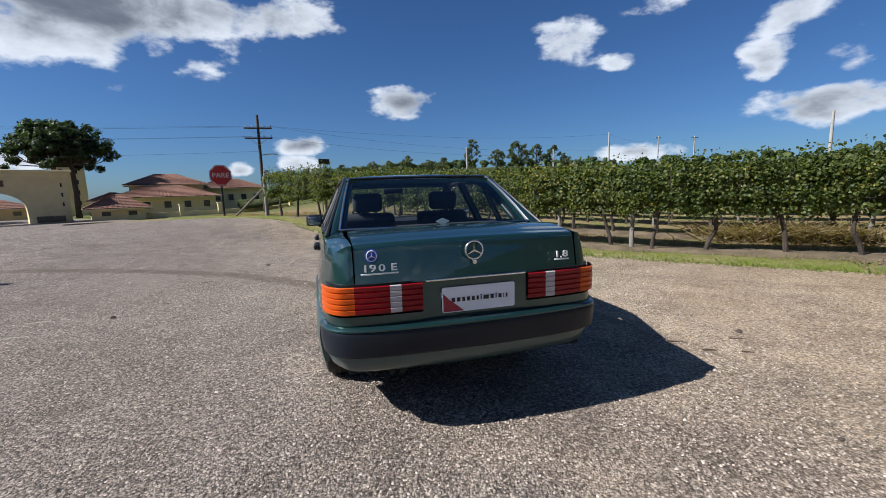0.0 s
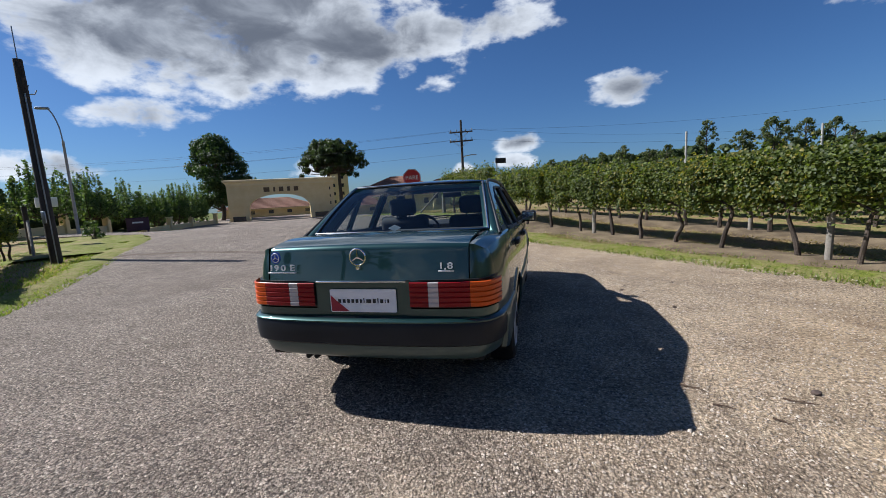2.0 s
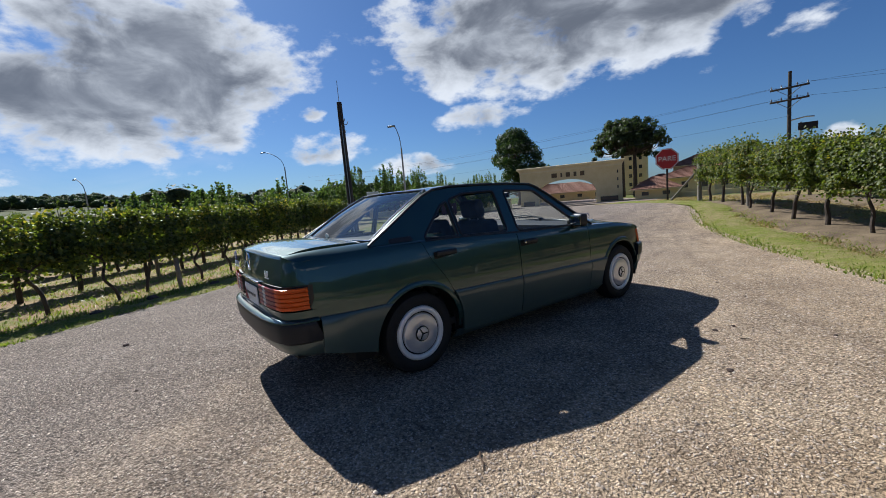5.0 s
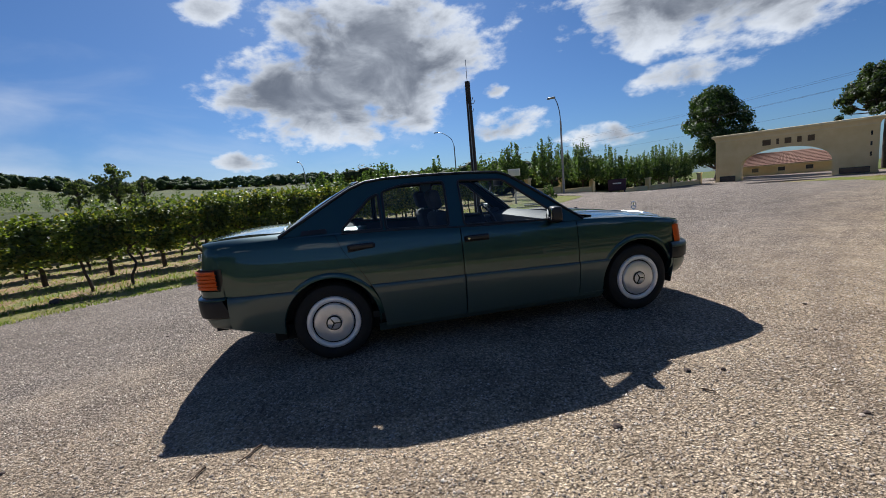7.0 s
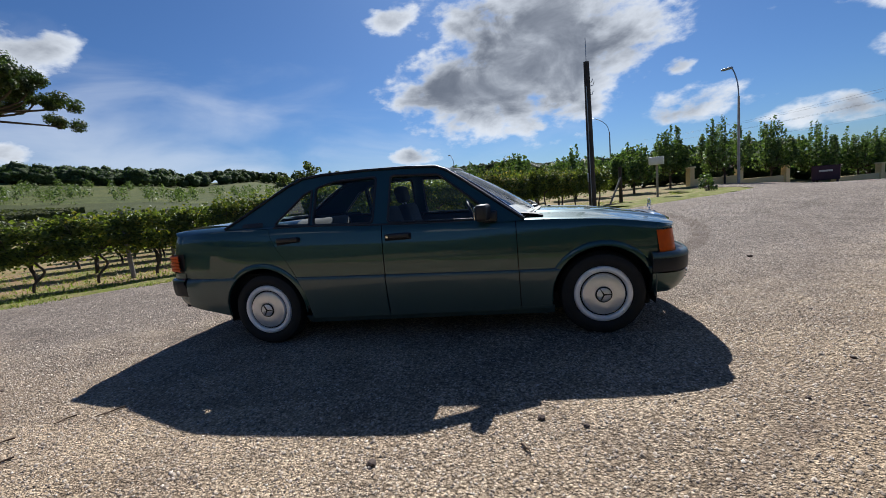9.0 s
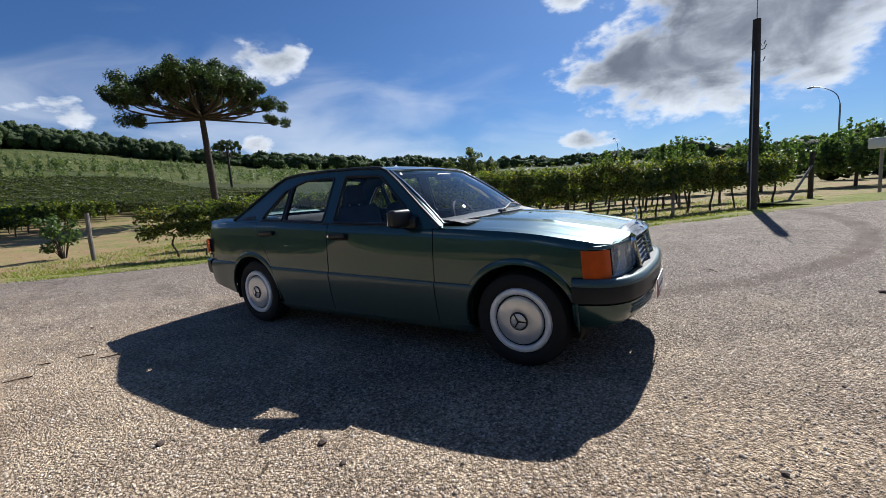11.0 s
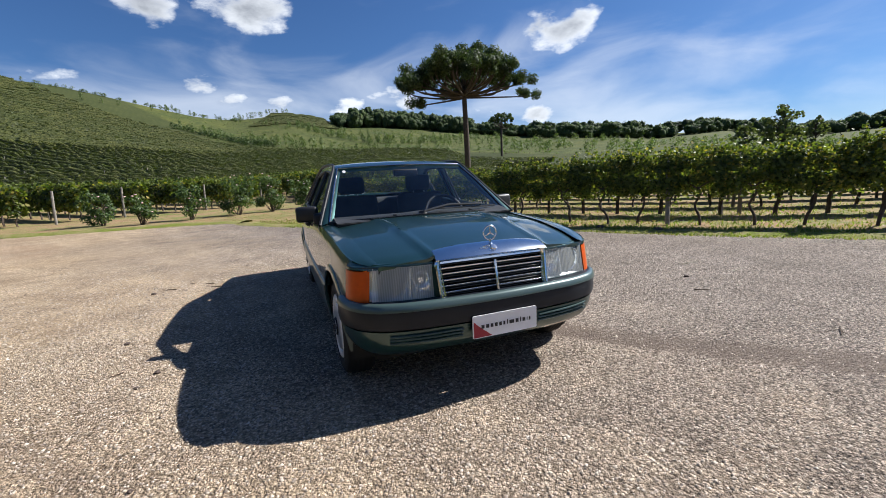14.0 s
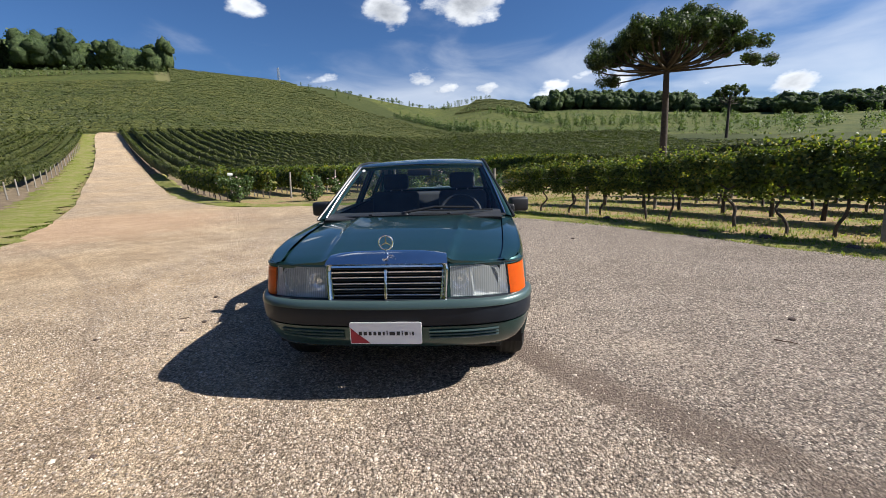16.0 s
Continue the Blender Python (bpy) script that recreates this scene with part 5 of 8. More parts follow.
dash = part("dashboard", grid(lambda x, v: Vector((x, 0.93 - 0.42 * min(1, v * 1.4), 0.905 + 0.03 * math.sin(min(1, v * 1.4) * math.pi) * (1.2 if x < 0 else 0.9) - 0.30 * max(0, v - 0.7) / 0.3)), steps(-0.70, 0.70, 12), steps(0, 1, 10)), "dash", car)
ring = [Vector((-0.36, 0.36, 0.86)) + pose(0, 0, 0, -65, 0, 0).to_3x3() @ Vector((0.19 * math.cos(a), 0.19 * math.sin(a), 0)) for a in steps(0, 2 * math.pi, 28)]
sw = part("steering_wheel", tube(ring, 0.014, 8, cap=False), "dash", car)
part("wheel_boss", boxed((-0.36, 0.375, 0.86), (0.22, 0.05, 0.13), 0.02, pose(0, 0, 0, 25, 0, 0).to_3x3()), "dash", sw)


def seat_back(x, y, wide, high, parent_name, tilt=14):
    turn = pose(0, 0, 0, tilt, 0, 0).to_3x3()
    ob = part(parent_name, boxed((x, y - 0.08, 0.50 + high / 2), (wide, 0.14, high), 0.05, turn), "seat", car, "dark cloth seat")
    part("cushion", boxed((x, y + 0.22, 0.43), (wide, 0.54, 0.16), 0.05), "seat", ob)
    return ob


for x in (-0.36, 0.36):
    st = seat_back(x, -0.22, 0.50, 0.56, "front_seat")
    part("headrest", boxed((x, -0.39, 1.155), (0.27, 0.10, 0.17), 0.04, pose(0, 0, 0, 12, 0, 0).to_3x3()), "seat", st)
    for dx in (-0.06, 0.06):
        part("headrest_post", tube([(x + dx, -0.36, 1.0), (x + dx, -0.385, 1.09)], 0.007, 6), "metal", st)
seat_back(0, -1.02, 1.28, 0.50, "rear_seat", 18)
part("rear_view_mirror", boxed((0, 0.36, 1.255), (0.22, 0.035, 0.06), 0.012), "black", car)

# ---- the ends of the body draw in and the nose droops ----
def drawn_in(p):
    nose_k, tail_k = ease(1.60, 1.98, p.y), ease(-1.85, -2.28, p.y)
    side_k = ease(0.30, 0.80, abs(p.x))
    p.x *= 1 - 0.012 * nose_k
    p.x -= math.copysign(0.020 * nose_k * side_k + 0.028 * tail_k * side_k, p.x)
    p.y -= 0.030 * nose_k
    p.z -= 0.016 * ease(1.40, 1.95, p.y) * ease(0.20, 0.60, p.z)


def shape_ends():
    seen = set()
    for ob in car.children_recursive:
        if ob.name.startswith(("wheel", "tyre", "hubcap", "trim_ring", "cap_", "cooling", "tread")) or ob.data.name in seen:
            continue
        seen.add(ob.data.name)
        for v in ob.data.vertices:
            drawn_in(v.co)
        ob.data.update()


shape_ends()

# ---- ground ----
def ground_z(x, y):
    """Height of the land: level by the car, rising to the gate road, hills round the vineyards."""
    r = math.hypot(x, y)
    a = math.degrees(math.atan2(-x, y)) % 360
    z = 0.46 * math.exp(-((x + 3) ** 2 + (y - 14) ** 2) / 98) * ease(4.5, 11, r)
    b = a if a < 180 else a - 360
    dip = ease(-8, 10, b) * (1 - ease(50, 64, b))
    z -= 0.95 * dip * ease(20, 48, r)
    if r > 22:
        el, far, p = ridge(a)
        s = min(1.0, max(0.0, (r - 22) / (far - 22)))
        top = far * math.tan(radians(el))
        z += top * s**p
        if r > far:
            z += -0.03 * (r - far)
        z += min(1.0, s * 1.5) * 0.035 * top * noise.noise(Vector((x * 0.012, y * 0.012, 3.1)))
    return z


# round the horizon: azimuth, height in degrees, distance, steepness
RIDGES = [(-20, 3.2, 260, 1.4), (0, 2.6, 260, 1.4), (12, 0.1, 200, 1.2), (60, 0.1, 260, 1.2), (80, 1.6, 420, 1.5), (98, 2.9, 480, 1.6), (106, 3.0, 470, 1.6), (112, 3.4, 460, 1.6), (118, 3.2, 450, 1.6), (124, 4.4, 430, 1.5), (131, 4.2, 370, 1.45), (135, 4.7, 330, 1.4), (145, 5.4, 320, 1.4), (155, 6.6, 330, 1.4), (165, 7.9, 340, 1.4), (171, 8.1, 335, 1.45), (178, 9.1, 330, 1.5), (184, 8.5, 320, 1.55), (190, 9.4, 310, 1.6), (200, 11.0, 300, 1.65), (210, 11.9, 290, 1.65), (220, 11.8, 290, 1.6), (232, 10.6, 300, 1.6), (262, 7.0, 320, 1.5), (290, 3.2, 280, 1.4), (300, 2.6, 260, 1.4), (318, 2.5, 230, 1.3), (332, 3.0, 230, 1.3), (340, 3.2, 250, 1.4), (360, 2.6, 260, 1.4), (372, 0.1, 200, 1.2)]


def ridge(a):
    return tuple(curve_at([(q[0], q[k]) for q in RIDGES], a) for k in (1, 2, 3))


def build_ground():
    radii = [0, 3, 4.5, 6, 7, 8, 9, 10, 11, 12, 13.5, 15, 16.5, 18, 19.5, 21, 22.5, 24, 26, 28, 32, 37, 43, 50, 58, 67, 78, 90, 104, 120, 138, 158, 180, 205, 230, 255, 280, 300, 320, 345, 380, 430, 500, 620, 850, 1300, 2200, 4000]
    bm, n, rows = bmesh.new(), 220, []
    for r in radii:
        rows.append([bm.verts.new((0, 0, -0.02))] if r == 0 else [bm.verts.new((-r * math.sin(2 * math.pi * k / n), r * math.cos(2 * math.pi * k / n), ground_z(-r * math.sin(2 * math.pi * k / n), r * math.cos(2 * math.pi * k / n)) - 0.02)) for k in range(n)])
    for a, b in zip(rows, rows[1:]):
        for k in range(n):
            if len(a) == 1:
                bm.faces.new((a[0], b[k], b[(k + 1) % n]))
            else:
                bm.faces.new((a[k], b[k], b[(k + 1) % n], a[(k + 1) % n]))
    tagged(part("ground", bm, "meadow"), "grassy ground rising to vineyard hills", "ground", kind="structure")


build_ground()
# edge of the gravel yard and the lane, anticlockwise
YARD = [(8.0, -1.7), (6.1, -0.6), (3.7, 2.1), (2.4, 3.7), (-0.6, 7.4), (-2.3, 10.2), (-4.6, 12.2), (-8.0, 13.6), (-12, 18.0), (-16, 40), (-40, 62), (-58, 52), (-44, 39), (-35, 31), (-31.5, 22.5), (-28.5, 15.5), (-26.5, 12.6), (-22.5, 13.3), (-18.5, 12.2), (-14.0, 8.8), (-10.5, 4.9), (-8.0, 1.9), (-6.4, -0.1), (-5.0, -2.2), (-4.0, -3.9), (-2.8, -5.4), (-1.2, -7.0), (0.8, -8.8), (2.4, -11.0), (4.8, -11.7), (7.4, -11.8), (9.9, -12.5), (13.4, -15.6), (20.3, -22.7), (34.5, -38.3), (58.3, -64.2), (81.5, -88.9), (85.0, -86.4), (58.9, -58.0), (44.8, -42.6), (31.9, -28.2), (14.9, -10.1), (11.2, -6.0), (9.3, -3.6)]


def build_yard():
    line = smooth_line([(x, y, 0) for x, y in YARD], 8, closed=True)
    random.seed(5)
    bm = bmesh.new()
    pts = []
    for p in line:
        r = math.hypot(p.x, p.y)
        j = 0.05
        pts.append((p.x + random.uniform(-j, j), p.y + random.uniform(-j, j)))
    vs = [bm.verts.new((x, y, 0)) for x, y in pts]
    for a, b in zip(vs, vs[1:] + vs[:1]):
        bm.edges.new((a, b))
    bmesh.ops.triangle_fill(bm, use_beauty=True, edges=bm.edges[:])
    for _ in range(6):
        long = [e for e in bm.edges if e.calc_length() > (0.9 if min(v.co.length for v in e.verts) < 15 else 2.0 if min(v.co.length for v in e.verts) < 30 else 4)]
        bmesh.ops.subdivide_edges(bm, edges=long, cuts=1)
        bmesh.ops.triangulate(bm, faces=bm.faces[:])
    turn_in(bm, Vector((0, 0, -0.12)))
    low = [v for v in bm.verts if v.co.z < -0.05]
    lows = set(low)
    for v in bm.verts:
        r = math.hypot(v.co.x, v.co.y)
        v.co.z = ground_z(v.co.x, v.co.y) + 0.05 * ease(8, 12, r) + 0.10 * ease(25, 70, r) + (-0.4 if v in lows else 0.0)
    tagged(part("road", bm, "gravel"), "pale brown gravel yard and lane", "gravel road", kind="structure")


build_yard()

# ---- leaves and plants ----
RNG = np.random.default_rng(11)


def leaf_arrays(at, way, size, fold=0.35, plain=False):
    """Folded leaves of six corners at the places, facing the ways; numpy arrays of verts and faces."""
    n = len(at)
    way = way / np.linalg.norm(way, axis=1, keepdims=True)
    rnd = RNG.normal(size=(n, 3))
    along = rnd - (rnd * way).sum(1, keepdims=True) * way
    along /= np.linalg.norm(along, axis=1, keepdims=True)
    side = np.cross(way, along)
    s = np.asarray(size).reshape(-1, 1)
    tip, base = along * s * 0.62, -along * s * 0.38
    lift = way * s * fold * 0.5
    if plain:
        v = np.stack([base, side * s * 0.42 + lift, tip, -side * s * 0.42 + lift], 1) + at[:, None, :]
        return v.reshape(-1, 3), np.arange(4 * n).reshape(n, 4)
    l1, l2 = -along * s * 0.22 + side * s * 0.50 + lift, along * s * 0.26 + side * s * 0.40 + lift
    r1, r2 = -along * s * 0.22 - side * s * 0.50 + lift, along * s * 0.26 - side * s * 0.40 + lift
    v = np.stack([base, l1, l2, tip, r2, r1], 1) + at[:, None, :]
    k = np.arange(n)[:, None] * 6
    f = np.concatenate([k + np.array([0, 1, 2, 3]), k + np.array([0, 3, 4, 5])], 0)
    return v.reshape(-1, 3), f


def mesh_of(name, v, f, material):
    me = bpy.data.meshes.new(name)
    me.vertices.add(len(v))
    me.vertices.foreach_set("co", np.ascontiguousarray(v, np.float32).ravel())
    k = f.shape[1]
    me.loops.add(f.size)
    me.loops.foreach_set("vertex_index", np.ascontiguousarray(f, np.int32).ravel())
    me.polygons.add(len(f))
    me.polygons.foreach_set("loop_start", np.arange(0, f.size, k, dtype=np.int32))
    me.polygons.foreach_set("loop_total", np.full(len(f), k, np.int32))
    me.update(calc_edges=True)
    me.materials.append(M[material])
    return me


def leaf_part(name, at, way, size, material, parent, fold=0.35, plain=False):
    v, f = leaf_arrays(np.asarray(at, float), np.asarray(way, float), size, fold, plain)
    ob = new(name, mesh_of(name, v, f, material))
    if parent is not None:
        ob.parent = parent
    return ob


def vine_canopy(n, wide=1.40, deep=0.29, low=0.62, high=1.62, size=0.13):
    """Places of leaves in a hanging, uneven hedge; denser on the outside."""
    x = RNG.uniform(-wide / 2, wide / 2, n)
    a = RNG.uniform(0, 2 * np.pi, n)
    rad = np.sqrt(RNG.uniform(0.20, 1.08, n))
    wob = 1 + 0.14 * np.sin(5 * x + RNG.uniform(0, 6)) + 0.12 * np.sin(11 * x + RNG.uniform(0, 6))
    mid, half = (low + high) / 2, (high - low) / 2
    box = lambda q: np.sign(q) * np.abs(q) ** 0.65
    y = box(np.cos(a)) * rad * deep * wob
    z = mid + box(np.sin(a)) * rad * half * (1 + 0.16 * np.sin(4 * x + RNG.uniform(0, 6)))
    z = z + np.where(z < mid, 0.11 * np.sin(4.3 * x + RNG.uniform(0, 6)) * (mid - z) / half, 0.0)
    shoots = RNG.random(n) < 0.07
    z = np.where(shoots, high + RNG.uniform(-0.05, 0.30, n) * RNG.random(n), z)
    z = np.where(RNG.random(n) < 0.06, low - RNG.uniform(0, 0.28, n) * RNG.random(n), z)
    y = np.where(shoots, y * 0.5, y)
    way = np.stack([RNG.normal(0, 0.65, n), np.cos(a) * 0.8 + RNG.normal(0, 0.6, n), np.sin(a) * 0.5 + 0.50 + RNG.normal(0, 0.55, n)], 1)
    return np.stack([x, y, z], 1), way, RNG.uniform(0.7, 1.25, n) * size


def make_vine(seed, leaves, size, sides=7, low=0.62, high=1.55, stout=1.0, deep=0.29):
    """A vine: bent trunk that forks under the wire, and its share of the leafy hedge."""
    random.seed(seed)
    ob = thing("grape_vine", "grape vine with a bent dark trunk under dense green leaves", "grape vine", group="vines of the vineyard rows")
    bx, by = random.uniform(-0.15, 0.15), random.uniform(-0.1, 0.1)
    pts = [(bx * 1.2, by, -0.08), (bx, by * 0.5, 0.18), (bx * 0.3 + random.uniform(-0.08, 0.08), by, 0.42), (random.uniform(-0.06, 0.06), 0, 0.66), (0, 0, 0.80)]
    r = random.uniform(0.022, 0.034) * stout
    bm = tube(smooth_line(pts, 3), [r * (1.35 - 0.55 * i / 12) for i in range(13)], sides)
    for s in (-1, 1):
        arm = [(0, 0, 0.76), (s * 0.18, random.uniform(-0.04, 0.04), 0.90), (s * 0.42, 0, 0.93), (s * 0.66, 0, 0.92)]
        tube(smooth_line(arm, 2), [r * 0.75 - r * 0.06 * i for i in range(7)], 5, bm)
    for _ in range(5):
        x = random.uniform(-0.55, 0.55)
        tube([(x, 0, 0.9), (x + random.uniform(-0.1, 0.1), random.uniform(-0.3, 0.3), 1.25), (x + random.uniform(-0.2, 0.2), random.uniform(-0.4, 0.4), 1.6)], [0.008, 0.006, 0.004], 4, bm)
    part("trunk", bm, "bark", ob)
    leaf_part("foliage", *vine_canopy(leaves, deep=deep, low=low, high=high, size=size), "vine", ob)
    return ob


VINES = [make_vine(s, 4600, 0.047, 8, 0.84, 1.56, 1.15) for s in range(6)]
SPARSE = [make_vine(20 + s, 3300, 0.054, 7, 0.77, 1.44, 0.9, 0.23) for s in range(5)]
MIDDLE = [make_vine(60 + s, 1300, 0.085, 6, 0.70, 1.52, 1.4) for s in range(3)]
LIGHT = [make_vine(40 + s, 360, 0.17, 4) for s in range(3)]
USED = set()


def on_line(points, gap, start=0.0):
    """Places every gap metres along a smooth line, with the line's direction."""
    line = smooth_line([(x, y, 0) for x, y in points], 10)
    out, left = [], start
    for a, b in zip(line, line[1:]):
        d = (b - a).length
        while left <= d and d > 0:
            out.append((a + (b - a) * (left / d), (b - a).normalized()))
            left += gap
        left -= d
    return out


def put_copy(kinds, m, pick):
    """The first use takes the built thing itself, later ones are copies."""
    ob = kinds[pick % len(kinds)]
    if ob.name not in USED:
        USED.add(ob.name)
        ob.matrix_basis = m
        return ob
    return copy_thing(ob, m)


post_kind = []


def make_post():
    ob = tagged(part("trellis_post", tube([(0, 0, -0.15), (0.01, 0, 0.6), (0.0, 0.01, 1.42)], [0.046, 0.043, 0.040], 9), "post"), "weathered grey trellis post among the vines", "post", "trellis posts")
    post_kind.append(ob)


make_post()


def vine_row(points, kinds, gap=1.0, start=0.3, posts=6, wire=True, drop=0.0, scale=1.0, jitter=0.08):
    random.seed(int(abs(points[0][0] * 131 + points[0][1] * 17)) % 9999)
    for i, (p, w) in enumerate(on_line(points, gap, start)):
        if random.random() < drop:
            continue
        x, y = p.x + random.uniform(-jitter, jitter), p.y + random.uniform(-jitter, jitter)
        turn = math.degrees(math.atan2(w.y, w.x)) + (180 if random.random() < 0.5 else 0) + random.uniform(-6, 6)
        z = ground_z(x, y) - 0.02
        ob = put_copy(kinds, pose(x, y, z, 0, 0, turn), random.randrange(len(kinds)))
        ob.scale = (1, 1, (scale(y) if callable(scale) else scale) * random.uniform(0.93, 1.06))
        if posts and i % posts == 2:
            q = p + w * 0.45
            put_copy(post_kind, pose(q.x, q.y, ground_z(q.x, q.y) - 0.02, random.uniform(-2, 2), random.uniform(-2, 2), random.uniform(0, 360)), 0)
    if wire:
        line = [(p.x, p.y, ground_z(p.x, p.y) + 0.93) for p, _ in on_line(points, 2.0)]
        tagged(part("trellis_wire", tube(line, 0.004, 4), "metal"), "thin trellis wire carrying the vines", "wire", "trellis wires")


def offset(points, d):
    """The line moved sideways by d metres (to the right of its run)."""
    out = []
    for i, p in enumerate(points):
        a, b = points[max(i - 1, 0)], points[min(i + 1, len(points) - 1)]
        w = Vector((b[0] - a[0], b[1] - a[1])).normalized()
        out.append((p[0] + w.y * d, p[1] - w.x * d))
    return out


# the block beside the lane to the gate, and the block on the far side of the yard
ROW_EAST = [(10.4, -2.4), (7.3, 0.25), (5.4, 1.95), (3.9, 4.0), (2.8, 5.7), (1.1, 7.9), (-0.7, 10.0), (-2.4, 11.9)]
ROW_WEST = [(-1.7, -8.9), (-3.3, -7.1), (-4.5, -5.4), (-5.4, -3.9), (-6.4, -2.3), (-7.2, -1.3), (-8.3, -0.1), (-9.6, 1.0), (-11.2, 2.2), (-12.8, 3.5), (-14.4, 4.9)]
vine_row(ROW_EAST, VINES, 0.95, 0.2, 5)
vine_row([(p[0], p[1]) for p in offset(ROW_EAST, 2.4)], MIDDLE, 1.05, 0.4, 6)
for k in (2, 3, 4):
    line = offset(ROW_EAST, 2.4 * k)
    vine_row([(line[0][0] + 2.0 * k, line[0][1] - 1.5 * k)] + line, LIGHT, 1.2, 0.5, 7, wire=False)
def west_height(y):
    """The young vines at the southern end of the block stand lower."""
    return 0.86 + 0.14 * ease(-7.8, -3.5, y)


ROW_WEST = offset(ROW_WEST, -0.2)
vine_row(ROW_WEST, SPARSE, 0.95, 0.1, 6, scale=west_height)
for k in (1, 2, 3, 4, 5):
    line = offset(ROW_WEST, -2.3 * k)
    vine_row(line, MIDDLE if k < 2 else LIGHT, 1.1, 0.3 + 0.2 * k, 6, wire=k < 2, scale=lambda y: 0.97 * west_height(y))


def polar(a, r):
    return -r * math.sin(radians(a)), r * math.cos(radians(a))


# rows up the hill: beside the lane, one object past what can be counted
def hedge_rows(name, label, rows, wide, low, high, per_m, size, material="vine"):
    """Joined hedge rows: leaves along many lines, with dark stems under them."""
    at, way = [], []
    for pts in rows:
        for (x0, y0), (x1, y1) in zip(pts, pts[1:]):
            d = math.hypot(x1 - x0, y1 - y0)
            r = math.hypot((x0 + x1) / 2, (y0 + y1) / 2)
            n = max(1, int(d * per_m(r)))
            t = RNG.random(n)
            a = RNG.uniform(0, 2 * np.pi, n)
            q = np.sqrt(RNG.uniform(0.3, 1, n))
            z0, z1 = ground_z(x0, y0), ground_z(x1, y1)
            nx, ny = -(y1 - y0) / d, (x1 - x0) / d
            off = np.cos(a) * q * wide
            up = (low + high) / 2 + np.sin(a) * q * (high - low) / 2 * RNG.uniform(0.75, 1.2, n)
            at.append(np.stack([x0 + (x1 - x0) * t + nx * off, y0 + (y1 - y0) * t + ny * off, z0 + (z1 - z0) * t + up], 1))
            way.append(np.stack([nx * np.cos(a), ny * np.cos(a), np.sin(a) * 0.6 + 0.5], 1) + RNG.normal(0, 0.35, (n, 3)))
    at, way = np.concatenate(at), np.concatenate(way)
    r = np.hypot(at[:, 0], at[:, 1])
    s = size(r) * RNG.uniform(0.7, 1.25, len(at))
    ob = leaf_part(name, at, way, s, material, None, 0.25, True)
    return tagged(ob, label, "vineyard", kind="stuff")


def hedge_ridges(name, label, rows, wide, high, step):
    """Far rows as low, uneven hedges: a closed ridge along each line."""
    verts, faces = [], []
    for pts in rows:
        line = [Vector((x, y, 0)) for x, y in pts]
        fine = []
        for a, b in zip(line, line[1:]):
            n = max(1, int((b - a).length / step))
            fine += [a + (b - a) * (i / n) for i in range(n)]
        fine.append(line[-1])
        first = len(verts)
        for i, q in enumerate(fine):
            w = (fine[min(i + 1, len(fine) - 1)] - fine[max(i - 1, 0)]).normalized()
            side = Vector((-w.y, w.x, 0))
            h, sway = high * random.uniform(0.82, 1.12), random.uniform(-0.10, 0.10)
            if random.random() < 0.04:
                h *= 0.45
            for d, k in ((-0.7, 0.34), (-0.95 + random.uniform(-0.15, 0.15), 0.55), (-0.35 + sway, 1.0), (0.40 + sway, 0.96), (0.95 + random.uniform(-0.15, 0.15), 0.55), (0.7, 0.34)):
                x, y = q.x + side.x * d * wide, q.y + side.y * d * wide
                verts.append((x, y, ground_z(x, y) + h * k))
        for i in range(len(fine) - 1):
            for k in range(5):
                j = first + 6 * i + k
                faces.append((j, j + 1, j + 7, j + 6))
    return tagged(new(name, mesh_of(name, np.array(verts), np.array(faces), "hedge")), label, "vineyard", kind="stuff")


LANE, ACROSS = Vector((0.69, -0.724)), Vector((-0.724, -0.69))
LANE_LEFT = Vector((0.661, -0.750))
hill_rows = []


def row_until(p, way, far):
    """A straight row from p to the distance far from the yard."""
    length = 1.0
    while (p + way * length).length < far:
        length += 1.0
    return [tuple(p + way * s) for s in steps(0, length, 24)]


for k in range(34):
    p = Vector((13.2, -17.6)) + ACROSS * (2.35 * k) + LANE * (0.6 * math.sin(k))
    if k > 12:
        p += LANE * (-(k - 12) * 0.5)
    hill_rows.append(row_until(p, LANE, 119 + 1.5 * math.sin(k * 1.7)))
for k in range(24):
    p = Vector((21.6, -10.6)) - ACROSS * (2.35 * k) + LANE_LEFT * (1.0 * k)
    hill_rows.append(row_until(p, LANE_LEFT, 122 + 1.6 * k))
random.seed(17)


def stretch(rows, near, far):
    """The part of each row between two distances from the yard."""
    cut = [[q for q in row if near <= math.hypot(*q) < far] for row in rows]
    return [row for row in cut if len(row) > 1]


def leaf_size(r):
    return np.clip(r * 0.0034, 0.11, 0.5)


hedge_rows("vineyard_leaves", "leafy near ends of the trellised rows beside the lane", stretch(hill_rows, 0, 62), 0.44, 0.6, 1.6, lambda r: max(40, min(100, 3400 / r)), leaf_size, "hillvine")
hedge_rows("vineyard_foliage", "leafy upper ends of the trellised rows beside the lane", stretch(hill_rows, 58, 126), 0.5, 0.7, 1.6, lambda r: 1500 / r, leaf_size, "hillvine")
hedge_ridges("vineyard_rows", "trellised vine rows climbing the hillside beside the lane", stretch(hill_rows, 40, 400), 0.36, 1.42, 0.9)
contour = []
for r in steps(122, 302, 54):
    a0 = 178 + 0.15 * (r - 122) + 0.6 * math.sin(r)
    contour.append([(-r * math.sin(radians(a)), r * math.cos(radians(a))) for a in steps(a0, 240 if r < 246 else 216.5, 40)])
hedge_ridges("hillside_rows", "dense green vine rows following the contour of the hill", contour, 0.62, 1.25, 1.6)
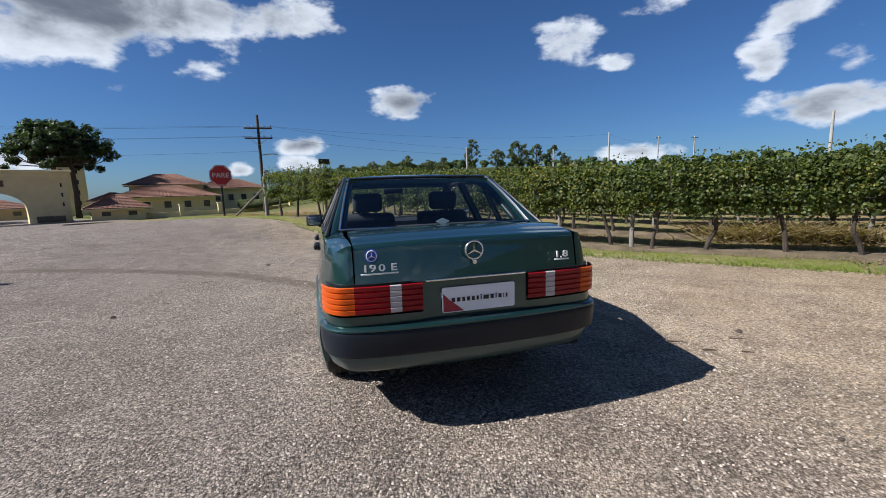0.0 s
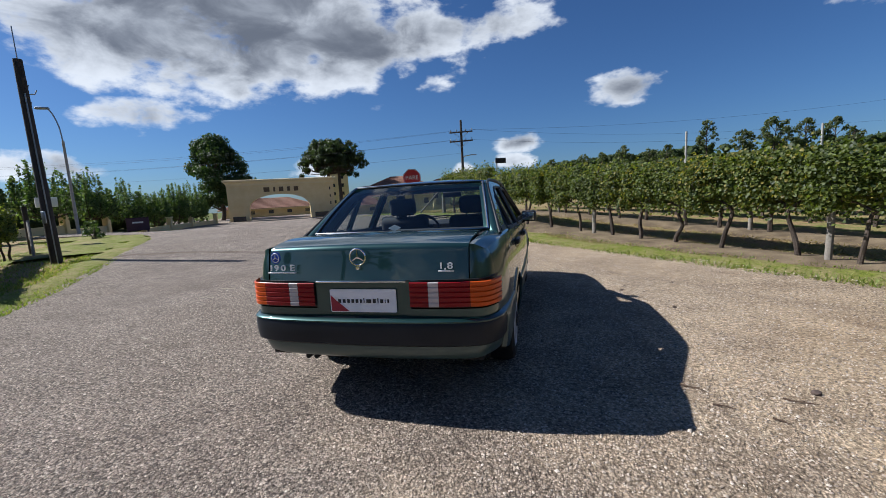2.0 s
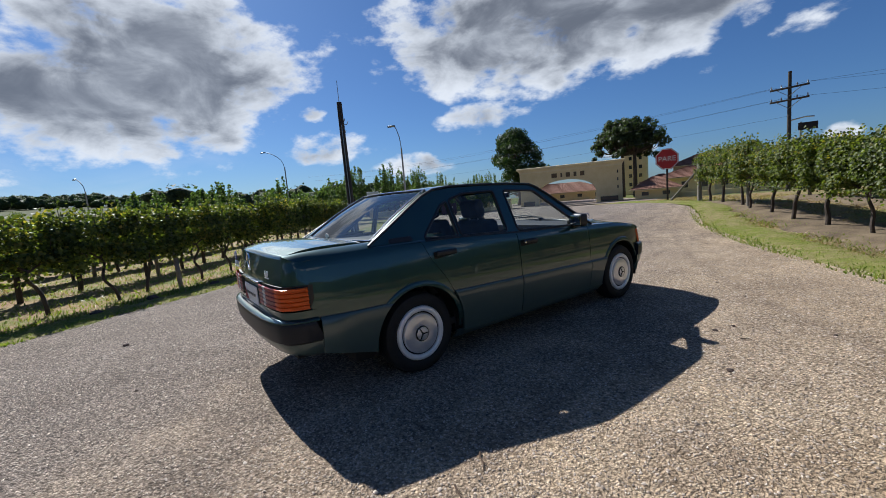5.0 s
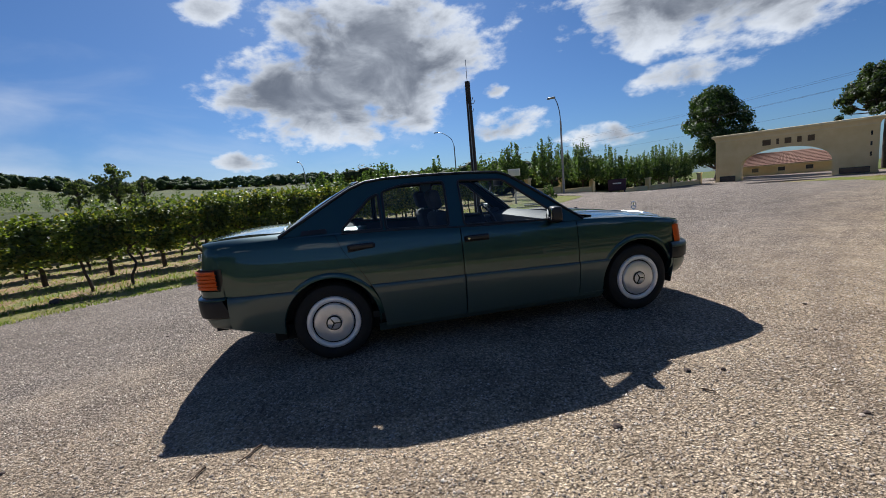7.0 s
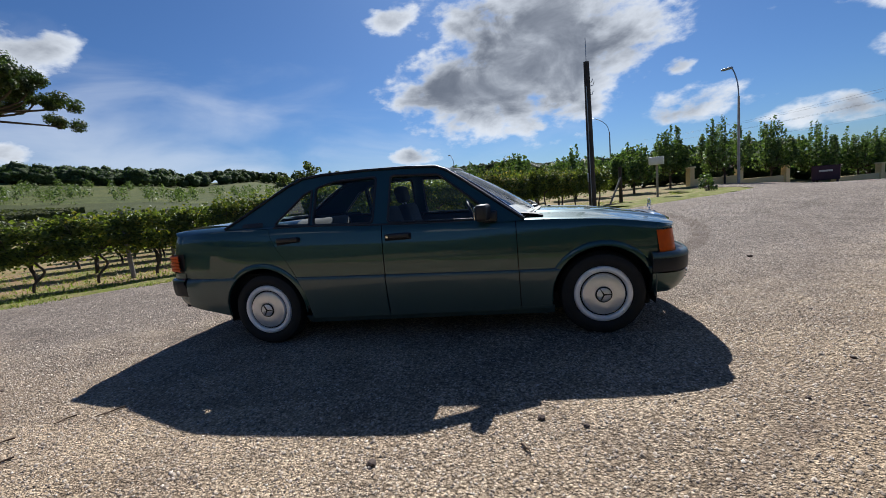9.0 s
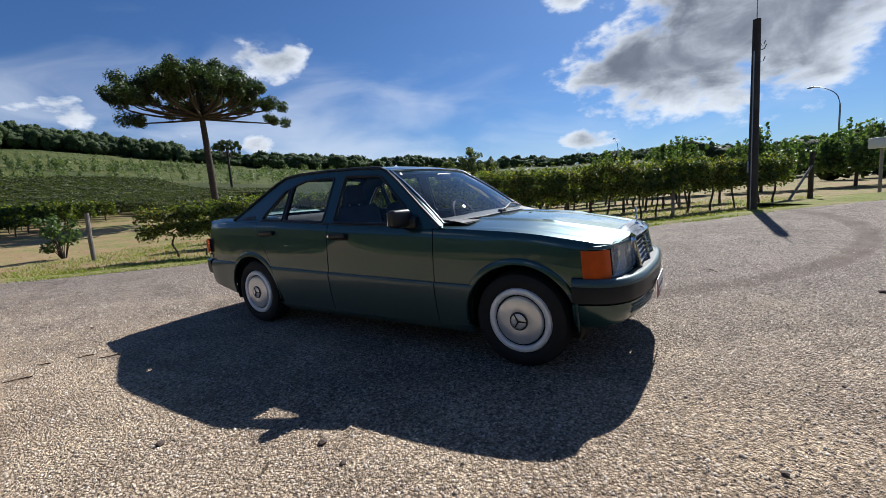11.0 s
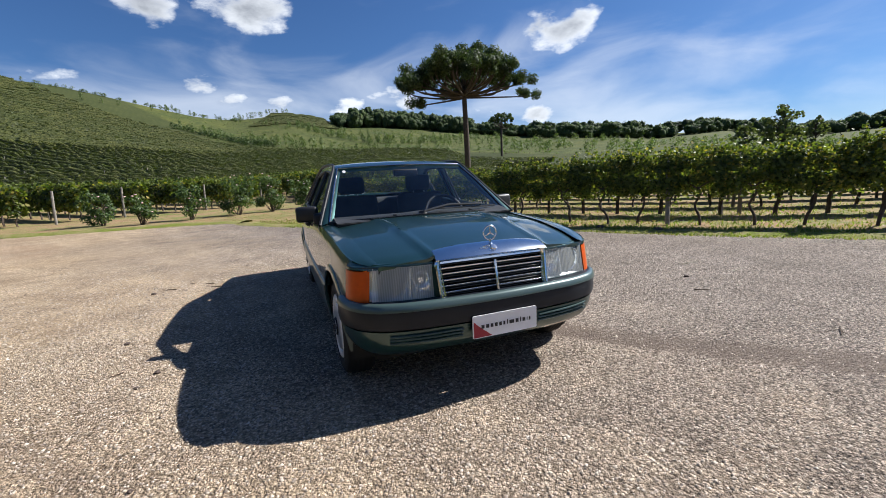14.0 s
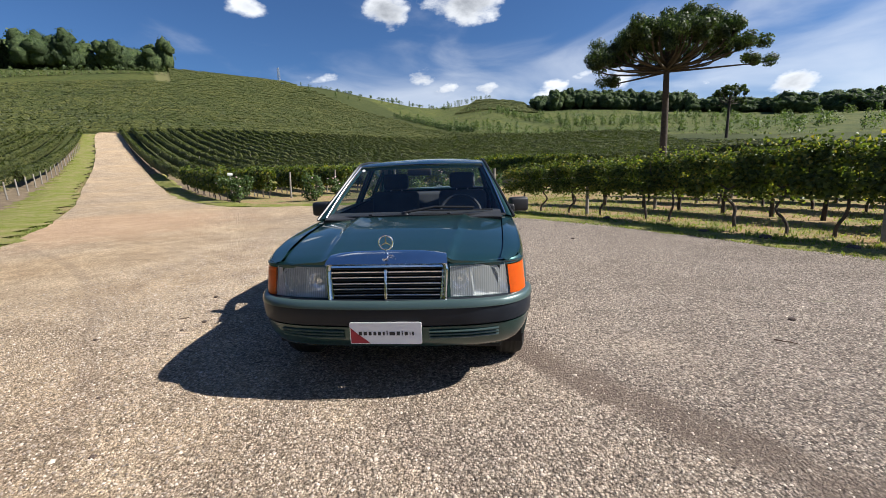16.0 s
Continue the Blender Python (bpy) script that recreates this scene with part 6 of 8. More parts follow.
hedge_rows("hillside_foliage", "leafy vine tops along the contour rows of the hill", contour, 0.8, 0.6, 1.5, lambda r: 4, leaf_size, "hillvine")
mid = []
for r in steps(40, 124, 28):
    mid.append([(-r * math.sin(radians(a)), r * math.cos(radians(a))) for a in steps(150 + (r - 52) * 0.1, 187, 24)])
hedge_ridges("valley_rows", "low green vine rows on the valley floor", stretch(mid, 45, 400), 0.5, 1.25, 1.0)
hedge_rows("valley_foliage", "leafy vine tops of the rows on the valley floor", mid, 0.6, 0.6, 1.6, lambda r: 2200 / r, leaf_size, "hillvine")
# terraces on the knoll
knoll = [[polar(a, r) for a in steps(171.5 + 0.2 * k, 182.5 - 0.3 * k, 14)] for k, r in enumerate(steps(262, 322, 9))]
hedge_ridges("terrace_rows", "dark vine rows on the terraces of the knoll", knoll, 0.9, 1.7, 1.6)
east = []
for k in range(26):
    east.append([(-r * math.sin(radians(a)), r * math.cos(radians(a))) for r, a in ((22 + 6.5 * k, a) for a in steps(288, 372 if k > 4 else 352, 40))])
hedge_ridges("upper_vineyard_rows", "vine rows on the rise behind the nearest block", east, 0.8, 1.5, 1.2)

# the near ends of the hill rows, vine by vine
for k in range(15):
    p = Vector(hill_rows[k][0])
    vine_row([tuple(p - LANE * 0.5), tuple(p + LANE * 6), tuple(p + LANE * 12.5)], LIGHT, 1.15, 0.2, 5, wire=False)


# a built kind that no row took is dropped
for kinds in (VINES, SPARSE, MIDDLE, LIGHT):
    for ob in kinds:
        if ob.name not in USED:
            for child in list(ob.children):
                bpy.data.objects.remove(child)
            bpy.data.objects.remove(ob)


def soil_bed(points, half, label):
    """A strip of bare soil under a row."""
    random.seed(int(abs(points[0][0] * 13)))
    line = on_line(points, 0.35)
    bm, rows = bmesh.new(), []
    for p, w in line:
        n = Vector((-w.y, w.x, 0))
        a, b = half * random.uniform(0.75, 1.15), half * random.uniform(0.75, 1.15)
        rows.append([bm.verts.new(Vector((q.x, q.y, ground_z(q.x, q.y) + h))) for q, h in ((p - n * a, -0.03), (p - n * a * 0.6, 0.015), (p, 0.04), (p + n * b * 0.6, 0.015), (p + n * b, -0.03))])
    for a, b in zip(rows, rows[1:]):
        for i in range(4):
            bm.faces.new((a[i], a[i + 1], b[i + 1], b[i]))
    tagged(part("soil_strip", bm, "bed"), label, "soil", kind="structure")


for k in (0, 1):
    soil_bed(offset(ROW_EAST, 2.4 * k), 0.75, "bare brown soil strip under the vine row")

for line, half, label in (([(20.9, -11.4), (33.9, -26.0), (54.0, -49.2), (80.0, -78.6)], 1.9, "bare orange soil under the first row beside the lane"), (hill_rows[0][::6], 1.0, "bare brown soil under the row along the lane")):
    soil_bed(line, half, label)
# posts at the end of the hill rows
for x, y, h in ((10.1, -19.1, 1.42), (8.3, -21.6, 1.5), (5.0, -24.2, 1.45), (2.0, -26.5, 1.4), (-1.2, -11.7, 1.25)):
    put_copy(post_kind, pose(x, y, ground_z(x, y), 1, -2, 40), 0).scale = (1.25, 1.25, h / 1.4)
for k in range(22):
    p = Vector((20.6, -10.9)) + LANE_LEFT * (3.4 * k)
    put_copy(post_kind, pose(p.x, p.y, ground_z(p.x, p.y) - 0.1, 2, 0, 40 * k), 0).scale = (1.1, 1.1, 0.85)
random.seed(21)
for k in range(40):
    p = Vector((13.0, -17.5)) + ACROSS * (2.35 * random.randrange(0, 16)) + LANE * random.uniform(4, 60)
    put_copy(post_kind, pose(p.x, p.y, ground_z(p.x, p.y) - 0.1, 2, 0, 40 * k), 0).scale = (1.1, 1.1, 1.22)


# ---- grass verges, litter and loose stones ----
def blades(name, label, places, high, material, category="grass", lean=0.5):
    n = len(places)
    at = np.asarray(places, float)
    a = RNG.uniform(0, 2 * np.pi, n)
    side = np.stack([np.cos(a), np.sin(a), np.zeros(n)], 1)
    h = high * RNG.uniform(0.4, 1.2, n)
    tip = at + np.stack([RNG.normal(0, lean, n) * h, RNG.normal(0, lean, n) * h, h], 1)
    w = (0.007 + 0.05 * h)[:, None]
    mid = at * 0.45 + tip * 0.55 + np.array([0, 0, 0.12]) * h[:, None]
    v = np.stack([at - side * w, at + side * w, mid + side * w * 0.7, mid - side * w * 0.7, tip], 1).reshape(-1, 3)
    k = np.arange(n)[:, None] * 5
    f = np.concatenate([k + np.array([0, 1, 2, 3]), k + np.array([3, 2, 4, 4])], 0)
    me = bpy.data.meshes.new(name)
    me.from_pydata(v.tolist(), [], [tuple(r) for r in f[:n].tolist()] + [tuple(r[:3]) for r in f[n:].tolist()])
    me.materials.append(M[material])
    return tagged(new(name, me), label, category, kind="stuff")


def strip_places(line, n, near, far, to_left):
    """Random places beside a line, between near and far metres off it, thinning outwards."""
    pts = on_line(line, 0.1)
    out = []
    for _ in range(n):
        p, w = pts[random.randrange(len(pts))]
        d = near + (far - near) * random.random() ** 1.5
        nrm = Vector((-w.y, w.x, 0)) * (1 if to_left else -1)
        q = p + nrm * d + w * random.uniform(-0.1, 0.1)
        if noise.noise(Vector((q.x * 0.9, q.y * 0.9, 0))) > -0.28 - 0.25 * random.random():
            out.append((q.x, q.y, ground_z(q.x, q.y) - 0.03))
    return out


random.seed(31)
EDGE_EAST = [(8.0, -1.7), (6.1, -0.6), (3.7, 2.1), (2.4, 3.7), (-0.6, 7.4), (-2.3, 10.2), (-4.6, 12.2), (-7.0, 13.3)]
EDGE_WEST = [(-22.5, 13.3), (-18.5, 12.2), (-14.0, 8.8), (-10.5, 4.9), (-8.0, 1.9), (-6.4, -0.1), (-5.0, -2.2), (-4.0, -3.9), (-2.8, -5.4), (-1.2, -7.0), (0.8, -8.8), (2.4, -11.0), (4.8, -11.7), (7.4, -11.8), (9.9, -12.5), (13.4, -15.6), (20.3, -22.7), (34.5, -38.3)]
EDGE_LANE = [(85, -86.4), (58.9, -58.0), (44.8, -42.6), (31.9, -28.2), (14.9, -10.1), (11.2, -6.0), (9.3, -3.6), (8.0, -1.7)]


def turf_strip(points, side, half, label):
    """A band of mown grass along an edge, on its right-hand side, with a ragged border."""
    random.seed(int(abs(points[0][0] * 17) + 3))
    bm, rows = bmesh.new(), []
    for p, w in on_line(points, 0.4):
        n = Vector((w.y, -w.x, 0))
        r = math.hypot(p.x, p.y)
        lift = 0.012 + 0.05 * ease(8, 12, r) + 0.10 * ease(25, 70, r)
        ragged = noise.noise(Vector((p.x * 0.9, p.y * 0.9, 1))) * 0.5 + noise.noise(Vector((p.x * 0.25, p.y * 0.25, 5))) * 0.5
        q0, q1 = side - half * (0.82 + ragged + random.uniform(-0.1, 0.1)), side + half * random.uniform(0.6, 1.25)
        rows.append([bm.verts.new(Vector(((p + n * d).x, (p + n * d).y, ground_z((p + n * d).x, (p + n * d).y) + h))) for d, h in ((q0, lift - 0.025), (q0 + 0.40 * half, lift), ((q0 + q1) / 2, lift + 0.02), (q1 - 0.15 * half, lift - 0.01), (q1, -0.08))])
    for a, b in zip(rows, rows[1:]):
        for i in range(4):
            bm.faces.new((a[i], a[i + 1], b[i + 1], b[i]))
    tagged(part("turf_strip", bm, "turf"), label, "grass", kind="structure")


turf_strip(EDGE_LANE[:-1], 1.35, 1.4, "green grass verge beside the lane")
turf_strip(EDGE_WEST[11:], 0.75, 0.75, "narrow green grass verge along the lane rows")
turf_strip(EDGE_EAST[1:], 0.45, 0.5, "bright green grass verge along the gravel edge")
turf_strip(EDGE_WEST[2:12], 0.22, 0.48, "thin green grass verge below the vines")
turf_strip(EDGE_WEST[:4], 1.6, 1.7, "mown green corner lawn")
random.seed(33)
places = strip_places(EDGE_EAST, 15000, -0.15, 1.5, False) + strip_places(EDGE_WEST[2:11], 14000, -0.15, 1.0, False) + strip_places(EDGE_WEST[10:], 9000, -0.2, 1.6, False) + strip_places(EDGE_LANE, 12000, -0.1, 3.6, False) + strip_places(EDGE_LANE[4:], 9000, -0.1, 3.0, False) + strip_places(EDGE_WEST[:4], 8000, 0, 3.5, False) + strip_places(EDGE_WEST[2:12], 16000, 0.6, 7.0, False)
blades("verge_grass", "short bright green grass along the gravel edge", places, 0.07, "grass")
places = strip_places(EDGE_EAST, 22000, 0.6, 4.2, False) + strip_places(EDGE_WEST[2:13], 9000, 0.6, 9.0, False)
blades("dry_litter", "dry straw and fallen leaves under the vines", places, 0.06, "straw", "straw", 1.9)
pile = []
for _ in range(1600):
    t = random.random()
    pile.append((7.6 + 1.9 * t + random.gauss(0, 0.35), 2.9 - 1.7 * t + random.gauss(0, 0.35), 0.02 + abs(random.gauss(0, 0.06))))
blades("pruned_canes", "heap of dry pruned canes under the vines", pile, 0.28, "straw", "dry canes", 2.2)


def loose_stones():
    base = [(1, 0, -0.1), (0, 1, -0.1), (-1, 0, -0.1), (0, -1, -0.1), (0.45, 0.35, 0.8), (-0.4, -0.3, 0.9)]
    tri = [(0, 1, 4), (1, 2, 5), (2, 3, 5), (3, 0, 4), (1, 5, 4), (3, 4, 5)]
    n = 95000
    a, r = RNG.uniform(0, 2 * np.pi, n), 0.5 + RNG.gamma(3.2, 0.95, n)
    x, y = r * np.cos(a), r * np.sin(a) * 1.25
    mark = np.abs(np.hypot(x + 6.88, y + 2.85) - 7.37) < 0.17
    few = ~mark | (RNG.random(n) < 0.25)
    x, y = x[few], y[few]
    keep = (x > -4.2 + 0.0 * y) & (x < 4.6) & (y > -6.0) & (y < 7)
    x, y = x[keep], y[keep]
    n = len(x)
    s = RNG.gamma(3.0, 0.0009, n)[:, None, None] + 0.0034
    b = np.array(base)[None] * RNG.uniform(0.6, 1.3, (n, 6, 3)) * s
    t = RNG.uniform(0, 2 * np.pi, n)
    c, q = np.cos(t)[:, None], np.sin(t)[:, None]
    b = np.stack([b[..., 0] * c - b[..., 1] * q, b[..., 0] * q + b[..., 1] * c, b[..., 2] * 0.75], -1)
    v = b + np.stack([x, y, np.array([ground_z(i, j) for i, j in zip(x, y)]) + 0.002], 1)[:, None, :]
    f = (np.arange(n)[:, None, None] * 6 + np.array(tri)[None]).reshape(-1, 3)
    tagged(new("loose_gravel", mesh_of("loose_gravel", v.reshape(-1, 3), f, "pebble")), "loose brown and grey gravel stones", "gravel", kind="stuff")


def pebble_material():
    m, t, p = base_material("pebble")
    g = t.nodes.new("ShaderNodeNewGeometry")
    col = ramp_node(t, g.outputs["Random Per Island"], [(0.0, (0.12, 0.094, 0.074)), (0.35, (0.36, 0.290, 0.230)), (0.8, (0.57, 0.475, 0.385)), (0.97, (0.65, 0.555, 0.460)), (1.0, (0.78, 0.70, 0.61))])
    link(t, col, p.inputs["Base Color"])
    p.inputs["Roughness"].default_value = 0.85
    bumped(t, p, noise_node(t, g.outputs["Position"], 300, 2), 0.3, 0.002)
    return m


M["pebble"] = pebble_material()
loose_stones()

# ---- trees ----
def blob_leaves(blobs, per, size):
    """Leaves on the outside of round clumps (centre, radius)."""
    at, way = [], []
    for c, r in blobs:
        n = max(8, int(per * r * r))
        d = RNG.normal(size=(n, 3))
        d /= np.linalg.norm(d, axis=1, keepdims=True)
        q = RNG.uniform(0.55, 1.08, n)[:, None]
        at.append(np.array(c) + d * q * r * np.array([1, 1, 0.85]))
        way.append(d + RNG.normal(0, 0.45, (n, 3)) + np.array([0, 0, 0.25]))
    at, way = np.concatenate(at), np.concatenate(way)
    return at, way, size * RNG.uniform(0.7, 1.3, len(at))


def broad_tree(x, y, high, wide, low, seed, label, per=110, size=0.3, material="tree", name="broadleaf_tree", blobs=26, trunk=0.18, base=None, lump=(0.10, 0.19)):
    random.seed(seed)
    z = ground_z(x, y) - 0.05 if base is None else base
    ob = thing(name, label, "tree", pose(x, y, z, 0, 0, random.uniform(0, 360)), "trees")
    bm = tube(smooth_line([(0, 0, -0.3), (0.05 * wide, 0, low), (0, 0.04 * wide, (low + high) / 2), (0, 0, high * 0.86)], 3), [trunk * (1.2 - 0.1 * i) for i in range(10)], 8)
    balls = []
    for k in range(blobs):
        a, v = random.uniform(0, 2 * math.pi), random.random()
        prof = math.sin(math.pi * min(1, 0.16 + 0.80 * v)) ** 0.7
        rr = wide / 2 * prof * random.uniform(0.45, 0.95)
        c = (rr * math.cos(a), rr * math.sin(a), low + (high - low) * (0.08 + 0.84 * v))
        balls.append((c, wide * random.uniform(*lump)))
        if k % 2 == 0:
            tube([(0, 0, max(low * 0.8, c[2] - wide * 0.3)), (c[0] * 0.5, c[1] * 0.5, c[2] - wide * 0.1), c], [trunk * 0.5, trunk * 0.3, trunk * 0.12], 5, bm)
    part("trunk", bm, "bark", ob)
    leaf_part("crown", *blob_leaves(balls, per, size), material, ob)
    return ob


def shoot_tree(x, y, high, wide, low, seed, label):
    """A pollarded tree: a short trunk and many upright shoots of unlike height, leafy all along."""
    random.seed(seed)
    ob = thing("street_tree", label, "tree", pose(x, y, ground_z(x, y) - 0.05, 0, 0, random.uniform(0, 360)), "street trees")
    bm = tube(smooth_line([(0, 0, -0.2), (0.03, 0, low * 0.6), (0, 0.02, low)], 3), [0.085 - 0.004 * i for i in range(7)], 8)
    at, way, size = [], [], []
    for k in range(34):
        a, q = random.uniform(0, 2 * math.pi), math.sqrt(random.random())
        rr = wide / 2 * q
        top = high * (1.0 - 0.42 * q * q) * random.uniform(0.80, 1.06)
        foot = low + 0.25 * q
        bend = (rr * 1.0 * math.cos(a), rr * 1.0 * math.sin(a), foot + (top - foot) * 0.35)
        tip = (rr * 0.95 * math.cos(a), rr * 0.95 * math.sin(a), top)
        tube([(0, 0, low * 0.85), (rr * 0.75 * math.cos(a), rr * 0.75 * math.sin(a), foot), bend, tip], [0.035, 0.026, 0.016, 0.006], 5, bm)
        n = 130
        t = RNG.uniform(0, 1, n)
        line = np.array(bend) + (np.array(tip) - np.array(bend)) * np.maximum(0, (t - 0.35) / 0.65)[:, None]
        line = np.where((t < 0.35)[:, None], np.array([rr * 0.75 * math.cos(a), rr * 0.75 * math.sin(a), foot]) + (np.array(bend) - np.array([rr * 0.75 * math.cos(a), rr * 0.75 * math.sin(a), foot])) * (t / 0.35)[:, None], line)
        girth = (0.46 - 0.36 * t) * wide / 3.4
        d = RNG.normal(size=(n, 3))
        d /= np.linalg.norm(d, axis=1, keepdims=True)
        at.append(line + d * (girth * RNG.uniform(0.3, 1.1, n))[:, None])
        way.append(d + RNG.normal(0, 0.5, (n, 3)) + np.array([0, 0, 0.3]))
        size.append(RNG.uniform(0.10, 0.19, n) * (1.1 - 0.3 * t))
    part("trunk", bm, "bark", ob)
    leaf_part("crown", np.concatenate(at), np.concatenate(way), np.concatenate(size), "bush", ob)
    return ob


def tuft(at, r, n):
    """A brush of needle sprays round a branch end."""
    d = RNG.normal(size=(n, 3))
    d /= np.linalg.norm(d, axis=1, keepdims=True)
    d[:, 2] = d[:, 2] * 0.85 + 0.12
    q = RNG.uniform(0.45, 1.05, n)[:, None]
    return np.array(at) + d * q * r, d + RNG.normal(0, 0.35, (n, 3))


def araucaria(x, y, fork, top, wide, seed, label, branches=26, trunks=((0, 0),), size=0.30, trunk=0.30, lean=0.0, n=230, tuft_r=0.9):
    """An umbrella-shaped araucaria: a bare trunk, branches that sweep out and up, needle brushes at their ends."""
    random.seed(seed)
    z = ground_z(x, y) - 0.1
    ob = thing("araucaria_tree", label, "tree", pose(x, y, z), "araucarias")
    bm, at, way = bmesh.new(), [], []
    for tx, ty in trunks:
        o = Vector((tx + lean, ty, 0))
        tube(smooth_line([(tx, ty, -0.3), (tx * 1.05 + lean * 0.3, ty, fork * 0.5), (tx + lean, ty, fork), (tx + lean, ty, fork + 0.6 * (top - fork))], 3), [trunk * (1.15 - 0.06 * i) for i in range(10)], 10, bm)
        for k in range(branches):
            a = 2 * math.pi * (k * 0.618 % 1) + random.uniform(-0.25, 0.25)
            q = math.sqrt((k + 0.7) / branches) * random.uniform(0.88, 1.06)
            reach = (wide / 2 - tuft_r * 0.7) * min(1.0, q)
            rise = (top - fork - tuft_r) * (1 - min(1.0, q) ** 2.2) * random.uniform(0.80, 1.05) + random.uniform(-0.1, 0.7)
            if k > branches - 4:
                rise -= random.uniform(0.5, 1.2)
            out = Vector((math.cos(a), math.sin(a), 0))
            z0 = fork - 0.4 + 0.30 * (top - fork) * (1 - q) + random.uniform(-0.2, 0.2)
            p = [o + Vector((0, 0, z0)), o + out * reach * 0.42 + Vector((0, 0, z0 + 0.05 * rise)), o + out * reach * 0.82 + Vector((0, 0, z0 + (fork + rise - z0) * 0.36)), o + out * reach + Vector((0, 0, fork + rise))]
            tube(smooth_line(p, 3), [0.10 - 0.007 * i for i in range(10)], 6, bm)
            for j, (f, r) in enumerate(((1.0, 1.0), (0.72, 0.72))):
                c = p[3] * f + p[2] * (1 - f) + Vector((random.uniform(-0.3, 0.3), random.uniform(-0.3, 0.3), 0.25 * r))
                for _ in range(2):
                    e = c + Vector((random.gauss(0, 0.42), random.gauss(0, 0.42), random.gauss(0, 0.2))) * tuft_r
                    pa, pw = tuft(e, tuft_r * r * random.uniform(0.50, 0.72), n)
                    at.append(pa)
                    way.append(pw)
    part("trunk", bm, "bark", ob)
    at, way = np.concatenate(at), np.concatenate(way)
    leaf_part("crown", at, way, size * RNG.uniform(0.6, 1.2, len(at)), "pine", ob, 0.15, True)
    return ob


araucaria(-15.4, -30.7, 8.3, 11.9, 12.6, 3, "tall umbrella-shaped araucaria with a bare trunk behind the vines", 48, size=0.15, trunk=0.25, lean=0.15, n=440, tuft_r=1.05)
araucaria(-35.2, 64.8, 7.6, 13.5, 10.4, 8, "dense round-crowned araucaria group beside the gate", 40, ((-0.9, 0.0), (0.9, 0.6)), 0.34, 0.34, n=110, tuft_r=1.25)
araucaria(-59.0, -100.0, 8.0, 12.0, 9.0, 9, "distant small araucaria on the valley slope", 18, size=0.45, n=45)
broad_tree(-46.6, 49.9, 12.7, 9.8, 2.2, 4, "large dark green broadleaf tree behind the gate", 240, 0.25, blobs=70, trunk=0.3, lump=(0.08, 0.17))
for i, (x, y, h, w) in enumerate(((-27.5, 12.7, 3.9, 3.2), (-27.9, 16.7, 4.4, 4.0), (-30.0, 21.0, 4.3, 3.4), (-31.9, 25.4, 4.5, 3.4), (-33.7, 29.6, 4.2, 3.4), (-34.4, 33.2, 4.4, 3.6), (-36.0, 36.8, 4.6, 3.8), (-26.0, 8.8, 3.1, 3.8), (-25.0, 4.9, 3.0, 4.0), (-24.6, 0.9, 2.9, 4.0), (-25.2, -2.6, 2.8, 3.9))):
    shoot_tree(x - (3.2 if i < 7 else 0), y, (h + 0.5) * (1.08 if i < 7 else 1.0), w * 0.95, 1.2 if i < 7 else 0.85, 60 + i, "pollarded street tree with upright leafy shoots by the boundary wall")
for i, (x, y, h, w) in enumerate(((-38.4, 31.6, 3.6, 4.0), (-39.4, 34.8, 3.9, 4.4), (-40.6, 38.0, 3.7, 4.2))):
    broad_tree(x, y, h, w, 0.35, 130 + i, "bright green leafy shrub behind the boundary wall", 110, 0.20, "slope", "leafy_shrub", 34, 0.08, None, (0.08, 0.16))
for i, (a, r, h, w) in enumerate(((339.9, 150, 14.5, 9), (336.5, 156, 12.0, 10), (333.6, 150, 13.5, 11), (331.2, 155, 12.0, 9), (329.0, 160, 10.5, 9), (327.5, 150, 8, 7), (349, 150, 8.5, 8), (351.5, 155, 7.0, 7), (346, 160, 8, 8), (344, 150, 7, 7), (353.8, 160, 7, 8), (358, 175, 7.5, 7), (117.5, 92, 11.0, 9.5), (120.8, 96, 8.0, 7), (115.0, 98, 7.5, 6.5))):
    broad_tree(-r * math.sin(radians(a)), r * math.cos(radians(a)), h * random.uniform(0.75, 1.0), w * 0.72, h * 0.14, 90 + i, "tall airy tree on the rise" if r > 120 else "thin-leaved tree with brownish foliage", 60, 0.42, "airy", "tall_tree", 40, 0.18, None, (0.06, 0.14))


def lump_template():
    bm = bmesh.new()
    bmesh.ops.create_icosphere(bm, subdivisions=2, radius=1.0)
    v = np.array([q.co[:] for q in bm.verts])
    f = np.array([[q.index for q in face.verts] for face in bm.faces])
    bm.free()
    return v, f


LUMP_V, LUMP_F = lump_template()


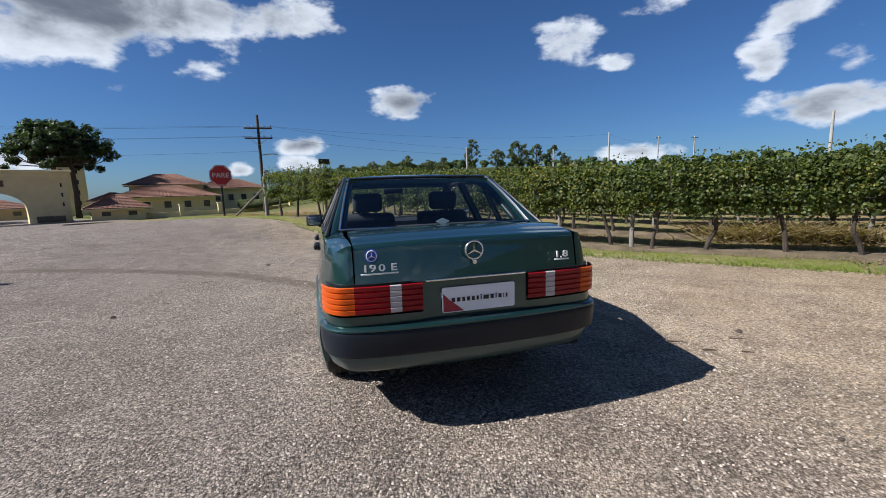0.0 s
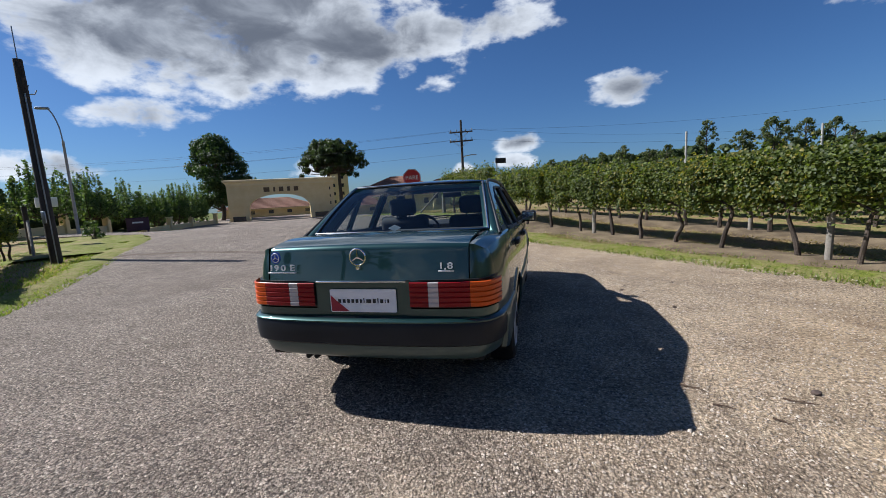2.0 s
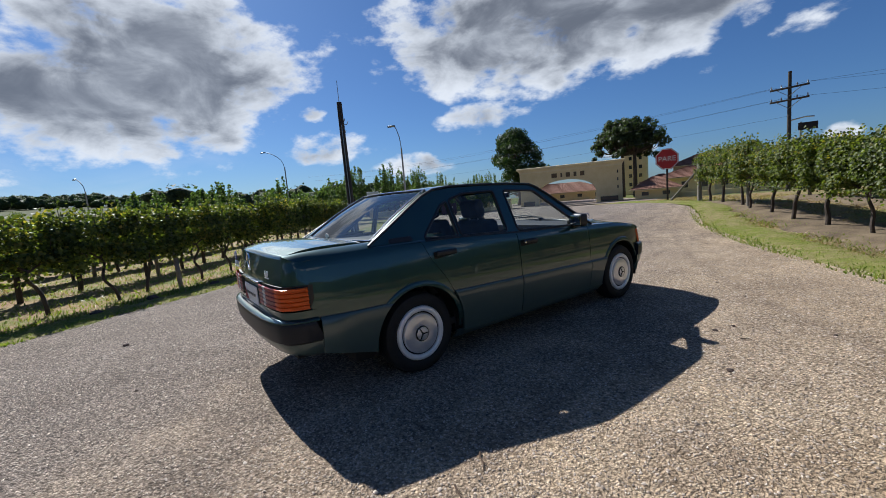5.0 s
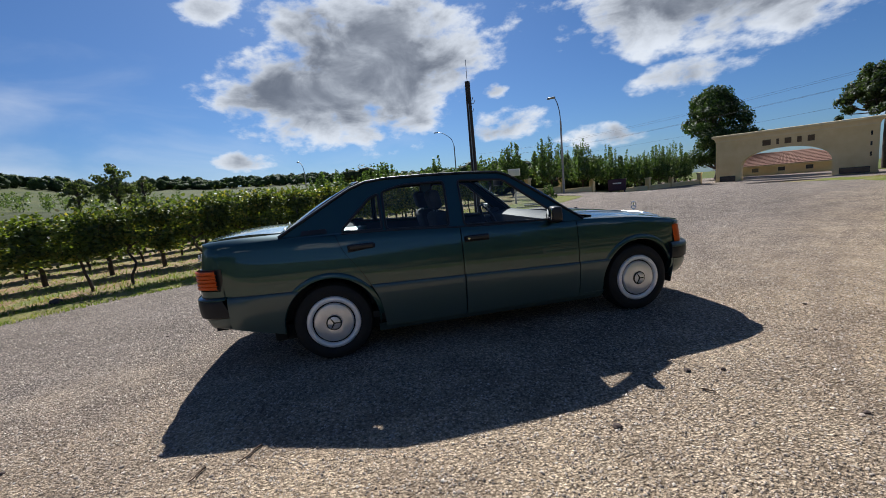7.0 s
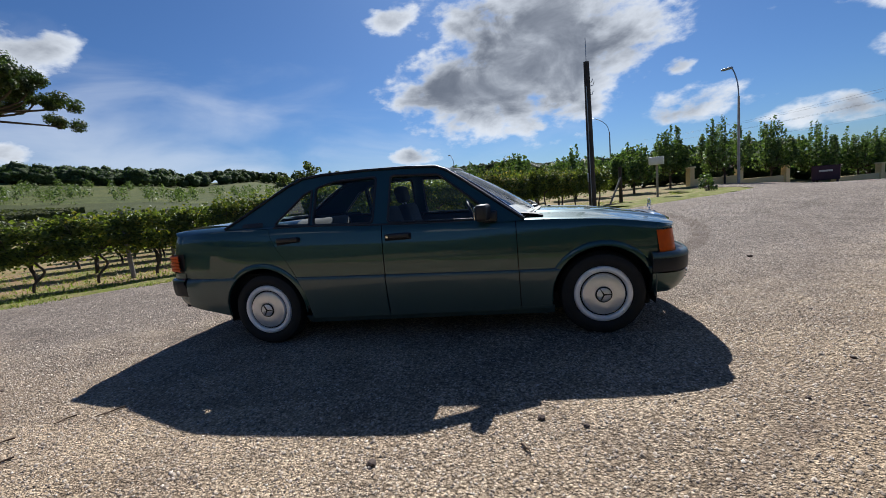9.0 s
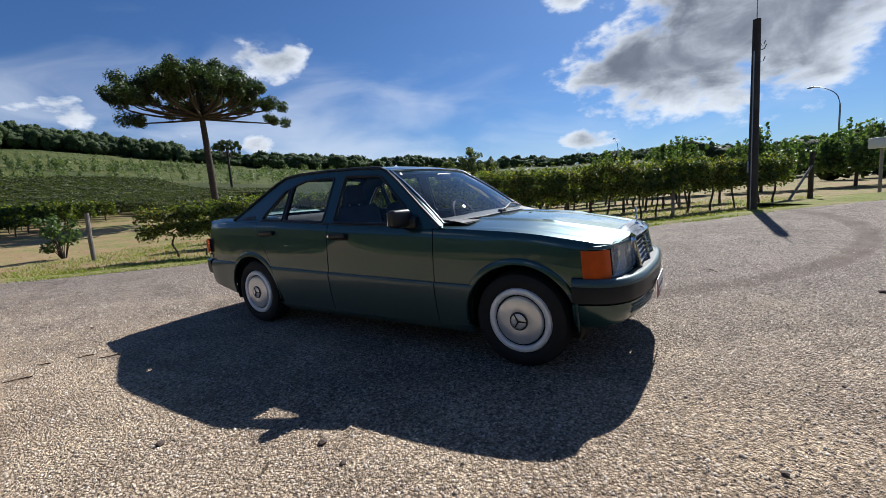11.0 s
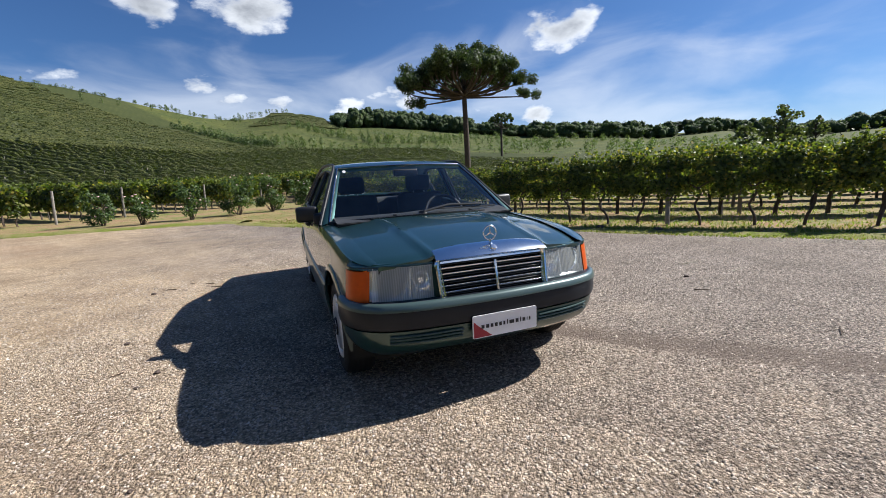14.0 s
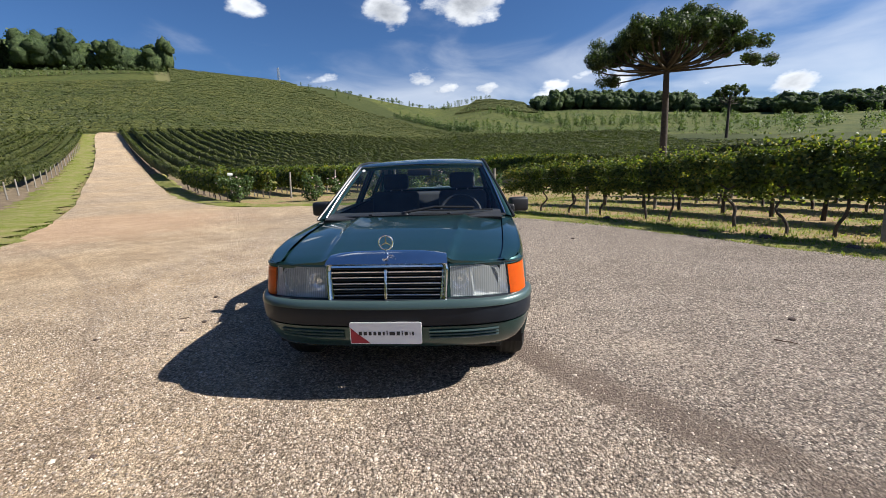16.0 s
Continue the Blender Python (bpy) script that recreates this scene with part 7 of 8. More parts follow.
def woods(name, label, spots, material, leaves, size, lumps=5):
    """Far trees in one mesh: (x, y, height, width) each; uneven clumps with loose leaves on their outline."""
    at, way, s, vs, fs, count = [], [], [], [], [], 0
    for x, y, h, w in spots:
        z = ground_z(x, y)
        for k in range(lumps):
            a, q = RNG.uniform(0, 2 * np.pi), RNG.uniform(0.15, 0.62)
            top = RNG.uniform(0.30, 0.80) if k else 0.62
            r = np.array([w * 0.30, w * 0.30, h * 0.24]) * RNG.uniform(0.75, 1.15)
            c = np.array([x + q * w * 0.5 * np.cos(a) * (k > 0), y + q * w * 0.5 * np.sin(a) * (k > 0), z + h * top])
            if k == 0:
                r = np.array([w * 0.36, w * 0.36, h * 0.40])
                c[2] = z + h * 0.42
            v = LUMP_V * RNG.uniform(0.62, 1.22, (len(LUMP_V), 1)) * r + c
            vs.append(v)
            fs.append(LUMP_F + count)
            count += len(v)
            n = max(4, leaves // lumps)
            d = RNG.normal(size=(n, 3))
            d /= np.linalg.norm(d, axis=1, keepdims=True)
            d[:, 2] = np.abs(d[:, 2]) * np.where(RNG.random(n) < 0.8, 1, -1)
            at.append(c + d * r * RNG.uniform(0.9, 1.2, (n, 1)))
            way.append(d + RNG.normal(0, 0.5, (n, 3)))
            s.append(np.full(n, size * w) * RNG.uniform(0.6, 1.3, n))
    lv, lf = leaf_arrays(np.concatenate(at), np.concatenate(way), np.concatenate(s), 0.3, True)
    tri = np.concatenate([lf[:, [0, 1, 2]], lf[:, [0, 2, 3]]]) + count
    me = mesh_of(name, np.concatenate(vs + [lv]), np.concatenate(fs + [tri]), "canopy")
    me.materials.append(M[material])
    which = np.zeros(len(me.polygons), np.int32)
    which[-len(tri):] = 1
    me.polygons.foreach_set("material_index", which)
    return tagged(new(name, me), label, "woods", kind="stuff")


random.seed(71)
spots = []


for _ in range(420):
    a = random.uniform(146, 172)
    r = ridge(a)[1] * random.uniform(0.86, 1.0)
    h = random.uniform(5, 10) * (1.2 if 154 < a < 170 else 0.8)
    spots.append((*polar(a, r), h, random.uniform(6, 9)))
for _ in range(560):
    a = random.uniform(76, 146)
    r = ridge(a)[1] * random.uniform(0.82, 1.0)
    spots.append((*polar(a, r), random.uniform(5, 10), random.uniform(7, 11)))
for _ in range(60):
    a = random.uniform(216.5, 234)
    r = random.uniform(296, 315)
    spots.append((*polar(a, r), random.uniform(13, 20), random.uniform(11, 16)))
for _ in range(70):
    a = random.uniform(338, 360)
    spots.append((*polar(a, random.uniform(205, 250)), random.uniform(3, 5.5), random.uniform(4, 6.5)))
for _ in range(50):
    a = random.uniform(296, 335)
    spots.append((*polar(a, random.uniform(215, 250)), random.uniform(3, 6), random.uniform(4, 7)))
woods("far_woods", "dark wooded ridge beyond the vineyards", spots, "tree", 170, 0.085)
spots = []
for _ in range(60):
    t = random.random()
    spots.append((-35.5 - 9.5 * t + random.uniform(-2.5, 0.3), 9 + 30 * t + random.uniform(-2, 2), random.uniform(1.6, 3.0), random.uniform(1.8, 3.2)))
for _ in range(50):
    a = random.uniform(56, 92)
    spots.append((*polar(a, random.uniform(48, 75)), random.uniform(2.5, 5.0), random.uniform(4, 7)))
woods("garden_shrubs", "dense dark green shrubs behind the boundary wall", spots, "tree", 200, 0.075)


def young_trees(name, label, spots, n, material="slope"):
    """Slender upright trees in one mesh: (x, y, height, width) each, of loose leaves round a thin stem."""
    at, way, size, stems = [], [], [], bmesh.new()
    for x, y, h, w in spots:
        z = ground_z(x, y)
        u = RNG.uniform(0.10, 1.0, n)
        a = RNG.uniform(0, 2 * np.pi, n)
        q = w * 0.5 * np.sqrt(RNG.uniform(0.1, 1, n)) * np.clip(1.25 * np.sin(np.pi * np.clip(u * 0.86 + 0.10, 0, 1)) ** 0.7, 0.12, 1) * RNG.uniform(0.7, 1.2)
        lean = RNG.normal(0, 0.06, 2) * h
        at.append(np.stack([x + q * np.cos(a) + lean[0] * u, y + q * np.sin(a) + lean[1] * u, z + h * u], 1))
        way.append(np.stack([np.cos(a), np.sin(a), np.full(n, 0.5)], 1) + RNG.normal(0, 0.5, (n, 3)))
        size.append(np.full(n, 0.13 * (h + w) * 0.5 + 0.10) * RNG.uniform(0.6, 1.3, n))
        tube([(x, y, z - 0.1), (x + lean[0] * 0.6, y + lean[1] * 0.6, z + h * 0.6)], [0.06, 0.03], 4, stems)
    v, f = leaf_arrays(np.concatenate(at), np.concatenate(way), np.concatenate(size), 0.3, True)
    ob = tagged(new(name, mesh_of(name, v, f, material)), label, "trees", kind="stuff")
    part("stems", stems, "bark", ob)
    return ob


def along(points, gap):
    """Places along a line of (azimuth, distance), gap metres apart."""
    return [(p.x, p.y) for p, w in on_line([polar(a, r) for a, r in points], gap)]


spots = []
for points, gap, keep in (
        ([(187, 200), (183, 192), (177.5, 147), (173.7, 137), (168.4, 130), (163, 124), (157, 138), (148, 152), (140, 160)], 3.4, 0.8),
        ([(190, 228), (186, 206), (182, 178), (177, 150), (172, 143)], 3.0, 0.8),
        ([(177, 258), (174, 224), (170, 197), (165.4, 174), (161, 180), (155, 226), (149, 240)], 2.2, 0.9),
        ([(176, 250), (172, 214), (168, 188), (163, 170), (157, 190), (150, 210)], 2.4, 0.85),
        ([(172, 240), (167, 208), (162, 204), (157, 220)], 3.0, 0.7),
        ([(182, 278), (176, 232), (173, 206)], 3.2, 0.6), ([(171, 300), (167, 298), (163, 310)], 4.0, 0.7),
        ([(203, 285), (200, 268), (195.5, 276), (190, 290)], 8.0, 0.6), ([(191.5, 300), (187, 300), (183, 305)], 3.0, 0.7)):
    for x, y in along(points, gap):
        if random.random() < keep:
            spots.append((x + random.gauss(0, 0.8), y + random.gauss(0, 0.8), random.uniform(2.2, 4.2), random.uniform(1.3, 2.5)))
for a in steps(178, 184, 16):
    spots.append((*polar(a + random.uniform(-0.2, 0.2), ridge(a)[1] * 0.99), random.uniform(3.0, 5.0), random.uniform(1.6, 2.8)))
for _ in range(150):
    a = random.uniform(100, 150)
    spots.append((*polar(a, random.uniform(130, 260)), random.uniform(2, 4), random.uniform(2, 4)))
for _ in range(60):
    a = random.uniform(183, 206)
    spots.append((*polar(a, ridge(a)[1] * 0.985), random.uniform(0.8, 2.2), random.uniform(1.5, 3)))
for a in steps(217, 234, 26):
    spots.append((*polar(a, 268), random.uniform(3, 4.5), random.uniform(3, 4.5)))
young_trees("young_trees", "rows of slender young pale green trees on the slope", spots, 70)
spots = []
for _ in range(2600):
    a, r = random.uniform(142, 191), random.uniform(126, 305)
    if r > 122 + max(0, a - 179) * 8.0 and noise.noise(Vector((a * 0.5, r * 0.06, 4))) > -0.1:
        spots.append((*polar(a, r), random.uniform(0.4, 1.0), random.uniform(1.0, 2.6)))
young_trees("slope_scrub", "low rough scrub and tall grass on the pale slope", spots, 9)
# hedge on the bank; the bank's shadow is put into its darker leaf colour
spots = []
for x, y in along([(190.5, 224), (187, 206), (183.4, 181), (180, 158)], 1.3):
    spots.append((x + random.gauss(0, 0.5), y + random.gauss(0, 0.5), random.uniform(1.6, 2.8), random.uniform(2.0, 3.2)))
young_trees("bank_hedge", "overgrown hedge, its leaves darkened for the bank's shade, above the vineyard", spots, 60, "tree")

def gatehouse():
    ob = thing("entrance_gate", "cream rendered entrance gate with a wide arched opening", "gate", pose(-38.36, 41.21, -1.02, 0, 0, 33.7))
    arch_line = [(2.78 + 7.68 * (0.5 - 0.5 * math.cos(math.pi * i / 24)), 1.35 + 2.1 * math.sin(math.pi * i / 24) ** 0.75) for i in range(25)]
    outline = [(0.35, 0), (2.78, 0)] + arch_line + [(10.46, 0), (13.75, 0), (13.75, 4.9), (0.35, 4.9)]
    part("wall", sheet(outline, (), lambda a, b: Vector((a, 0, b)), Vector((0, 1.6, 0))), "cream", ob, smooth=False)
    part("rear_wall", sheet(outline, (), lambda a, b: Vector((a, 1.6, b))), "cream", ob, smooth=False)
    bm = bmesh.new()
    rows = [[bm.verts.new(v) for v in ((0.35 - d, -d, z), (13.75 + d, -d, z), (13.75 + d, 1.6 + d, z), (0.35 - d, 1.6 + d, z))] for d, z in ((0.03, 4.70), (0.05, 4.85), (0.16, 5.05), (0.34, 5.20), (0.38, 5.22), (0.38, 5.40), (0.30, 5.44))]
    for a, b in zip(rows, rows[1:]):
        for k in range(4):
            bm.faces.new((a[k], a[(k + 1) % 4], b[(k + 1) % 4], b[k]))
    bm.faces.new(rows[-1])
    part("cornice", bm, "trim", ob, smooth=False)
    x = 4.75
    for w, h in ((0.72, 0.60), (0.22, 0.60), (0.55, 0.60), (0.36, 0.60), (0.55, 0.60)):
        part("letter_bar", sheet([(x, 3.78), (x + w, 3.78), (x + w, 3.78 + h), (x, 3.78 + h)], (), lambda a, b: Vector((a, -0.06, b)), Vector((0, 0.05, 0))), "letter", ob, "bronze lettering shown as bars", smooth=False)
        x += w + 0.48
    for a, b in ((0.75, 2.3), (11.0, 13.2)):
        part("dark_vent", boxed(((a + b) / 2, -0.02, 0.42), (b - a, 0.06, 0.62)), "window", ob)
    for z in (1.9, 2.9, 3.9):
        part("slot_window", boxed((13.2, -0.02, z), (0.14, 0.06, 0.4)), "window", ob)
    for a in (0.35, 13.75):
        part("plinth", boxed((a, 0.8, 0.12), (0.16, 1.8, 0.24)), "trim", ob)


gatehouse()


def hip_roof(parent, w, d, eave, top, over, z0):
    """A hipped roof of overlapping tile courses."""
    ridge_half = max(0.05, (w - d) / 2)
    sides = (((-w / 2 - over, -d / 2 - over), (w / 2 + over, -d / 2 - over), (ridge_half, 0), (-ridge_half, 0)),
             ((w / 2 + over, d / 2 + over), (-w / 2 - over, d / 2 + over), (-ridge_half, 0), (ridge_half, 0)),
             ((w / 2 + over, -d / 2 - over), (w / 2 + over, d / 2 + over), (ridge_half, 0), (ridge_half, 0)),
             ((-w / 2 - over, d / 2 + over), (-w / 2 - over, -d / 2 - over), (-ridge_half, 0), (-ridge_half, 0)))
    n, first = 9, None
    for a, b, c, e in sides:
        bm = bmesh.new()
        m = max(6, int(math.hypot(b[0] - a[0], b[1] - a[1]) * 4))
        last = None
        for i in range(n):
            for t, up in ((i / n, 0.05), ((i + 1) / n, 0.0)):
                row = []
                for k in range(m + 1):
                    s = k / m
                    x = (a[0] + (b[0] - a[0]) * s) * (1 - t) + (e[0] + (c[0] - e[0]) * s) * t
                    y = (a[1] + (b[1] - a[1]) * s) * (1 - t) + (e[1] + (c[1] - e[1]) * s) * t
                    row.append(bm.verts.new((x, y, eave + (top - eave) * t + up + 0.05 * (k % 2))))
                if last:
                    for k in range(m):
                        bm.faces.new((last[k], last[k + 1], row[k + 1], row[k]))
                last = row
        ob = part("roof_slope", bm, "roof", parent, "reddish clay tile roof", smooth=False)
        first = first or ob
    ob = first
    part("eaves", boxed((0, 0, eave - 0.06), (w + 2 * over - 0.05, d + 2 * over - 0.05, 0.10)), "trim", ob)


def house(x, y, turn, w, d, base, eave, top, over=0.55, windows=3, label="cream house with a hipped clay tile roof", storeys=None):
    ob = thing("house", label, "house", pose(x, y, base, 0, 0, turn), "houses by the gate")
    walls = part("wall", boxed((0, 0, (eave - base) / 2), (w, d, eave - base)), "cream", ob, smooth=False)
    hip_roof(ob, w, d, eave - base, top - base, over, 0)
    for k in range(windows):
        wx = -w / 2 + w * (k + 0.5) / windows
        zc = (eave - base) * 0.60
        f = part("window", boxed((wx, -d / 2 - 0.02, zc), (0.95, 0.07, min(1.1, (eave - base) * 0.42)), 0.01), "trim", ob)
        part("pane", boxed((wx, -d / 2 - 0.045, zc), (0.78, 0.05, min(0.95, (eave - base) * 0.34))), "window", f)
    for k in range(2):
        wy = -d / 4 + d / 2 * k
        for sx in (-1, 1):
            f = part("window", boxed((sx * (w / 2 + 0.02), wy, (eave - base) * 0.6), (0.07, 0.9, min(1.0, (eave - base) * 0.4)), 0.01), "trim", ob)
            part("pane", boxed((sx * (w / 2 + 0.045), wy, (eave - base) * 0.6), (0.05, 0.72, min(0.85, (eave - base) * 0.32))), "window", f)
    return ob


house(-23.4, 50.4, 27, 4.6, 4.0, -1.1, 0.25, 1.75, 0.7, 2, "low cream lodge under a tiled hip roof")
house(-22.6, 63.0, 20, 11.5, 7.5, -1.2, 1.35, 2.9, 0.7, 5, "wide cream house with a low tiled roof")
house(-23.8, 67.5, 20, 9.0, 6.5, -1.2, 3.1, 4.75, 0.7, 5, "two-storey cream house with a tiled hip roof")
house(-16.6, 74.0, 14, 9.5, 7.0, -1.2, 2.5, 4.1, 0.7, 5, "two-storey cream house beside the road")
house(-30.2, 66.0, 24, 5.5, 5.0, -1.2, 0.9, 2.2, 0.6, 3, "small tiled outbuilding near the araucarias")
house(-47.0, 62.5, 36, 15, 9, -1.2, 0.4, 2.2, 0.8, 5, "long brown-roofed building behind the gate")
house(-50.0, 27.0, 62, 7.0, 5.0, -1.2, 0.3, 1.4, 0.6, 3, "low cream house with a tiled roof behind the wall")
tower = thing("tower", "slim cream tower with small dark windows", "tower", pose(-41.5, 79.0, -1.2, 0, 0, 25))
part("wall", boxed((0, 0, 5.2), (4.2, 4.2, 10.4), 0.03), "cream", tower, smooth=False)
part("cornice", boxed((0, 0, 10.45), (4.6, 4.6, 0.3), 0.05), "trim", tower, smooth=False)
for k in range(5):
    for sx in (-0.9, 0.9):
        part("window", boxed((sx, -2.12, 2.0 + 1.7 * k), (0.55, 0.08, 0.7)), "window", tower)


def boundary(points, label):
    """A low wall with square pillars along the points."""
    ob = thing("boundary_wall", label, "wall")
    for (x0, y0), (x1, y1) in zip(points, points[1:]):
        d, a = math.hypot(x1 - x0, y1 - y0), math.degrees(math.atan2(y1 - y0, x1 - x0))
        zb = min(ground_z(x0, y0), ground_z(x1, y1)) - 0.1
        part("wall_panel", boxed(((x0 + x1) / 2, (y0 + y1) / 2, zb + 0.35), (d, 0.18, 0.7), 0.01, pose(0, 0, 0, 0, 0, a).to_3x3()), "cream", ob, smooth=False)
    for x, y in points:
        z = ground_z(x, y) - 0.1
        p = part("pillar", boxed((x, y, z + 0.72), (0.42, 0.42, 1.44), 0.02, pose(0, 0, 0, 0, 0, 25).to_3x3()), "cream", ob, smooth=False)
        part("cap", boxed((x, y, z + 1.48), (0.56, 0.56, 0.12), 0.02, pose(0, 0, 0, 0, 0, 25).to_3x3()), "trim", p, smooth=False)


boundary([(-30.4, 14.0), (-31.8, 18.0), (-33.2, 22.0)], "low cream boundary wall with square pillars")
boundary([(-34.6, 26.4), (-36.0, 30.5), (-37.4, 34.6), (-38.6, 39.6)], "low cream boundary wall with square pillars beside the gate")
boundary([(-21.5, 51.0), (-17.6, 52.2), (-13.7, 53.4), (-9.8, 54.6), (-5.5, 56.0)], "low cream boundary wall along the upper road")
board = thing("notice_board", "wine-coloured notice board with pale lettering bars", "sign", pose(-33.85, 25.2, ground_z(-33.85, 25.2), 0, 0, 58))
part("panel", boxed((0, 0, 0.80), (1.7, 0.12, 1.15), 0.05), "purple", board, smooth=False)
part("letter_bar", boxed((0, -0.07, 0.95), (0.8, 0.02, 0.14)), "signwhite", board)
for sx in (-0.7, 0.7):
    part("leg", boxed((sx, 0.02, 0.1), (0.14, 0.1, 0.5)), "purple", board)

# ---- stop sign ----
sx, sy = -4.69, 14.03
sz = ground_z(sx, sy)
stop = thing("stop_sign", "red octagonal stop sign on a grey post in the grass", "road sign", pose(sx, sy, sz, 0, 0, 24))
part("post", boxed((0, 0.035, 0.95), (0.07, 0.05, 2.1), 0.006), "darkpole", stop)
octo = lambda r: [(r * math.cos(radians(22.5 + 45 * k)), r * math.sin(radians(22.5 + 45 * k))) for k in range(8)]
top = 2.06 - sz
plate = part("plate", sheet(octo(0.43), (), lambda a, b: Vector((a, 0.0, top + b)), Vector((0, 0.012, 0))), "stopred", stop, smooth=False)
part("border", sheet(octo(0.415), (octo(0.392),), lambda a, b: Vector((a, -0.004, top + b))), "signwhite", plate, smooth=False)
letters("PARE", 0.27, 0.002, Matrix.Translation((0, -0.006, top)) @ pose(0, 0, 0, 90, 0, 0), "signwhite", plate)

# ---- poles, lamps and wires ----
def utility_pole(x, y, high, arms, label, r=0.14, arm=2.4):
    z = ground_z(x, y)
    ob = thing("utility_pole", label, "utility pole", pose(x, y, z), "utility poles")
    part("pole", tube([(0, 0, -0.4), (0, 0, high * 0.5), (0, 0, high)], [r, r * 0.85, r * 0.7], 12), "darkpole", ob)
    for h in arms:
        a = part("crossarm", boxed((0, -0.1, h), (arm, 0.10, 0.12), 0.01), "darkpole", ob)
        for sx in (-0.46, -0.2, 0.2, 0.46):
            part("insulator", lathe([(0.0, 0.20), (0.035, 0.18), (0.045, 0.10), (0.03, 0.08), (0.045, 0.05), (0.02, 0.0)], Matrix.Translation((sx * arm, -0.1, h + 0.06)), 10), "metal", a)
        tube_bm = tube([(-0.35 * arm, -0.12, h), (0, -0.12, h - 0.55)], 0.02, 5)
        tube([(0.35 * arm, -0.12, h), (0, -0.12, h - 0.55)], 0.02, 5, tube_bm)
        part("brace", tube_bm, "metal", a)
    return ob


up = utility_pole(-5.74, 33.3, 8.1, (7.05, 6.25), "dark wooden utility pole with two crossarms", 0.14, 2.1)
part("transformer", lathe([(0.0, 0.5), (0.2, 0.48), (0.22, 0.0), (0.0, 0.0)], Matrix.Translation((0.28, -0.05, 3.2)), 16), "metal", up)
part("lamp_arm", tube([(0.1, 0, 4.9), (0.9, 0, 5.0), (1.3, 0, 4.95)], 0.04, 6), "metal", up)
near = thing("wooden_pole", "dark tarred wooden pole with a thin rod on top", "pole", pose(-10.9, 3.4, -0.02, 0, -1.0, 0))
part("pole", tube([(0, 0, -0.3), (0, 0, 2.5), (0, 0, 5.0)], [0.125, 0.108, 0.09], 14), "darkpole", near)
part("rod", tube([(0, 0, 4.95), (0.01, 0, 5.75)], 0.012, 6), "metal", near)
for h, s in ((4.35, -1), (4.2, 1), (3.95, -1)):
    part("hook", tube([(0, 0, h), (0.10 * s, 0.16, h + 0.02), (0.12 * s, 0.2, h + 0.12)], 0.014, 6), "metal", near)
part("conduit", tube([(0.10, -0.05, -0.1), (0.10, -0.05, 4.2)], 0.016, 6), "metal", near)
part("meter_plate", boxed((0.04, -0.12, 1.25), (0.12, 0.03, 0.3), 0.005), "metal", near)


def street_lamp(x, y, high, reach, turn, label):
    ob = thing("street_lamp", label, "street lamp", pose(x, y, ground_z(x, y), 0, 0, turn), "street lamps")
    part("pole", tube([(0, 0, -0.3), (0, 0, high * 0.75)], [0.10, 0.07], 10), "concrete", ob)
    part("arm", tube(smooth_line([(0, 0, high * 0.74), (reach * 0.15, 0, high * 0.86), (reach * 0.6, 0, high * 0.96), (reach, 0, high)], 4), 0.04, 8), "metal", ob)
    part("lamp_head", boxed((reach + 0.25, 0, high), (0.7, 0.26, 0.14), 0.05), "metal", ob)


street_lamp(-28.1, 16.2, 7.9, 0.5, 215, "slim street lamp by the boundary wall")
street_lamp(-54.4, 13.7, 9.2, 3.0, 215, "street lamp with a long curved arm")
street_lamp(-55.6, -7.2, 6.4, 2.4, 200, "street lamp behind the vines")
for x, y, top_z, arm in ((35.6, 43.5, 8.0, 0), (37.5, 19.4, 6.4, 0), (64.6, 57.7, 9.6, 1.6), (15.6, 43.0, 6.1, 0), (29.7, 47.4, 6.3, 0), (60.4, 61.8, 10.0, 1.2)):
    z = ground_z(x, y)
    ob = thing("line_pole", "pale concrete line pole rising above the vines", "pole", pose(x, y, z), "line poles")
    part("pole", tube([(0, 0, -0.3), (0, 0, top_z - z)], [0.14, 0.10], 10), "concrete", ob)
    if arm:
        part("crossarm", boxed((0, 0, top_z - z - 0.3), (arm, 0.1, 0.12)), "concrete", ob)
mast = thing("radio_mast", "thin lattice mast on the hill crest", "mast", pose(124, -268, ground_z(124, -268) - 1))
bm = bmesh.new()
for k in range(3):
    a = 2 * math.pi * k / 3
    tube([(1.0 * math.cos(a), 1.0 * math.sin(a), 0), (0.5 * math.cos(a), 0.5 * math.sin(a), 10)], 0.14, 5, bm)
    b = 2 * math.pi * (k + 1) / 3
    for j in range(6):
        tube([(1.0 * math.cos(a), 1.0 * math.sin(a), 1.6 * j), (0.8 * math.cos(b), 0.8 * math.sin(b), 1.6 * j + 1.6)], 0.07, 4, bm)
part("lattice", bm, "metal", mast)


def cable(a, b, sag, r=0.0065):
    pts = [Vector(a) * (1 - t) + Vector(b) * t - Vector((0, 0, sag * 4 * t * (1 - t))) for t in steps(0, 1, 16)]
    tagged(part("overhead_cable", tube(pts, r, 5), "cable"), "thin black overhead cable between poles", "cable", "overhead cables")


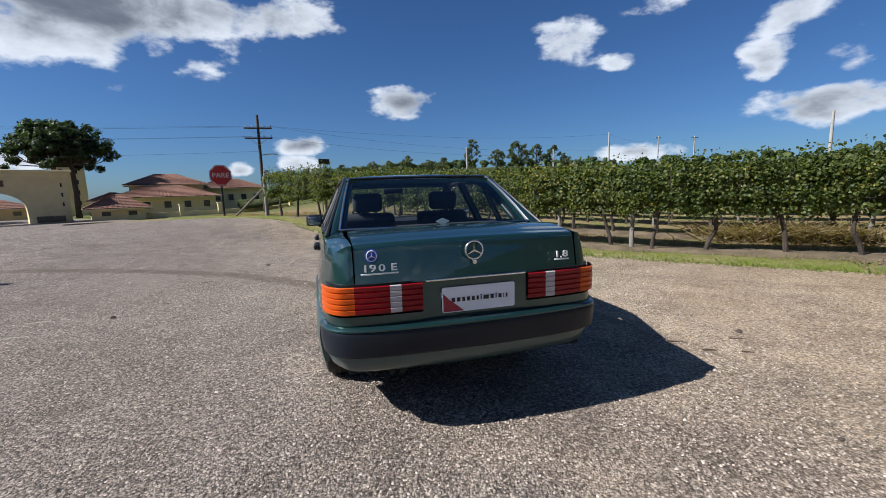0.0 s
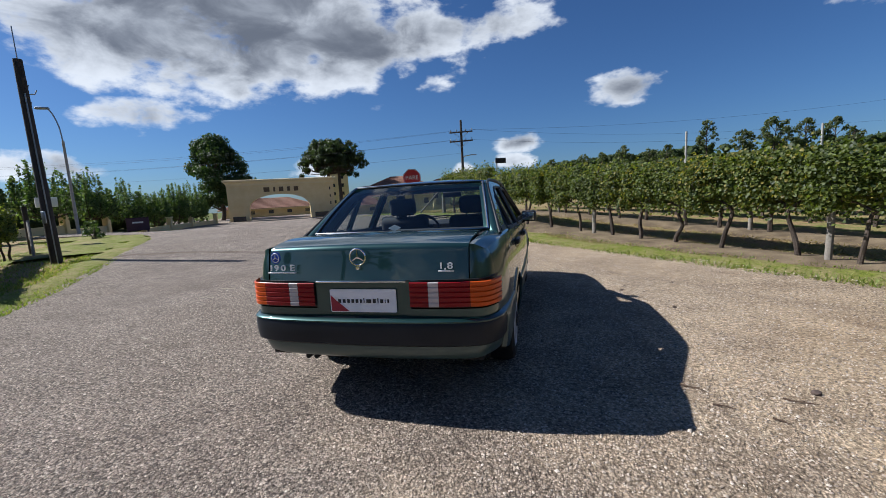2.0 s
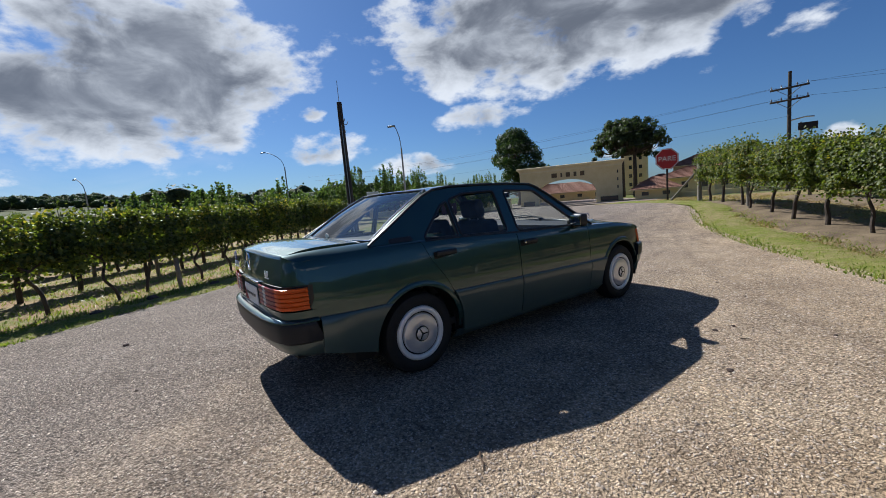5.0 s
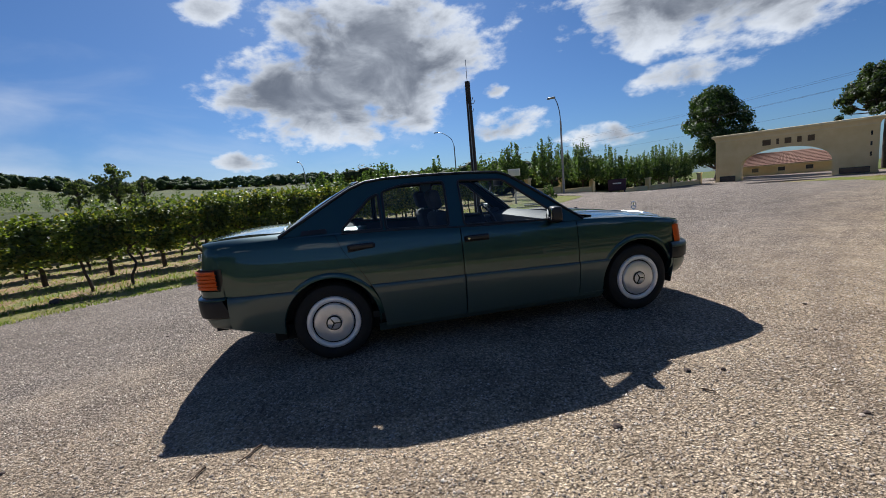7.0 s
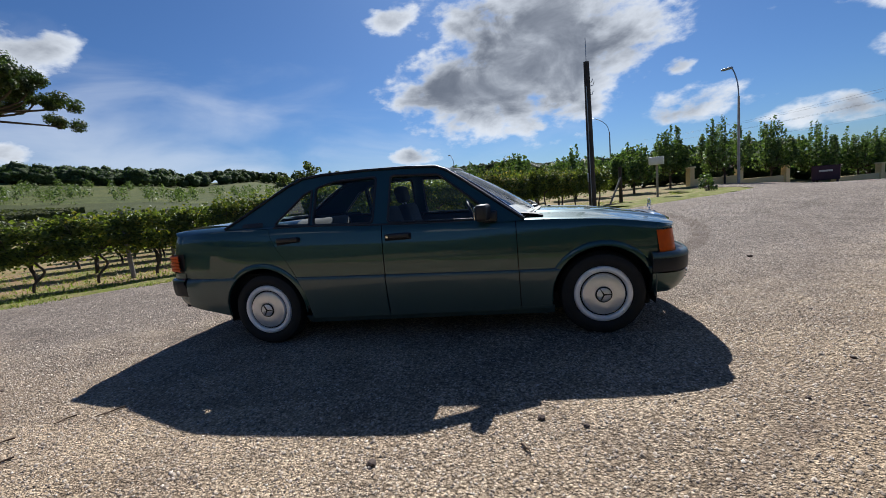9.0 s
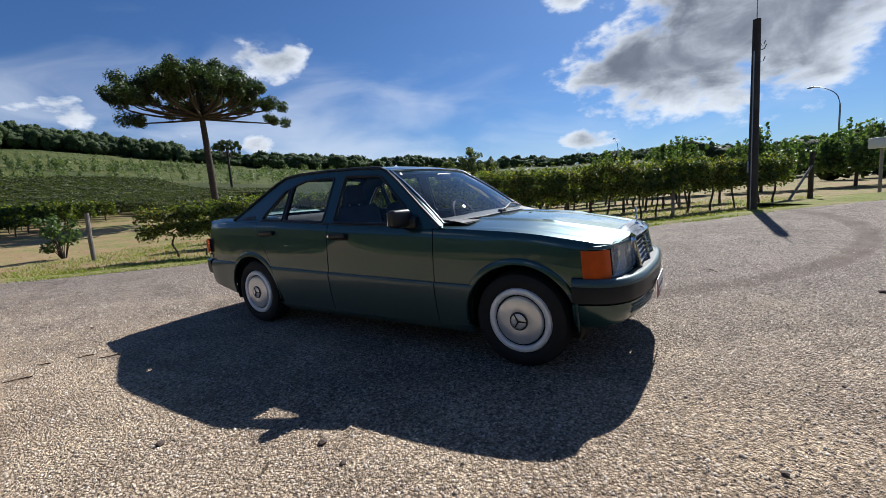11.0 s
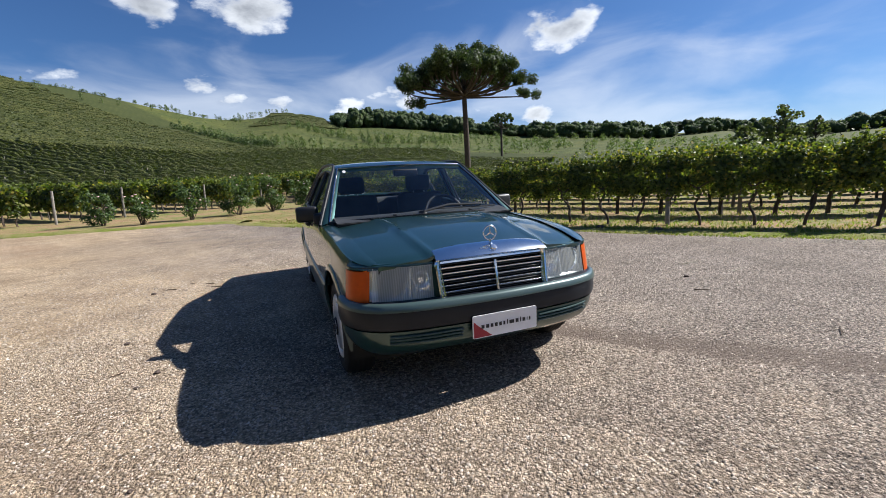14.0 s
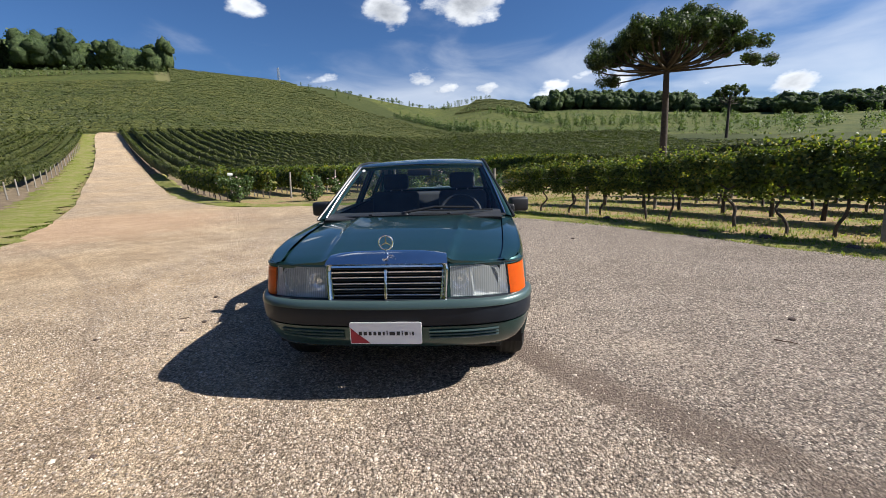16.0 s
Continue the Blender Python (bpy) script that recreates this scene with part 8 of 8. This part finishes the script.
gp = ground_z(-5.74, 33.3)
for dx, h in ((-0.95, 7.2), (0.95, 7.2), (-0.42, 6.4), (0.42, 6.4), (0.0, 5.2)):
    cable((-5.74 + dx * 0.9, 33.2, gp + h), (-78 + dx, 27 + dx * 2, gp + h + 0.9), 1.0)
for dx, h, b in ((0.95, 7.2, (29.7, 47.4, 6.2)), (0.42, 6.4, (29.7, 47.4, 5.6)), (0.9, 7.2, (35.6, 43.5, 7.8))):
    cable((-5.74 + dx, 33.2, gp + h), b, 0.7)
cable((29.7, 47.4, 6.2), (64.6, 57.7, 9.3), 0.8)
cable((35.6, 43.5, 7.8), (60.4, 61.8, 9.7), 0.8)
small = thing("street_name_sign", "small dark street name sign on a thin post", "road sign", pose(-0.9, 15.2, ground_z(-0.9, 15.2), 0, 0, 20))
part("post", tube([(0, 0, -0.2), (0, 0, 2.35)], 0.03, 8), "metal", small)
part("plate", boxed((0.18, -0.03, 2.2), (0.5, 0.02, 0.24), 0.004), "darkpole", small)

# ---- row ends, boxes, roses ----
for x, y, h, lx in ((-14.6, 5.2, 1.55, 0), (-2.9, 12.5, 1.5, 0)):
    ob = thing("end_post", "stout dark end post with a slanting brace", "post", pose(x, y, ground_z(x, y) - 0.02))
    part("post", tube([(0, 0, -0.2), (0, 0, h)], [0.075, 0.065], 10), "bark" if x < -5 else "post", ob)
    s = -1 if x > -5 else 1
    part("brace", tube([(0.04 * s, 0, h * 0.72), (1.25 * s, -0.75 * s if x < -5 else 0.55, 0.0)], 0.038, 8), "post", ob, "pale slanting brace")
ob = thing("meter_box", "pale meter box on a post at the road corner", "box", pose(-17.0, 7.4, ground_z(-17, 7.4), 0, 0, 60))
part("post", tube([(0, 0, -0.2), (0, 0, 1.7)], 0.05, 8), "post", ob)
part("case", boxed((0, -0.08, 1.72), (0.62, 0.22, 0.36), 0.02), "signwhite", ob)
ob = thing("marker_post", "wooden post topped with a small white box", "post", pose(12.3, -16.9, ground_z(12.3, -16.9), 0, 0, 30))
part("post", tube([(0, 0, -0.2), (0, 0, 1.36)], 0.06, 9), "post", ob)
part("box", boxed((0, -0.02, 1.42), (0.24, 0.2, 0.14), 0.02), "signwhite", ob)


def rose(x, y, h, w, seed, label="flowering rose bush at the end of a vine row", flowers=8):
    random.seed(seed)
    ob = thing("rose_bush", label, "bush", pose(x, y, ground_z(x, y) - 0.03, 0, 0, random.uniform(0, 360)), "rose bushes")
    bm, balls = bmesh.new(), []
    for k in range(17):
        a = random.uniform(0, 2 * math.pi)
        rr, z = random.uniform(0.1, w / 2), random.uniform(0.18, 1.0) * h
        tube([(0.05 * math.cos(a), 0.05 * math.sin(a), 0), (rr * 0.5 * math.cos(a), rr * 0.5 * math.sin(a), z * 0.6), (rr * math.cos(a), rr * math.sin(a), z)], [0.014, 0.010, 0.006], 5, bm)
        balls.append(((rr * math.cos(a), rr * math.sin(a), z), w * random.uniform(0.16, 0.24)))
    part("stem", bm, "bark", ob)
    leaf_part("foliage", *blob_leaves(balls, 1500, 0.075), "rose", ob)
    for _ in range(flowers):
        c, r = random.choice(balls)
        d = Vector((random.gauss(0, 1), random.gauss(0, 1), random.gauss(0.6, 0.6))).normalized() * r
        bm = lathe([(0.0, 0.045), (0.025, 0.04), (0.042, 0.022), (0.038, 0.004), (0.0, -0.01)], Matrix.Translation(Vector(c) + d), 10)
        part("bloom", bm, "bloom", ob, "pale pink bloom")


M["bloom"] = surface("rose petals", (0.55, 0.30, 0.30), (0.75, 0.55, 0.52), 20, 0.6, 0, 90, 0.1)
for i, (x, y, h, w) in enumerate(((4.4, -15.8, 1.45, 1.2), (2.7, -16.9, 1.6, 1.4), (1.3, -18.0, 1.6, 1.3), (11.2, -15.5, 1.15, 1.3), (-0.2, -19.4, 1.4, 1.2), (5.9, -14.9, 1.0, 0.8), (7.4, -15.9, 1.25, 1.1))):
    rose(x, y, h, w, 200 + i)
rose(-1.2, -14.0, 1.25, 0.9, 230, "young leafy sapling on the grass beside the vines", 0)
rose(-19.0, 10.4, 0.9, 0.7, 231, "small young shrub on the corner lawn", 0)

# ---- twigs, stones and leaves on the gravel ----
def small_twig(x0, y0, x1, y1, r=0.005, material="twig", label="dry brown twig lying on the gravel"):
    random.seed(int(x0 * 1000 + y0 * 77))
    length, turn = math.hypot(x1 - x0, y1 - y0), math.degrees(math.atan2(y1 - y0, x1 - x0))
    p = [(i * length / 4, random.uniform(-0.05, 0.05) * length, r + random.uniform(0, 0.004)) for i in range(5)]
    bm = tube(smooth_line(p, 3), [r * (1.1 - 0.05 * i) for i in range(13)], 6)
    tube([p[2], (p[2][0] + length * 0.22, length * 0.16, r * 1.6)], [r * 0.7, r * 0.35], 5, bm)
    ob = tagged(part("twig", bm, material), label, "twig", "twigs on the gravel")
    ob.matrix_basis = pose(x0, y0, 0.002, 0, 0, turn)


for ends in ((1.823, -1.698, 1.943, -1.779), (1.924, -1.931, 2.021, -1.975), (2.318, -1.823, 2.464, -1.874), (2.15, 0.70, 2.21, 0.74), (-2.55, 2.35, -2.40, 2.42), (2.16, -2.05, 2.22, -2.10), (-2.6, 1.2, -2.7, 1.28)):
    small_twig(*ends)
for ends in ((-3.50, 0.355, -3.75, 0.365), (-3.60, 0.886, -3.83, 0.878), (-2.95, -1.2, -2.78, -1.27)):
    small_twig(*ends, 0.004, "palestraw", "pale dry stalk lying on the gravel")


def big_stone(x, y, s, seed):
    random.seed(seed)
    bm = bmesh.new()
    bmesh.ops.create_icosphere(bm, subdivisions=2, radius=s)
    for v in bm.verts:
        v.co *= 1 + 0.35 * noise.noise(v.co * (1.6 / s) + Vector((seed, 0, 0)))
        v.co.z *= 0.55
    ob = tagged(part("stone", bm, "darkstone", smooth=False), "dark loose stone lying on the gravel", "stone", "stones on the gravel")
    ob.matrix_basis = pose(x, y, s * 0.3, 0, 0, seed * 40)


M["darkstone"] = surface("dark stone", (0.05, 0.035, 0.03), (0.12, 0.085, 0.07), 30, 0.9, 0, 120, 0.4, 0.005)
for i, (x, y, s) in enumerate(((1.935, 0.80, 0.020), (2.30, 0.065, 0.022), (2.53, -1.73, 0.028), (2.0, 1.0, 0.015), (1.3, 2.55, 0.015), (1.75, 2.05, 0.012), (2.6, 1.2, 0.014), (-1.8, 3.6, 0.03), (-3.0, 0.8, 0.028), (-2.2, -3.2, 0.03), (0.4, 2.9, 0.012), (-0.6, -3.1, 0.014), (1.6, -3.0, 0.014))):
    big_stone(x, y, s, i + 1)
# loose volcanic rocks under the western row
for i, (x, y) in enumerate(((-5.7, -1.9), (-4.6, -3.6), (-3.6, -5.9), (-5.2, -2.9))):
    big_stone(x, y, 0.085, 40 + i)
